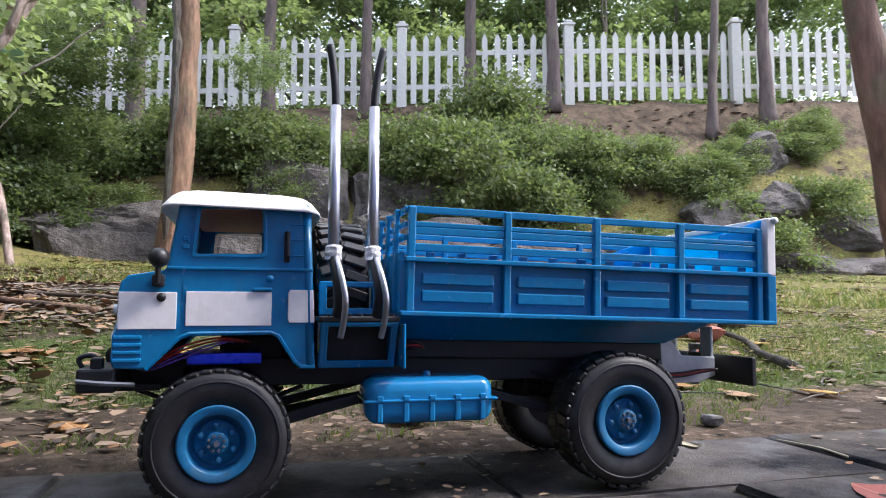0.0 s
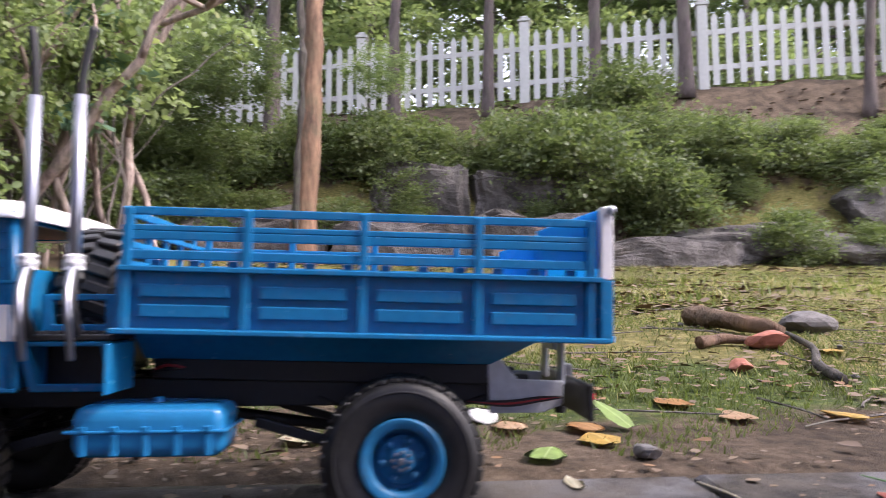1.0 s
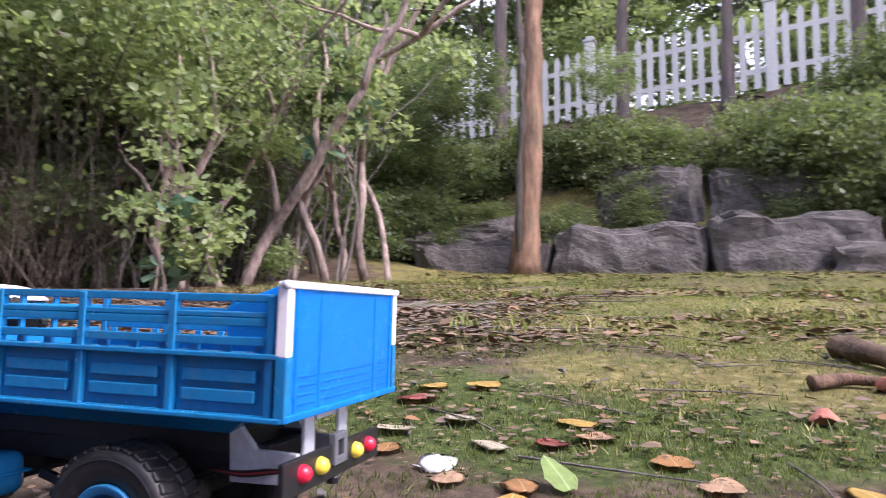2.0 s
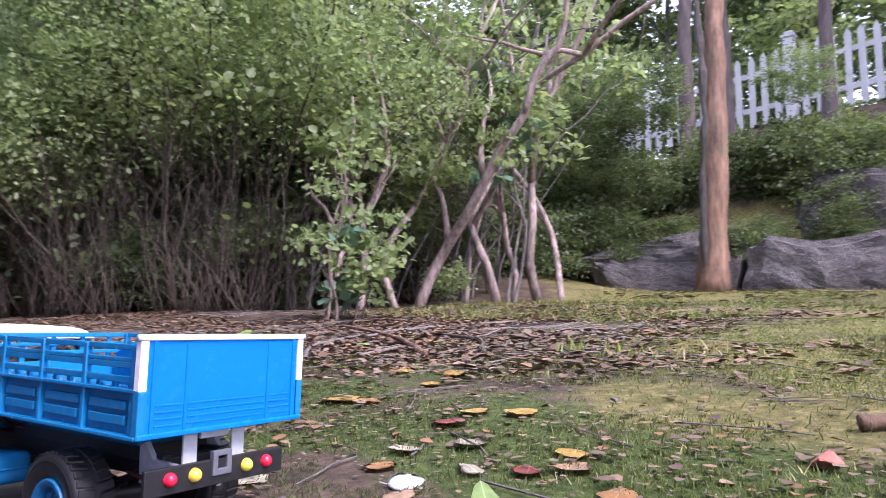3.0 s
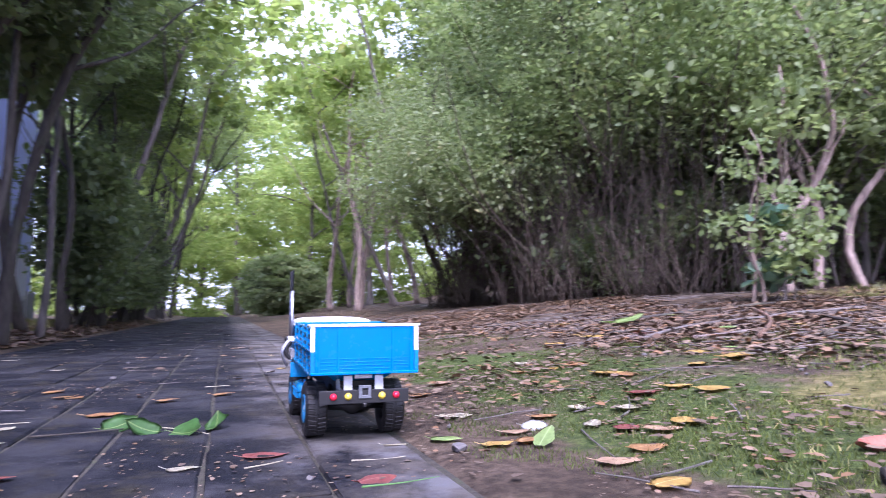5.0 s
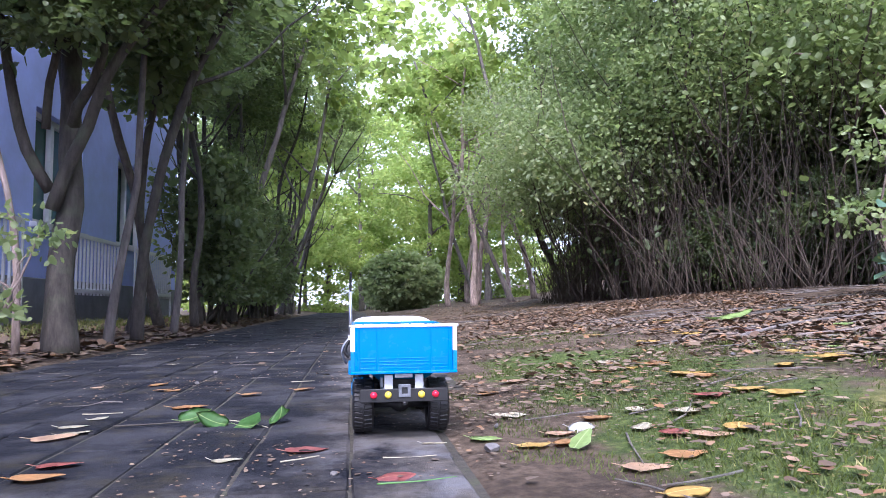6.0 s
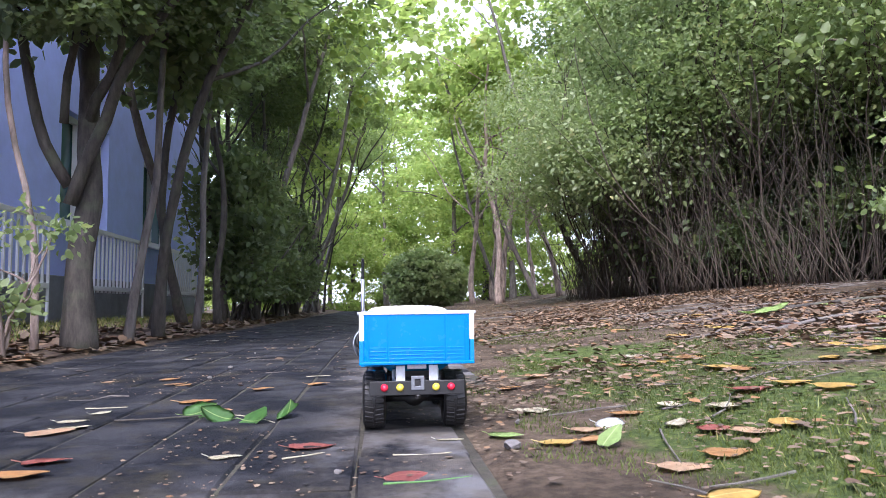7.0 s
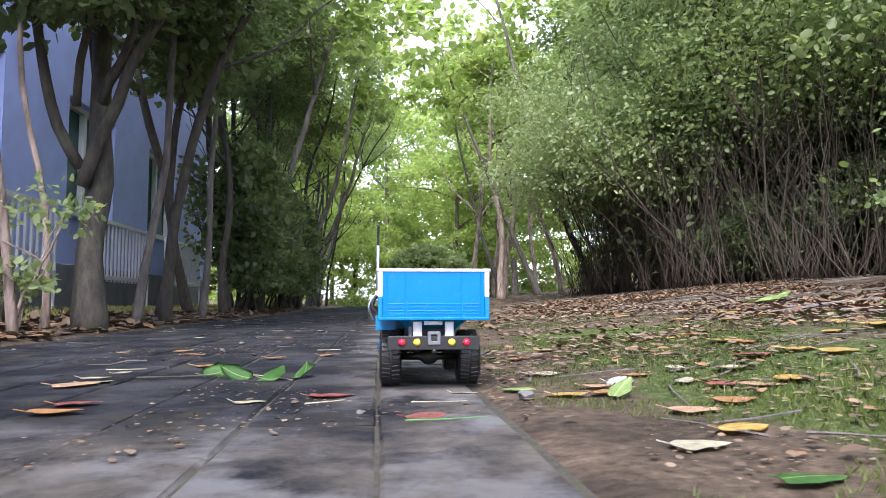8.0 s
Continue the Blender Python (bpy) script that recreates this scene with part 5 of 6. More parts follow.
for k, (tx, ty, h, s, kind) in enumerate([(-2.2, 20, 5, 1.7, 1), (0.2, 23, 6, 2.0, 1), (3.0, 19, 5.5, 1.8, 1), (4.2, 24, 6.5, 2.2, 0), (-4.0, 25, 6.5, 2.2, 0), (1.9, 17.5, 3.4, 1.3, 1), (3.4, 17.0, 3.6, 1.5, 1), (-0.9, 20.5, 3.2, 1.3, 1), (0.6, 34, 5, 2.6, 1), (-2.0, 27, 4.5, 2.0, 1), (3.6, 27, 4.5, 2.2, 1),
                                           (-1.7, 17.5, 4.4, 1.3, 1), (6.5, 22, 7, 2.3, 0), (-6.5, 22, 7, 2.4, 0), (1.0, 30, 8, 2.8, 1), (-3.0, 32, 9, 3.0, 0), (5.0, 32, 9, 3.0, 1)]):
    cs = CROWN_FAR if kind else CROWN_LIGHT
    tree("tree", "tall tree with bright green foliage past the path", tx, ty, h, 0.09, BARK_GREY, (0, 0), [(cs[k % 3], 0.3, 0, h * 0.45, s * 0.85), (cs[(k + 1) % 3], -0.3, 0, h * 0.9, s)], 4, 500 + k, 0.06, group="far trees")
ROOF = plain("grey_roof", (0.16, 0.17, 0.19), 0.6, scale=6, var=0.3)
PLASTER = plain("pale_plaster", (0.55, 0.55, 0.56), 0.8, scale=5, var=0.12)
house = empty("house", "low pale house with a grey hipped roof", "house", m=Matrix.Translation((1.5, 29.0, 0.2)))
finish("wall", one_box(-1.5, 1.5, -1.2, 1.2, 0, 1.6, 0.02), PLASTER, house)
hr = bmesh.new()
rv = [hr.verts.new(p) for p in [(-1.95, -1.6, 1.55), (1.95, -1.6, 1.55), (1.95, 1.6, 1.55), (-1.95, 1.6, 1.55), (-0.4, 0, 2.25), (0.4, 0, 2.25)]]
for f in ((0, 1, 5, 4), (1, 2, 5), (2, 3, 4, 5), (3, 0, 4), (3, 2, 1, 0)):
    hr.faces.new([rv[i] for i in f])
finish("roof", hr, ROOF, house, "grey hipped roof")
r_f = np.random.default_rng(71)
for k in range(17):
    sx, sy, s_ = -7.5 + k * 1.0 + r_f.uniform(-0.3, 0.3), r_f.uniform(18.5, 23), r_f.uniform(0.8, 1.4)
    if -0.8 < sx < 2.4:
        s_ *= 0.6
        sy += 8
    sh = empty("shrub", "light green shrub at the far end of the path", "shrub", "far shrubs", Matrix.Translation((sx, sy, gz(sx, sy))))
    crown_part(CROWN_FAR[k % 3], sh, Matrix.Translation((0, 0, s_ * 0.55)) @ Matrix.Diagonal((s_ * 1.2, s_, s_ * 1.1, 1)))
    finish("stem", tube(bmesh.new(), wander(r_f, (0, 0, -0.05), (0, 0, 1), s_, 4, 0.2), taper(5, 0.03, 0.01), 6), BARK_DARK, sh)

# ---- building beyond the trees ----
WALL_BLUE = plain("lavender_plaster", (0.44, 0.51, 0.90), 0.85, scale=4, var=0.1, bump=0.2, dist=0.004, dirt=(0.36, 0.42, 0.76))
WALL_GREY = plain("grey_plinth", (0.20, 0.21, 0.23), 0.85, scale=6, var=0.2)
FRAME_WHITE = plain("white_frame", (0.74, 0.75, 0.78), 0.5, scale=30, var=0.05)
GLASS = plain("window_glass", (0.05, 0.13, 0.13), 0.08, scale=2, var=0.2, bump=0)
hall = empty("building", "lavender-blue plastered building with white railings behind trees", "building", m=Matrix.Translation((-2.9, 0, 0)))
WINS = [(1.2, 2.3), (3.4, 4.5), (5.6, 6.7), (7.8, 8.9)]
holes = [[(a, z0), (b, z0), (b, z1), (a, z1)] for a, b in WINS for z0, z1 in ((0.95, 2.0), (3.0, 4.1))]
finish("wall", plate([(-4, 0.45), (10.6, 0.45), (10.6, 5.2), (-4, 5.2)], holes, "x", 0, -0.2), WALL_BLUE, hall)
finish("plinth", one_box(-0.25, 0.05, -4, 10.65, -0.1, 0.45, 0.01), WALL_GREY, hall, "grey plinth")
finish("roof", one_box(-3.0, 0.3, -4.2, 10.9, 5.2, 5.4, 0.03), FRAME_WHITE, hall)
finish("end_wall", one_box(-3.0, -0.2, 10.4, 10.6, 0, 5.2), WALL_BLUE, hall)
for a, b in WINS:
    for z0, z1 in ((0.95, 2.0), (3.0, 4.1)):
        win = finish("window", one_box(-0.16, -0.14, a, b, z0, z1), GLASS, hall, "dark greenish window")
        finish("frame", plate([(a, z0), (b, z0), (b, z1), (a, z1)], [[(a + 0.05, z0 + 0.05), ((a + b) / 2 - 0.03, z0 + 0.05), ((a + b) / 2 - 0.03, z1 - 0.05), (a + 0.05, z1 - 0.05)],
               [((a + b) / 2 + 0.03, z0 + 0.05), (b - 0.05, z0 + 0.05), (b - 0.05, z1 - 0.05), ((a + b) / 2 + 0.03, z1 - 0.05)]], "x", -0.13, -0.08), FRAME_WHITE, win)
        finish("sill", one_box(-0.1, 0.06, a - 0.05, b + 0.05, z0 - 0.05, z0), FRAME_WHITE, win)
for k in range(4):
    ya, yb = 1.0 + 2.2 * k, 2.6 + 2.2 * k
    rail = empty("railing", "white metal railing in front of the building", "railing", "white railings", Matrix.Translation((-2.62, ya, 0)))
    for z in (0.34, 0.86):
        finish("rail", one_box(-0.015, 0.015, 0, yb - ya, z - 0.02, z + 0.02, 0.004), FRAME_WHITE, rail)
    n = int((yb - ya) / 0.09)
    for i in range(n + 1):
        finish("bar", one_box(-0.009, 0.009, i * (yb - ya) / n - 0.009, i * (yb - ya) / n + 0.009, 0.02 if i in (0, n) else 0.30, 0.86), FRAME_WHITE, rail)

# ---- rocks along the foot of the bank ----
ROCK = plain("weathered_rock", (0.105, 0.094, 0.090), 0.92, scale=5, var=0.6, bump=1.0, dist=0.06, dirt=(0.035, 0.045, 0.022))


def rock(x, y, sx, sy, sz, seed, sink=0.25, label="grey weathered boulder at the foot of the bank"):
    r = np.random.default_rng(seed)
    bm = bmesh.new()
    bmesh.ops.create_icosphere(bm, subdivisions=4, radius=1)
    o = Vector(r.uniform(-50, 50, 3))
    cuts = [(Vector(unit(r.normal(size=(1, 3)))[0]), r.uniform(0.5, 0.8)) for _ in range(13)]
    for v in bm.verts:
        p = v.co.copy()
        for nrm, d in cuts:
            k = p.dot(nrm) - d
            if k > 0:
                p -= nrm * k * 0.97
        p += p.normalized() * (noise.noise(p * 1.6 + o) * 0.16 + noise.noise(p * 4 + o) * 0.09 + noise.noise(p * 11 + o) * 0.04)
        v.co = Vector((p.x * sx, p.y * sy, p.z * sz))
    m = Matrix.Translation((x, y, gz(x, y) + sz * (1 - sink) - sz * 0.25)) @ Matrix.Rotation(r.uniform(-0.3, 0.3), 4, "Z")
    return tagged(finish("boulder", bm, ROCK, None, "", False, m), label, "rock", "boulders")


r_b = np.random.default_rng(21)
for k in range(16):
    by = -8.5 + k * 1.12 + r_b.uniform(-0.25, 0.25)
    if -3.9 < by < 0.9:
        continue
    rock(7.9 + r_b.uniform(-0.25, 0.3), by, 0.45, r_b.uniform(0.6, 1.1), r_b.uniform(0.32, 0.46), 600 + k, 0.4)
for k in range(8):
    by = -7.5 + k * 2.2 + r_b.uniform(-0.4, 0.4)
    if -2.9 < by < 0.6:
        continue
    rock(8.9 + r_b.uniform(-0.2, 0.3), by, 0.5, r_b.uniform(0.5, 0.9), r_b.uniform(0.35, 0.5), 630 + k, 0.5)


def ledge_stone(x, y0, y1, deep, z0, z1, seed, label):
    """A long rough-hewn block with worn, uneven faces."""
    r = np.random.default_rng(seed)
    bm = bmesh.new()
    bmesh.ops.create_cube(bm, size=1.0)
    bmesh.ops.subdivide_edges(bm, edges=bm.edges[:], cuts=9, use_grid_fill=True)
    o = Vector(r.uniform(-50, 50, 3))
    for v in bm.verts:
        p = Vector((v.co.x * deep, v.co.y * (y1 - y0), v.co.z * (z1 - z0)))
        edge = sum(1 for a in v.co if abs(a) > 0.45)
        p -= v.co.normalized() * (0.08 * max(0, edge - 1))
        p += Vector(noise.noise_vector(p * 1.7 + o)) * 0.14 + Vector(noise.noise_vector(p * 5.0 + o)) * 0.05
        v.co = p
    m = Matrix.Translation((x, (y0 + y1) / 2, (z0 + z1) / 2)) @ Matrix.Rotation(r.uniform(-0.06, 0.06), 4, "Z")
    return tagged(finish("ledge_stone", bm, ROCK, None, "", False, m), label, "rock", "boulders")


LOW = "long rough grey stone at the foot of the bank"
for x, y0, y1, deep, z0, z1, seed, words in ((7.60, -0.82, 0.75, 0.7, 0.35, 1.08, 681, LOW), (7.62, -2.45, -0.86, 0.7, 0.35, 1.16, 682, LOW), (7.25, -3.80, -1.95, 0.5, 0.30, 0.84, 683, LOW),
                                             (8.35, -0.84, 0.32, 0.6, 0.95, 1.84, 684, "grey weathered boulder among shrubs"), (8.38, -2.00, -0.90, 0.6, 0.95, 1.78, 685, "grey weathered boulder among shrubs"),
                                             (8.60, -2.80, -2.28, 0.5, 1.30, 2.22, 686, "upright pale grey boulder among shrubs"), (7.55, 0.85, 2.3, 0.6, 0.30, 0.95, 687, LOW)):
    ledge_stone(x, y0, y1, deep, z0, z1, seed, words)
for k in range(4):
    rock(7.45 + r_b.uniform(-0.1, 0.1), -8.4 + k * 1.45 + r_b.uniform(-0.2, 0.2), 0.30, r_b.uniform(0.7, 1.0), r_b.uniform(0.2, 0.28), 670 + k, 0.3, "long flat grey stone at the foot of the bank")

# ---- white picket fence on top of the bank ----
PICKET = plain("fence_paint", (0.47, 0.47, 0.445), 0.6, scale=14, var=0.08, bump=0.15, dist=0.002, dirt=(0.45, 0.46, 0.40))
fence = empty("picket_fence", "white painted picket fence along the top of the bank", "fence")
pv = [(-0.05, 0.02), (0.05, 0.02), (0.05, 1.17), (0.0, 1.27), (-0.05, 1.17)]
pk_me = bpy.data.meshes.new("picket")
t = plate(pv, [], "y", -0.012, 0.012)
t.to_mesh(pk_me)
t.free()
pk_me.materials.append(PICKET)
FY = np.arange(-12.0, 19.0, 0.205)
for k, fy in enumerate(FY):
    fx, fz = (float(v) for v in fence_line(fy))
    fx2, fz2 = (float(v) for v in fence_line(fy + 0.1))
    yaw = math.atan2(0.1, fx2 - fx)
    m = Matrix.Translation((fx, fy, fz + r_b.uniform(-0.012, 0.012))) @ Matrix.Rotation(yaw + math.pi, 4, "Z") @ Matrix.Rotation(r_b.uniform(-0.012, 0.012), 4, "Y")
    if k % 14 == 6:
        p = one_box(-0.085, 0.085, -0.085, 0.085, -0.1, 1.38, 0.01)
        box(p, -0.11, 0.11, -0.11, 0.11, 1.38, 1.43, 0.01)
        box(p, -0.07, 0.07, -0.07, 0.07, 1.43, 1.50, 0.03)
        finish("post", p, PICKET, fence, m=m)
    else:
        ob = new("picket", pk_me)
        ob.parent, ob.matrix_basis = fence, m
for ya, yb in ((-12, -6), (-6, 0), (0, 4), (4, 8), (8, 13), (13, 18.5)):
    (xa, za), (xb, zb) = fence_line(ya), fence_line(yb)
    for h in (0.32, 0.93):
        d = Vector((float(xb - xa), yb - ya, float(zb - za)))
        rl = one_box(-0.022, 0.022, 0, d.length, -0.045, 0.045, 0.004, 1, Vector((float(xa) + 0.035, ya, float(za) + h)) and Matrix.Translation((float(xa) + 0.035, ya, float(za) + h)) @ d.to_track_quat("Y", "Z").to_matrix().to_4x4())
        finish("rail", rl, PICKET, fence)

BARK_RED = bark("dark_red_bark", (0.035, 0.018, 0.014), (0.20, 0.11, 0.085), 9)
# ---- slim trunks before the fence, a brown tree, shrubs and trees behind ----
for k, (py_, px_, r0) in enumerate([(5.6, 11.6, 0.12), (2.05, 10.6, 0.13), (1.55, 11.2, 0.09), (0.12, 10.9, 0.11), (-1.45, 11.0, 0.10), (-3.2, 10.7, 0.11), (-4.65, 10.5, 0.12), (-6.9, 9.3, 0.08), (-8.1, 9.4, 0.12), (7.3, 11.8, 0.12), (9.3, 12.0, 0.12), (12, 12, 0.12)]):
    tree("pine_tree", "slim bare pine trunk before the fence", px_, py_, 7.0, r0, BARK_PINE, (0, 0), [(CROWN_MID[k % 3], 0, 0, 6.6, 1.6)], 1, 700 + k, 0.02, "tree", "pine trunks")
brown = tree("tree", "tree with cracked reddish brown bark on the grass", 7.3, 1.08, 5.5, 0.150, BARK_BROWN, (0, 0.0), [(CROWN_DARK[2], 0.2, 0.8, 2.3, 0.58), (CROWN_DARK[1], 0.4, 1.4, 2.0, 0.55), (CROWN_MID[2], 0, -0.2, 5.0, 1.0), (CROWN_DARK[0], 0.3, 2.0, 2.3, 0.65), (CROWN_MID[1], 0.9, -0.8, 2.5, 0.42)], 0, 720, 0.035)
for k, (tx, ty) in enumerate([(9.9, 3.7), (9.6, 5.0), (9.3, 6.4)]):
    tree("tree", "dark leafy tree on the bank before the fence", tx, ty, 4.0, 0.08, BARK_DARK, (0, 0), [(CROWN_DARK[k], 0, 0.1, 1.3, 0.75), (CROWN_DARK[(k + 1) % 3], 0.1, -0.2, 2.3, 0.9)], 3, 740 + k, 0.06, group="bank trees")
scar = bmesh.new()
sp = [(-0.160 + 0.008 * math.sin(z * 5), 0.02 + 0.03 * math.sin(z * 2.3), z) for z in [0.25 + 0.16 * i for i in range(22)]]
tube(scar, sp, [0.020 + 0.024 * abs(math.sin(i * 0.9)) for i in range(22)], 8)
for v in scar.verts:
    v.co += Vector(noise.noise_vector(v.co * 9)) * 0.025
finish("bark_crack", scar, BARK_DARK, brown, "dark cracked strip of bark", False)
dark_tree = tree("tree", "thick dark brown tree leaning over the grass", 3.9, -4.85, 4.2, 0.19, BARK_RED, (-0.05, 0.34), [(CROWN_MID[1], 0.2, 0.6, 4.2, 1.2)], 2, 730, 0.03)
for k in range(64):
    sy = -9 + k * 0.30 + r_b.uniform(-0.3, 0.3)
    sx = r_b.uniform(8.1, 9.3)
    s = r_b.uniform(0.25, 0.6)
    sh = empty("shrub", "low leafy green shrub on the bank", "shrub", "bank shrubs", Matrix.Translation((sx, sy, gz(sx, sy) - 0.05)))
    crown_part(SHRUB_CROWN[k % 4], sh, Matrix.Translation((0, 0, s * 0.5)) @ Matrix.Rotation(k * 1.3, 4, "Z") @ Matrix.Diagonal((s, s, s, 1)))
    finish("stem", tube(bmesh.new(), wander(r_b, (0, 0, -0.05), (0, 0, 1), s, 4, 0.2), taper(5, 0.02, 0.008), 6), BARK_DARK, sh)
for sx, sy, s in ((8.2, -2.3, 0.8), (8.1, -3.2, 0.6), (8.5, -1.6, 0.7), (8.4, -4.2, 0.6), (8.8, 3.2, 0.9), (8.0, 4.2, 1.0), (7.6, 5.2, 0.9), (9.6, -3.2, 0.8), (7.9, 2.6, 0.55), (7.6, -6.5, 0.6), (8.0, -3.3, 0.62), (8.02, -0.1, 0.30), (8.0, -1.75, 0.34), (7.95, 0.75, 0.4), (7.45, -4.5, 0.48), (7.4, -5.5, 0.4), (8.6, 0.3, 0.6), (8.8, 1.2, 0.6)):
    sh = empty("shrub", "large leafy shrub growing over the rocks", "shrub", "bank shrubs", Matrix.Translation((sx, sy, gz(sx, sy) - 0.05)))
    crown_part(SHRUB_CROWN[int(sx * 10) % 4], sh, Matrix.Translation((0, 0, s * 0.6)) @ Matrix.Diagonal((s, s, s * 1.1, 1)))
    finish("stem", tube(bmesh.new(), wander(r_b, (0, 0, -0.05), (0, 0, 1), s, 4, 0.2), taper(5, 0.025, 0.008), 6), BARK_DARK, sh)
for k, (sx, sy, s) in enumerate(((7.7, 2.55, 0.6), (7.3, 3.3, 0.75), (8.5, 2.1, 0.6), (6.9, 4.1, 0.8), (8.9, 2.9, 0.8))):
    sh = empty("shrub", "dark green shrub in the shade of the bank", "shrub", "bank shrubs", Matrix.Translation((sx, sy, gz(sx, sy) - 0.05)))
    crown_part(CROWN_DARK[k % 3], sh, Matrix.Translation((0, 0, s * 0.6)) @ Matrix.Rotation(k * 1.1, 4, "Z") @ Matrix.Diagonal((s, s, s, 1)))
    finish("stem", tube(bmesh.new(), wander(r_b, (0, 0, -0.05), (0, 0, 1), s, 4, 0.2), taper(5, 0.025, 0.008), 6), BARK_DARK, sh)
for k in range(26):
    ty = -17 + k * 1.6 + r_b.uniform(-0.6, 0.6)
    tx = r_b.uniform(15.5, 20)
    tree("tree", "bright green leafy tree behind the fence", tx, ty, 6.0, 0.12, BARK_GREY, (0, 0), [(CROWN_LIGHT[k % 3], -0.5, 0.6, 1.1, 1.5), (CROWN_LIGHT[k % 3], 0, 0, 2.6, 2.0), (CROWN_MID[(k + 1) % 3], 0.5, 0.4, 4.8, 2.1), (CROWN_MID[k % 3], 0, -0.5, 6.6, 2.0)], 3, 750 + k, 0.04, group="trees behind the fence")

# ---- grass, fallen leaves and twigs ----
def blade_mesh(name, rng, x, y, height, width, material):
    n = len(x)
    base = np.stack([x, y, ground_z(x, y) - 0.003], -1)
    a = rng.uniform(0, 6.283, n)
    side = np.stack([np.cos(a), np.sin(a), np.zeros(n)], -1) * (width * rng.uniform(0.6, 1.3, n))[:, None]
    h = height * rng.uniform(0.4, 1.3, n)
    lean = rng.normal(size=(n, 3)) * 0.5 * h[:, None]
    lean[:, 2] = h
    mid = base + lean * 0.5 + np.array([0, 0, 0.10]) * h[:, None]
    tip = base + lean
    v = np.stack([base - side, base + side, mid + side * 0.7, mid - side * 0.7, tip + side * 0.08, tip - side * 0.08], 1).reshape(-1, 3)
    i = np.arange(n)[:, None] * 6
    me = array_mesh(name, v, np.concatenate([i + np.array([[0, 1, 2, 3]]), i + np.array([[3, 2, 4, 5]])]))
    me.materials.append(material)
    return me


def patchy(rng, n, x0, x1, y0, y1, scale, keep, power=1.0):
    """Places that gather in patches."""
    x, y = x0 + (x1 - x0) * rng.uniform(0, 1, n) ** power, rng.uniform(y0, y1, n)
    wave = np.array([noise.noise((0.0, b * 1.1, 8.3)) + 0.5 * noise.noise((a * 2, b * 3.7, 1.3)) for a, b in zip(x, y)])
    x = x + 0.35 * wave * smooth01(0.6, 1.0, x)
    w = np.array([noise.noise((a * scale, b * scale, 3.7)) for a, b in zip(x, y)])
    ok = w > keep
    return x[ok], y[ok]


r_g = np.random.default_rng(31)
for n, x0, x1, y0, y1, h, w, mat_, sc, keep in ((60000, 0.26, 1.15, -1.3, 2.0, 0.009, 0.0010, MOSS_BLADE, 4, -0.1), (2200, 0.35, 1.1, -1.6, 1.2, 0.015, 0.0011, MOSS_BLADE, 5, 0.12), (16000, 0.3, 1.6, -1.7, -0.1, 0.010, 0.0010, GRASS_BLADE, 4, -0.05), (16000, 0.3, 1.4, -1.5, 0.7, 0.008, 0.0010, MOSS_BLADE, 4, -0.9), (500, 0.3, 1.6, -1.7, -0.1, 0.020, 0.0013, GRASS_BLADE, 4, 0.0), (9000, 2.6, 8.0, 0.0, 2.3, 0.034, 0.0030, GRASS_BLADE, 1.6, -0.2), (5000, 2.6, 8.0, 0.0, 2.2, 0.034, 0.0026, DRY_BLADE, 1.4, -0.1), (7000, -2.6, -1.35, 1.0, 9.5, 0.045, 0.003, GRASS_BLADE, 1.5, -0.1), (5000, -2.6, -1.35, 1.0, 9.5, 0.045, 0.003, DRY_BLADE, 1.5, -0.05), (4200, 0.35, 1.6, -1.7, -0.35, 0.009, 0.0010, DRY_BLADE, 4, -0.1), (34000, 0.8, 2.6, -1.1, 0.7, 0.011, 0.0012, GRASS_BLADE, 3, -0.8), (5000, 0.8, 2.4, -1.1, 0.6, 0.013, 0.0012, DRY_BLADE, 3, -0.2), (16000, 0.10, 0.36, -0.9, 0.7, 0.008, 0.0009, MOSS_BLADE, 9, 0.05),
                                               (26000, 1.2, 8.0, -7, 0.2, 0.034, 0.0030, GRASS_BLADE, 1.6, -0.08), (18000, 1.2, 8.0, -7, 0.1, 0.034, 0.0026, DRY_BLADE, 1.4, -0.06), (1500, 0.3, 1.2, -1.6, 0.4, 0.012, 0.0010, DRY_BLADE, 4, -0.05)):
    x, y = patchy(r_g, n, x0, x1, y0, y1, sc, keep, 1.4 if x1 > 5 else 1.0)
    tagged(new("grass", blade_mesh("grass", r_g, x, y, h, w, mat_)), "patchy short grass on the bank", "grass", kind="stuff")

LITTER = litter_material("fallen_leaves", [(0.095, 0.058, 0.034), (0.175, 0.118, 0.070), (0.235, 0.170, 0.110), (0.125, 0.080, 0.050), (0.31, 0.225, 0.150), (0.28, 0.140, 0.050), (0.075, 0.047, 0.032)])


def litter(n, x0, x1, y0, y1, size, seed, keep=-0.3, sc=1.5, flat=0.96, curl=0.10):
    r = np.random.default_rng(seed)
    x, y = patchy(r, n, x0, x1, y0, y1, sc, keep)
    p = np.stack([x, y, ground_z(x, y) + 0.004 + r.uniform(0, 0.006, len(x))], -1)
    me = leaf_mesh("leaf_litter", r, p, size, None, flat=flat, slim=0.38, fold=0.08 + curl * 0.8, curl=curl)
    me.materials.append(LITTER)
    tagged(new("leaf_litter", me), "brown fallen leaves scattered over the ground", "leaf litter", kind="stuff")


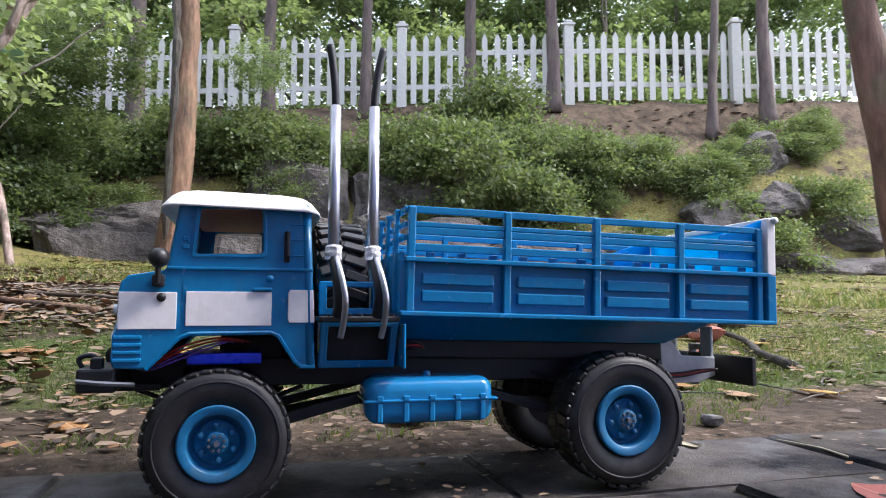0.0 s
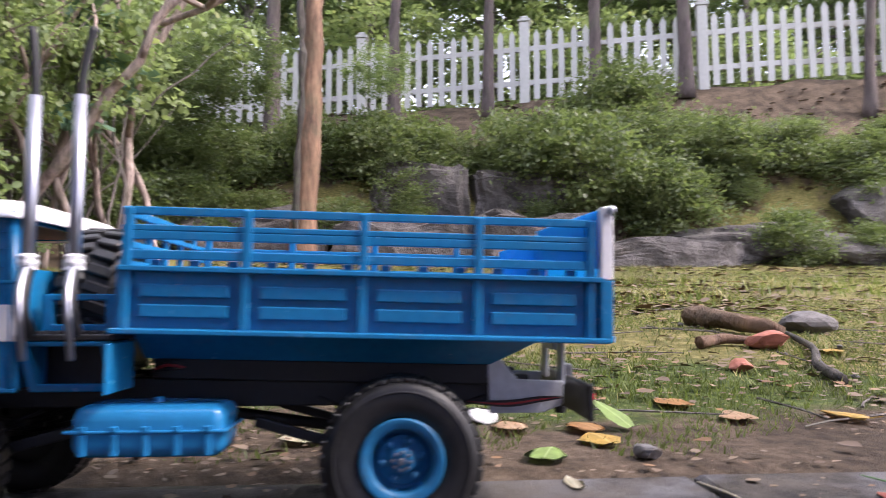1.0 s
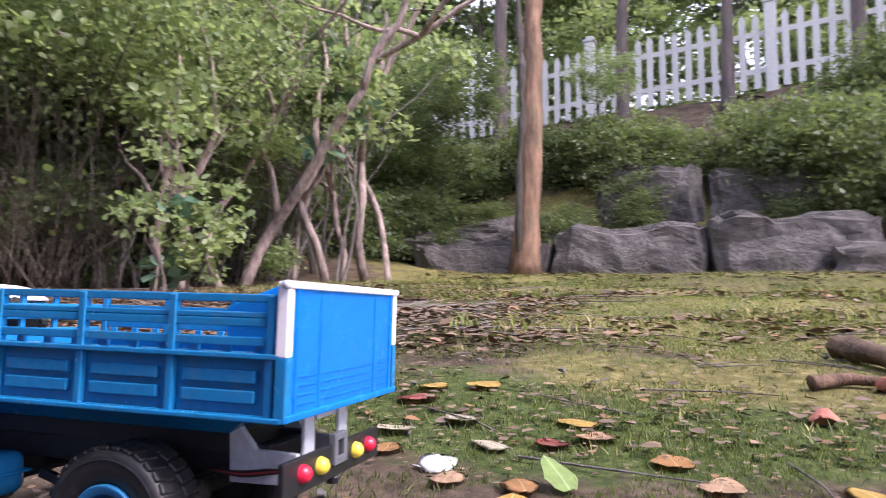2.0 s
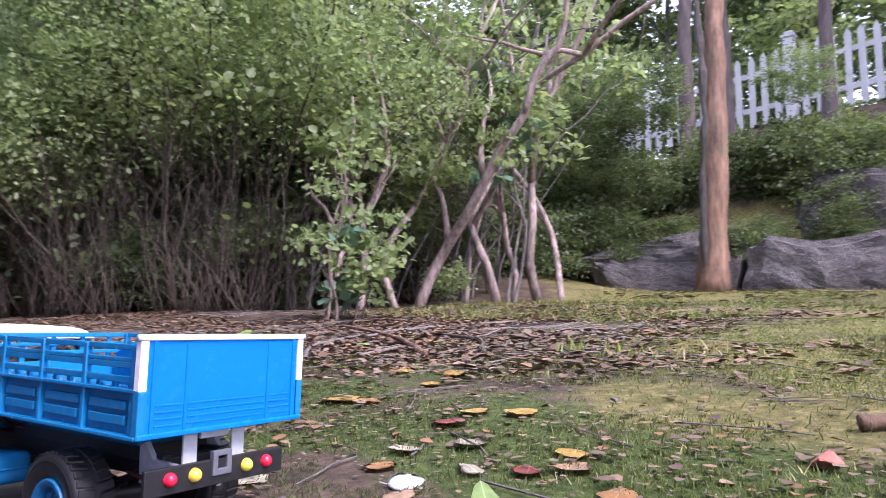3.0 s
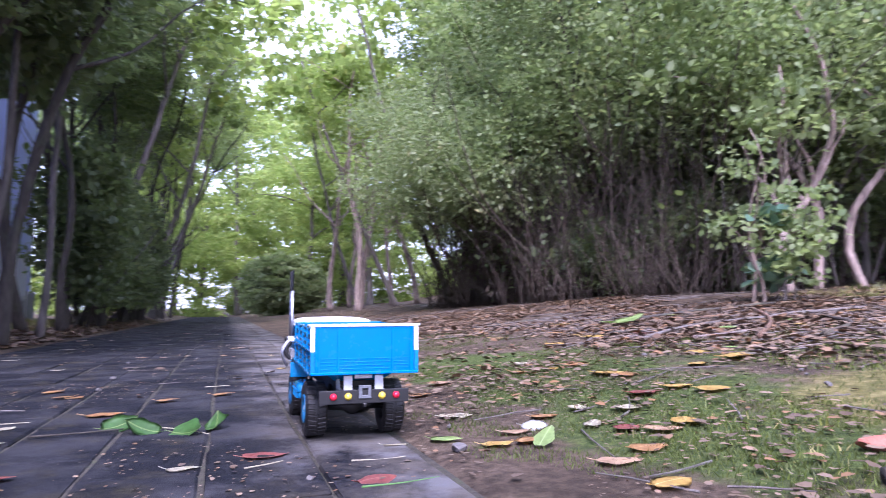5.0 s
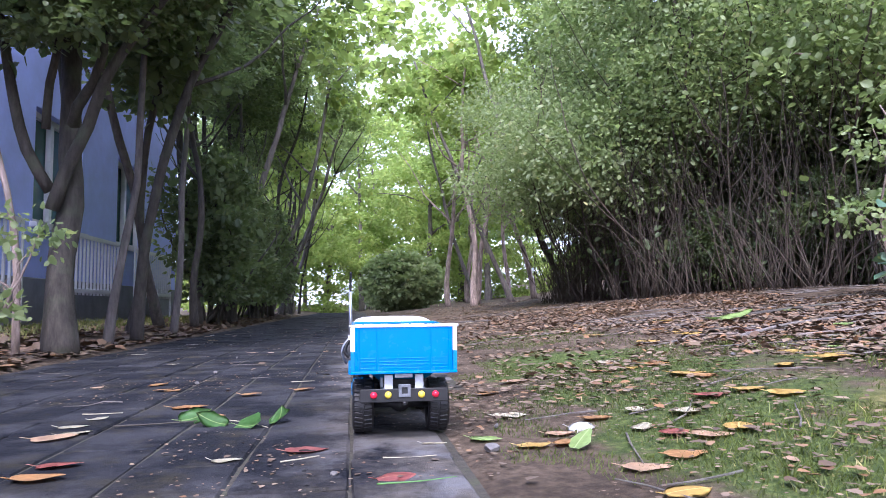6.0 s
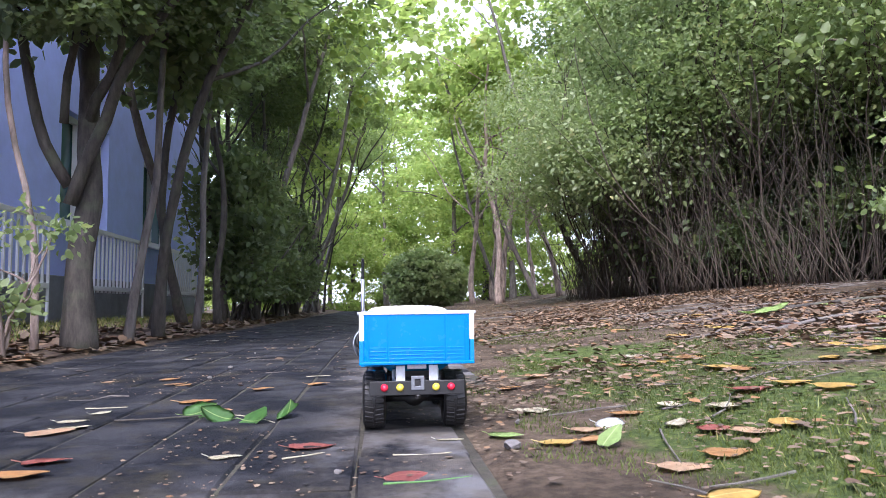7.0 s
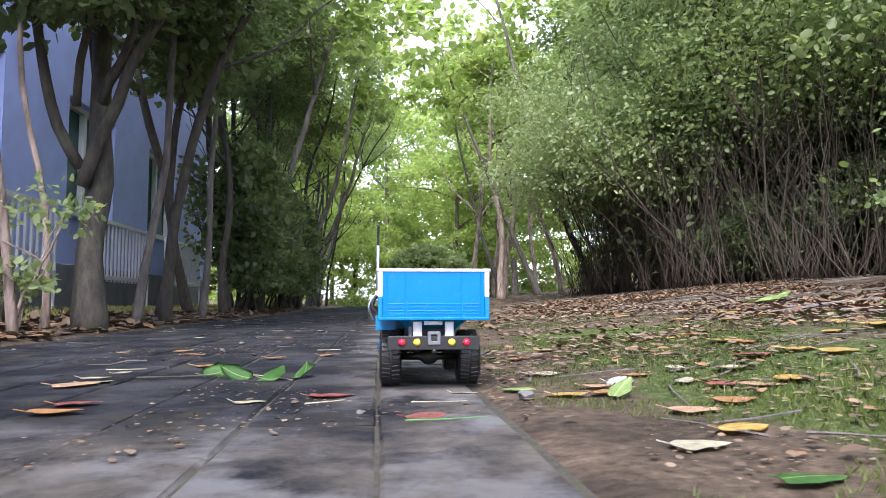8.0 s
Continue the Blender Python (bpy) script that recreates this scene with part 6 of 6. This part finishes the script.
litter(4600, 0.25, 2.4, 0.0, 5.0, 0.018, 41, -0.15)
litter(14000, 0.95, 2.9, -0.2, 4.2, 0.017, 48, -0.4)
litter(2600, 0.8, 2.6, -1.2, 0.4, 0.018, 56, -0.3)
litter(2200, 0.9, 3.4, -0.9, 1.2, 0.030, 54, -0.3, 1.5, 0.9, 0.25)
litter(900, 6.2, 7.7, -5.0, 2.0, 0.08, 49, -0.3)
litter(9000, 0.9, 4.2, 0.5, 4.5, 0.020, 47, -0.3)
litter(14000, 0.75, 3.2, 0.35, 4.2, 0.016, 58, -0.35, 1.5, 0.86, 0.3)
litter(900, 0.75, 3.2, 0.35, 4.2, 0.032, 66, -0.35, 1.5, 0.86, 0.3)
litter(1500, 0.30, 1.1, 0.4, 3.5, 0.019, 59, -0.3, 1.5, 0.86, 0.3)
litter(2200, -1.9, -1.03, 0.3, 7.0, 0.042, 60, -0.5, 1.5, 0.84, 0.3)
litter(2300, 0.12, 1.5, -1.6, 0.6, 0.015, 42, 0.0, 3)
litter(420, 0.09, 0.55, -0.5, 0.6, 0.014, 55, -0.2, 3)
litter(9000, 0.8, 4.4, 0.2, 12.0, 0.026, 43, -0.1)
litter(5200, -1.9, -1.03, 0.4, 12.0, 0.045, 44, -0.5)
litter(2600, -1.6, -1.02, 0.6, 4.0, 0.035, 50, -0.5)
litter(6000, 1.4, 7.6, -6, 1.8, 0.05, 45, -0.1)
litter(3500, 8.0, 12.5, -9, 9, 0.10, 46, -0.1)


BARK_PALE = bark("bleached_twig_bark", (0.085, 0.068, 0.060), (0.30, 0.24, 0.21), 40)


def twigs(n, x0, x1, y0, y1, seed, r0, l0, material=BARK_GREY):
    r = np.random.default_rng(seed)
    bm = bmesh.new()
    for _ in range(n):
        x, y, a = r.uniform(x0, x1), r.uniform(y0, y1), r.uniform(0, 6.28)
        L = l0 * r.uniform(0.4, 1.6)
        pts = [(x + math.cos(a) * L * t + r.normal() * 0.03 * L, y + math.sin(a) * L * t + r.normal() * 0.03 * L) for t in (0, 0.33, 0.66, 1)]
        tube(bm, [(px, py, gz(px, py) + r0 + 0.003 + (0.012 if x > -0.98 and px < 0.165 else 0)) for px, py in pts], taper(4, r0, r0 * 0.5), 5)
    tagged(finish("twigs", bm, material), "dry twigs lying on the ground", "twigs", kind="stuff")


twigs(260, 0.8, 3.7, 0.0, 5.0, 51, 0.0032, 0.35)
twigs(260, 0.9, 2.8, 0.1, 2.2, 57, 0.0022, 0.26, BARK_PALE)
twigs(260, 0.85, 2.8, 0.3, 3.0, 67, 0.0018, 0.20, BARK_BRUSH)
twigs(60, 0.2, 1.2, -1.4, 0.3, 52, 0.0014, 0.12)
twigs(45, -0.95, 0.15, 0.2, 6.0, 53, 0.0010, 0.07)


def crumbs(name, n, x0, x1, y0, y1, size, seed, label, on_path=False, keep=-0.25):
    """Small broken bits of leaf and bark."""
    r = np.random.default_rng(seed)
    x, y = patchy(r, n, x0, x1, y0, y1, 4.0, keep)
    z = np.full(len(x), 0.0015) if on_path else ground_z(x, y) + 0.003
    p = np.stack([x, y, z + r.uniform(0, 0.002, len(x))], -1)
    me = leaf_mesh(name, r, p, size, None, flat=0.95, slim=0.42, fold=0.1, curl=0.12, vary=0.8)
    me.materials.append(LITTER)
    tagged(new(name, me), label, "litter", kind="stuff")


crumbs("leaf_crumbs", 19000, 0.06, 1.5, -1.5, 1.6, 0.0048, 61, "small brown leaf and bark crumbs on the soil")
crumbs("leaf_crumbs", 9000, 0.8, 4.5, -1.5, 4.0, 0.014, 62, "small brown leaf and bark crumbs on the soil")
crumbs("path_crumbs", 1500, -0.95, 0.05, -0.8, 4.5, 0.006, 63, "small leaf crumbs scattered over the pavers", True, 0.0)
crumbs("path_crumbs", 2600, -0.6, 0.10, -0.75, 0.9, 0.0038, 65, "small leaf crumbs scattered over the pavers", True, 0.05)
crumbs("path_crumbs", 130, -0.95, 0.05, -0.8, 6.5, 0.014, 64, "small leaf crumbs scattered over the pavers", True, 0.0)


# ---- single fallen leaves, sticks and stones ----
def one_leaf(size, slim, curl, seed, lift=0.0):
    """A single fallen leaf, pointed, with a midrib fold, a curled blade and a stalk."""
    r = np.random.default_rng(seed)
    bm = bmesh.new()
    n = 9
    rows = []
    tw = r.uniform(-0.1, 0.1)
    side = 1 if curl > 0.9 or seed % 4 == 0 else -1
    curl = curl * 0.3
    for i in range(n):
        t = i / (n - 1)
        w = slim * size * math.sin(math.pi * (0.06 + 0.94 * t) ** 0.8) ** 0.8 * (1 if t < 1 else 0.02) * (1.1 + 0.5 * noise.noise((t * 3.0, seed * 1.3, 0.5))) + 0.0004
        x = (t - 0.5) * size
        z = side * curl * size * (2 * t - 1) ** 2 * 0.22 + lift * size * t
        row = []
        for k in (-1, -0.5, 0, 0.5, 1):
            wob = noise.noise((x * 60 + seed, k * 2.0, seed * 0.7)) * 0.035 * size * abs(k)
            row.append(bm.verts.new((x, k * w * (1 + 0.25 * noise.noise((t * 5, k * 3.0, seed * 0.9))), z + side * abs(k) ** 1.5 * w * (0.30 * curl + 0.06) + wob + tw * k * w * t)))
        rows.append(row)
    for a, b in zip(rows, rows[1:]):
        for k in range(4):
            bm.faces.new((a[k], b[k], b[k + 1], a[k + 1]))
    tube(bm, [(-0.5 * size, 0, rows[0][2].co.z), (-0.72 * size, r.uniform(-0.05, 0.05) * size, rows[0][2].co.z + 0.003)], [size * 0.012, size * 0.008], 5)
    low = min(v.co.z for v in bm.verts)
    for v in bm.verts:
        v.co.z -= low
    bmesh.ops.solidify(bm, geom=bm.faces[:], thickness=0.0003)
    return bm


def leaf_paint(name, c, vein):
    m, nt, b = node_material(name)
    v = coords(nt)
    sep = nt.nodes.new("ShaderNodeSeparateXYZ")
    nt.links.new(v, sep.inputs[0])
    rib = nt.nodes.new("ShaderNodeMath")
    rib.operation = "ABSOLUTE"
    nt.links.new(sep.outputs["Y"], rib.inputs[0])
    near = nt.nodes.new("ShaderNodeMapRange")
    near.inputs["From Min"].default_value, near.inputs["From Max"].default_value = 0.0010, 0.0003
    nt.links.new(rib.outputs[0], near.inputs["Value"])
    info = nt.nodes.new("ShaderNodeObjectInfo")
    col = ramp_node(nt, noise_node(nt, 90, 6, 0.6, v), [(0.3, shade(c, 0.7)), (0.7, shade(c, 1.2))])
    spot = ramp_node(nt, noise_node(nt, 160, 4, 0.6, v), [(0.62, (0, 0, 0)), (0.72, (0.6, 0.6, 0.6))])
    col = mix_node(nt, spot, col, shade(c, 0.35))
    col = mix_node(nt, near.outputs[0], col, vein)
    nt.links.new(col, b.inputs["Base Color"])
    b.inputs["Roughness"].default_value = 0.5
    return m


L_ORANGE = leaf_paint("orange_leaf", (0.46, 0.25, 0.10), (0.58, 0.38, 0.18))
L_YELLOW = leaf_paint("yellow_leaf", (0.55, 0.37, 0.10), (0.75, 0.6, 0.25))
L_TAN = leaf_paint("tan_leaf", (0.52, 0.35, 0.22), (0.6, 0.45, 0.3))
L_PALE = leaf_paint("pale_leaf", (0.52, 0.47, 0.34), (0.7, 0.68, 0.55))
L_RED = leaf_paint("red_leaf", (0.33, 0.10, 0.08), (0.45, 0.2, 0.14))
L_GREEN = leaf_paint("green_leaf", (0.065, 0.165, 0.035), (0.28, 0.38, 0.13))
L_LIME = leaf_paint("lime_leaf", (0.30, 0.42, 0.13), (0.45, 0.55, 0.25))
L_WHITE = leaf_paint("bleached_leaf", (0.68, 0.68, 0.66), (0.72, 0.72, 0.70))
WORDS = {"orange_leaf": "orange", "yellow_leaf": "yellow", "tan_leaf": "tan", "pale_leaf": "pale cream", "red_leaf": "dull red", "green_leaf": "dark green", "lime_leaf": "light green", "bleached_leaf": "bleached white"}


def ground_top(x, y):
    return 0.001 if -0.985 < x < 0.055 else gz(x, y) + 0.003


def drop_leaf(x, y, material, size, turn, curl=0.25, slim=0.30, lift=0.0, roll=0.0):
    i = int(abs(x * 977 + y * 613)) % 991
    bm = one_leaf(size, slim, curl, i, lift)
    where = "lying on the pavers" if x < 0.06 else "lying on the soil"
    ob = finish("fallen_leaf", bm, material, None, "", True, pose(x, y, ground_top(x, y), roll, 0, turn))
    return tagged(ob, "%s fallen leaf %s" % (WORDS[material.name], where), "leaf", "fallen leaves")


for a in ((-0.300, 0.150, L_GREEN, 0.046, 25, 1.9, 0.34, 0.35, 30), (-0.262, 0.100, L_GREEN, 0.044, 160, 2.0, 0.36, 0.45, -30), (-0.205, 0.065, L_GREEN, 0.050, -35, 1.8, 0.36, 0.25, 34), (-0.168, 0.110, L_GREEN, 0.042, 70, 2.0, 0.36, 0.5, -26),
          (-0.336, 0.283, L_ORANGE, 0.058, 15), (-0.282, 0.180, L_ORANGE, 0.050, -15), (0.186, 0.327, L_ORANGE, 0.046, 30, 0.8, 0.32), (0.169, 0.071, L_PALE, 0.052, 5),
          (0.225, -0.287, L_TAN, 0.050, -10), (0.564, 0.240, L_ORANGE, 0.055, 15, 0.4), (0.520, 0.024, L_YELLOW, 0.055, -5, 0.3), (-0.449, 0.027, L_TAN, 0.055, 25), (-0.375, -0.144, L_RED, 0.045, 15),
          (-0.199, -0.151, L_PALE, 0.034, 0), (0.303, -0.094, L_PALE, 0.050, 50, 0.6, 0.25), (0.508, 0.448, L_YELLOW, 0.042, 20), (0.441, 0.468, L_ORANGE, 0.042, -40), (0.197, -0.087, L_TAN, 0.042, 5),
          (0.707, 0.221, L_YELLOW, 0.050, 35, 0.6), (0.338, 0.011, L_PALE, 0.046, 60, 0.8), (-0.448, 0.185, L_PALE, 0.034, 60), (-0.457, 0.112, L_PALE, 0.040, 10), (-0.115, -0.117, L_RED, 0.050, 10, 0.6, 0.34),
          (-0.434, 0.058, L_PALE, 0.042, 40), (-0.02, -0.26, L_RED, 0.042, 20, 0.4, 0.34), (0.036, -0.098, L_PALE, 0.030, 0, 0.2, 0.14), (0.221, -0.380, L_YELLOW, 0.050, 15, 0.3, 0.3),
          (0.275, -0.007, L_ORANGE, 0.046, 10), (0.283, -0.253, L_ORANGE, 0.050, 10), (0.147, -0.146, L_YELLOW, 0.042, 5, 0.3, 0.3), (0.230, -0.070, L_WHITE, 0.036, -40, 0.3, 0.36, 0.08, 20), (0.100, -0.097, L_LIME, 0.040, -20),
          (0.189, -0.145, L_ORANGE, 0.040, 20, 0.7), (0.166, -0.423, L_PALE, 0.046, 0), (0.184, -0.526, L_GREEN, 0.042, 5), (-0.162, 0.502, L_ORANGE, 0.044, 20, 0.5, 0.3), (1.285, 1.363, L_LIME, 0.12, 10, 0.6, 0.34, 0.3),
          (1.300, 0.887, L_ORANGE, 0.10, 30, 0.5), (0.827, 0.246, L_YELLOW, 0.14, 25, 0.3, 0.13), (0.198, -0.170, L_LIME, 0.036, 40, 0.4, 0.3, 0.5), (0.58, -0.60, L_YELLOW, 0.060, -30, 0.3, 0.2),
          (0.578, 0.471, L_ORANGE, 0.075, 8, 0.3, 0.3), (0.554, 0.283, L_YELLOW, 0.070, -5, 0.2, 0.3), (1.249, 1.067, L_YELLOW, 0.090, 10, 0.3, 0.36), (0.809, 0.358, L_YELLOW, 0.055, 30, 0.8, 0.4),
          (1.274, 1.462, L_LIME, 0.11, 20, 1.2, 0.36), (0.524, 0.630, L_PALE, 0.070, 10, 0.2, 0.34), (0.348, -0.189, L_TAN, 0.050, 0, 0.5, 0.34), (0.392, -0.165, L_YELLOW, 0.045, 60, 0.6, 0.34), (0.320, -0.150, L_RED, 0.040, 20, 0.5, 0.36),
          (0.461, 0.027, L_RED, 0.060, 5, 0.5, 0.30), (0.384, -0.047, L_PALE, 0.050, 55, 1.0, 0.36), (0.538, -0.040, L_YELLOW, 0.055, -10, 0.4, 0.30), (-0.373, -0.203, L_ORANGE, 0.050, 8, 0.6, 0.30), (-0.258, 0.443, L_ORANGE, 0.040, 20, 0.5, 0.34)):
    drop_leaf(*a)
r_l = np.random.default_rng(91)
SETS = (L_ORANGE, L_TAN, L_TAN, L_PALE, L_YELLOW, L_RED, L_TAN, L_PALE)
for k in range(46):
    x, y = r_l.uniform(0.25, 2.4), r_l.uniform(0.2, 4.5)
    drop_leaf(x, y, SETS[k % 8], r_l.uniform(0.045, 0.075), r_l.uniform(0, 360), r_l.uniform(0.2, 0.7))
for k in range(16):
    x, y = r_l.uniform(0.75, 1.9), r_l.uniform(0.4, 2.2)
    drop_leaf(x, y, (L_YELLOW, L_ORANGE, L_YELLOW, L_LIME)[k % 4], r_l.uniform(0.07, 0.11), r_l.uniform(-30, 50), r_l.uniform(0.2, 0.6))
for k in range(26):
    x, y = r_l.uniform(-0.95, 0.04), r_l.uniform(0.5, 5.0)
    drop_leaf(x, y, SETS[k % 8], r_l.uniform(0.03, 0.05), r_l.uniform(0, 360), r_l.uniform(0.15, 0.5))
for k in range(30):
    x, y = r_l.uniform(0.3, 4.0), r_l.uniform(-4.0, 0.2)
    drop_leaf(x, y, SETS[k % 8], r_l.uniform(0.04, 0.07) * (1 + 0.3 * x), r_l.uniform(0, 360), r_l.uniform(0.2, 0.6))
for k in range(24):
    x, y = r_l.uniform(-1.7, -1.02), r_l.uniform(0.8, 5.0)
    drop_leaf(x, y, SETS[k % 8], r_l.uniform(0.05, 0.08), r_l.uniform(0, 360), r_l.uniform(0.2, 0.6))


def stick(pts, r0, material, label, name="stick"):
    pts = curve_pts([(x, y, ground_top(x, y) + r0 * 0.8) for x, y in pts], 5)
    bm = tube(bmesh.new(), pts, np.linspace(r0, r0 * 0.55, len(pts)).tolist(), 8)
    for v in bm.verts:
        v.co += Vector(noise.noise_vector(v.co * 40)) * r0 * 0.3
    return tagged(finish(name, bm, material, None, "", True), label, "stick", "sticks on the ground")


STRAW = plain("straw", (0.36, 0.32, 0.22), 0.6, scale=200, var=0.2)
stick([(0.36, -0.47), (0.45, -0.50), (0.58, -0.57), (0.80, -0.63)], 0.007, BARK_DARK, "dark curved fallen branch on the grass", "fallen_branch")
stick([(0.82, -0.50), (0.76, -0.52), (0.64, -0.56)], 0.020, BARK_BROWN, "short thick brown piece of branch on the grass", "fallen_branch")
stick([(0.60, -0.42), (0.62, -0.47), (0.60, -0.53)], 0.009, BARK_BROWN, "brown piece of branch on the grass", "fallen_branch")
stick([(-0.03, -0.170), (0.0, -0.175), (0.03, -0.168)], 0.0009, STRAW, "pale dry straw on the pavers")
stick([(-0.40, 0.100), (-0.352, 0.107), (-0.29, 0.125)], 0.0016, BARK_DARK, "thin dark twig on the pavers")
stick([(-0.20, 0.643), (-0.185, 0.647), (-0.15, 0.653)], 0.0011, STRAW, "pale dry straw on the pavers")
stick([(-0.14, -0.172), (-0.118, -0.16), (-0.10, -0.148)], 0.0009, STRAW, "pale dry straw on the pavers")
stick([(-0.04, -0.285), (0.0, -0.281), (0.038, -0.270)], 0.0011, L_GREEN, "thin green stalk on the pavers")
stick([(-0.29, 0.17), (-0.265, 0.14), (-0.215, 0.10), (-0.18, 0.05)], 0.0010, STRAW, "thin stalk of the broken leafy twig")
stick([(-0.49, 0.233), (-0.47, 0.23), (-0.43, 0.236)], 0.0010, STRAW, "pale dry straw on the pavers")
stick([(0.9, 0.7), (1.2, 0.95), (1.6, 1.1)], 0.006, BARK_GREY, "long grey stick on the leaf litter")
stick([(1.1, 0.5), (1.5, 0.9), (1.95, 1.5)], 0.009, BARK_BROWN, "long brown fallen branch on the leaf litter", "fallen_branch")
stick([(1.5, 1.0), (1.9, 1.1), (2.6, 1.0)], 0.008, BARK_GREY, "long grey stick on the leaf litter")
stick([(0.95, 1.05), (1.25, 1.02), (1.55, 1.12)], 0.005, BARK_DARK, "dark stick on the leaf litter")
stick([(1.00, 0.62), (1.28, 0.70), (1.62, 0.66), (1.9, 0.72)], 0.005, BARK_PALE, "bleached stick on the leaf litter")
stick([(1.20, 0.40), (1.45, 0.55), (1.62, 0.80)], 0.008, BARK_BRUSH, "brown fallen branch on the leaf litter", "fallen_branch")
stick([(1.35, 1.25), (1.62, 1.38), (1.95, 1.36)], 0.006, BARK_BROWN, "brown fallen branch on the leaf litter", "fallen_branch")
stick([(1.4, 1.5), (1.8, 1.7), (2.3, 1.75)], 0.010, BARK_DARK, "dark fallen branch below the shrubs", "fallen_branch")

BRICK_RED = plain("broken_brick", (0.34, 0.12, 0.08), 0.85, scale=60, var=0.35, bump=0.5, dist=0.003)
STONE = plain("grey_stone", (0.13, 0.12, 0.115), 0.85, scale=60, var=0.35, bump=0.6, dist=0.003)


def chip(x, y, sx, sy, sz, seed, material, label, name):
    r = np.random.default_rng(seed)
    bm = bmesh.new()
    bmesh.ops.create_icosphere(bm, subdivisions=3, radius=1)
    o = Vector(r.uniform(-50, 50, 3))
    cuts = [(Vector(unit(r.normal(size=(1, 3)))[0]), r.uniform(0.45, 0.8)) for _ in range(9)]
    for v in bm.verts:
        p = v.co.copy()
        for nrm, d in cuts:
            k = p.dot(nrm) - d
            if k > 0:
                p -= nrm * k
        p += p.normalized() * noise.noise(p * 4 + o) * 0.08
        v.co = Vector((p.x * sx, p.y * sy, p.z * sz))
    return tagged(finish(name, bm, material, None, "", False, pose(x, y, ground_top(x, y) + sz * 0.35, 0, 0, r.uniform(0, 360))), label, "stone", "stones on the ground")


chip(0.60, -0.52, 0.036, 0.028, 0.018, 1, BRICK_RED, "broken piece of red brick on the grass", "brick_piece")
chip(0.44, -0.40, 0.022, 0.016, 0.010, 2, BRICK_RED, "small chip of red brick on the soil", "brick_piece")
chip(0.094, -0.163, 0.010, 0.009, 0.007, 3, STONE, "small grey stone beside the path", "stone")
chip(0.78, -0.68, 0.055, 0.035, 0.026, 4, STONE, "dark rounded stone on the grass", "stone")
for k in range(26):
    x, y = (r_l.uniform(0.07, 0.9), r_l.uniform(-0.9, 1.5)) if k % 3 else (r_l.uniform(-0.9, 0.04), r_l.uniform(-0.3, 2.5))
    s = r_l.uniform(0.003, 0.008)
    chip(x, y, s, s * 0.8, s * 0.6, 10 + k, STONE, "small grey pebble on the ground", "pebble")
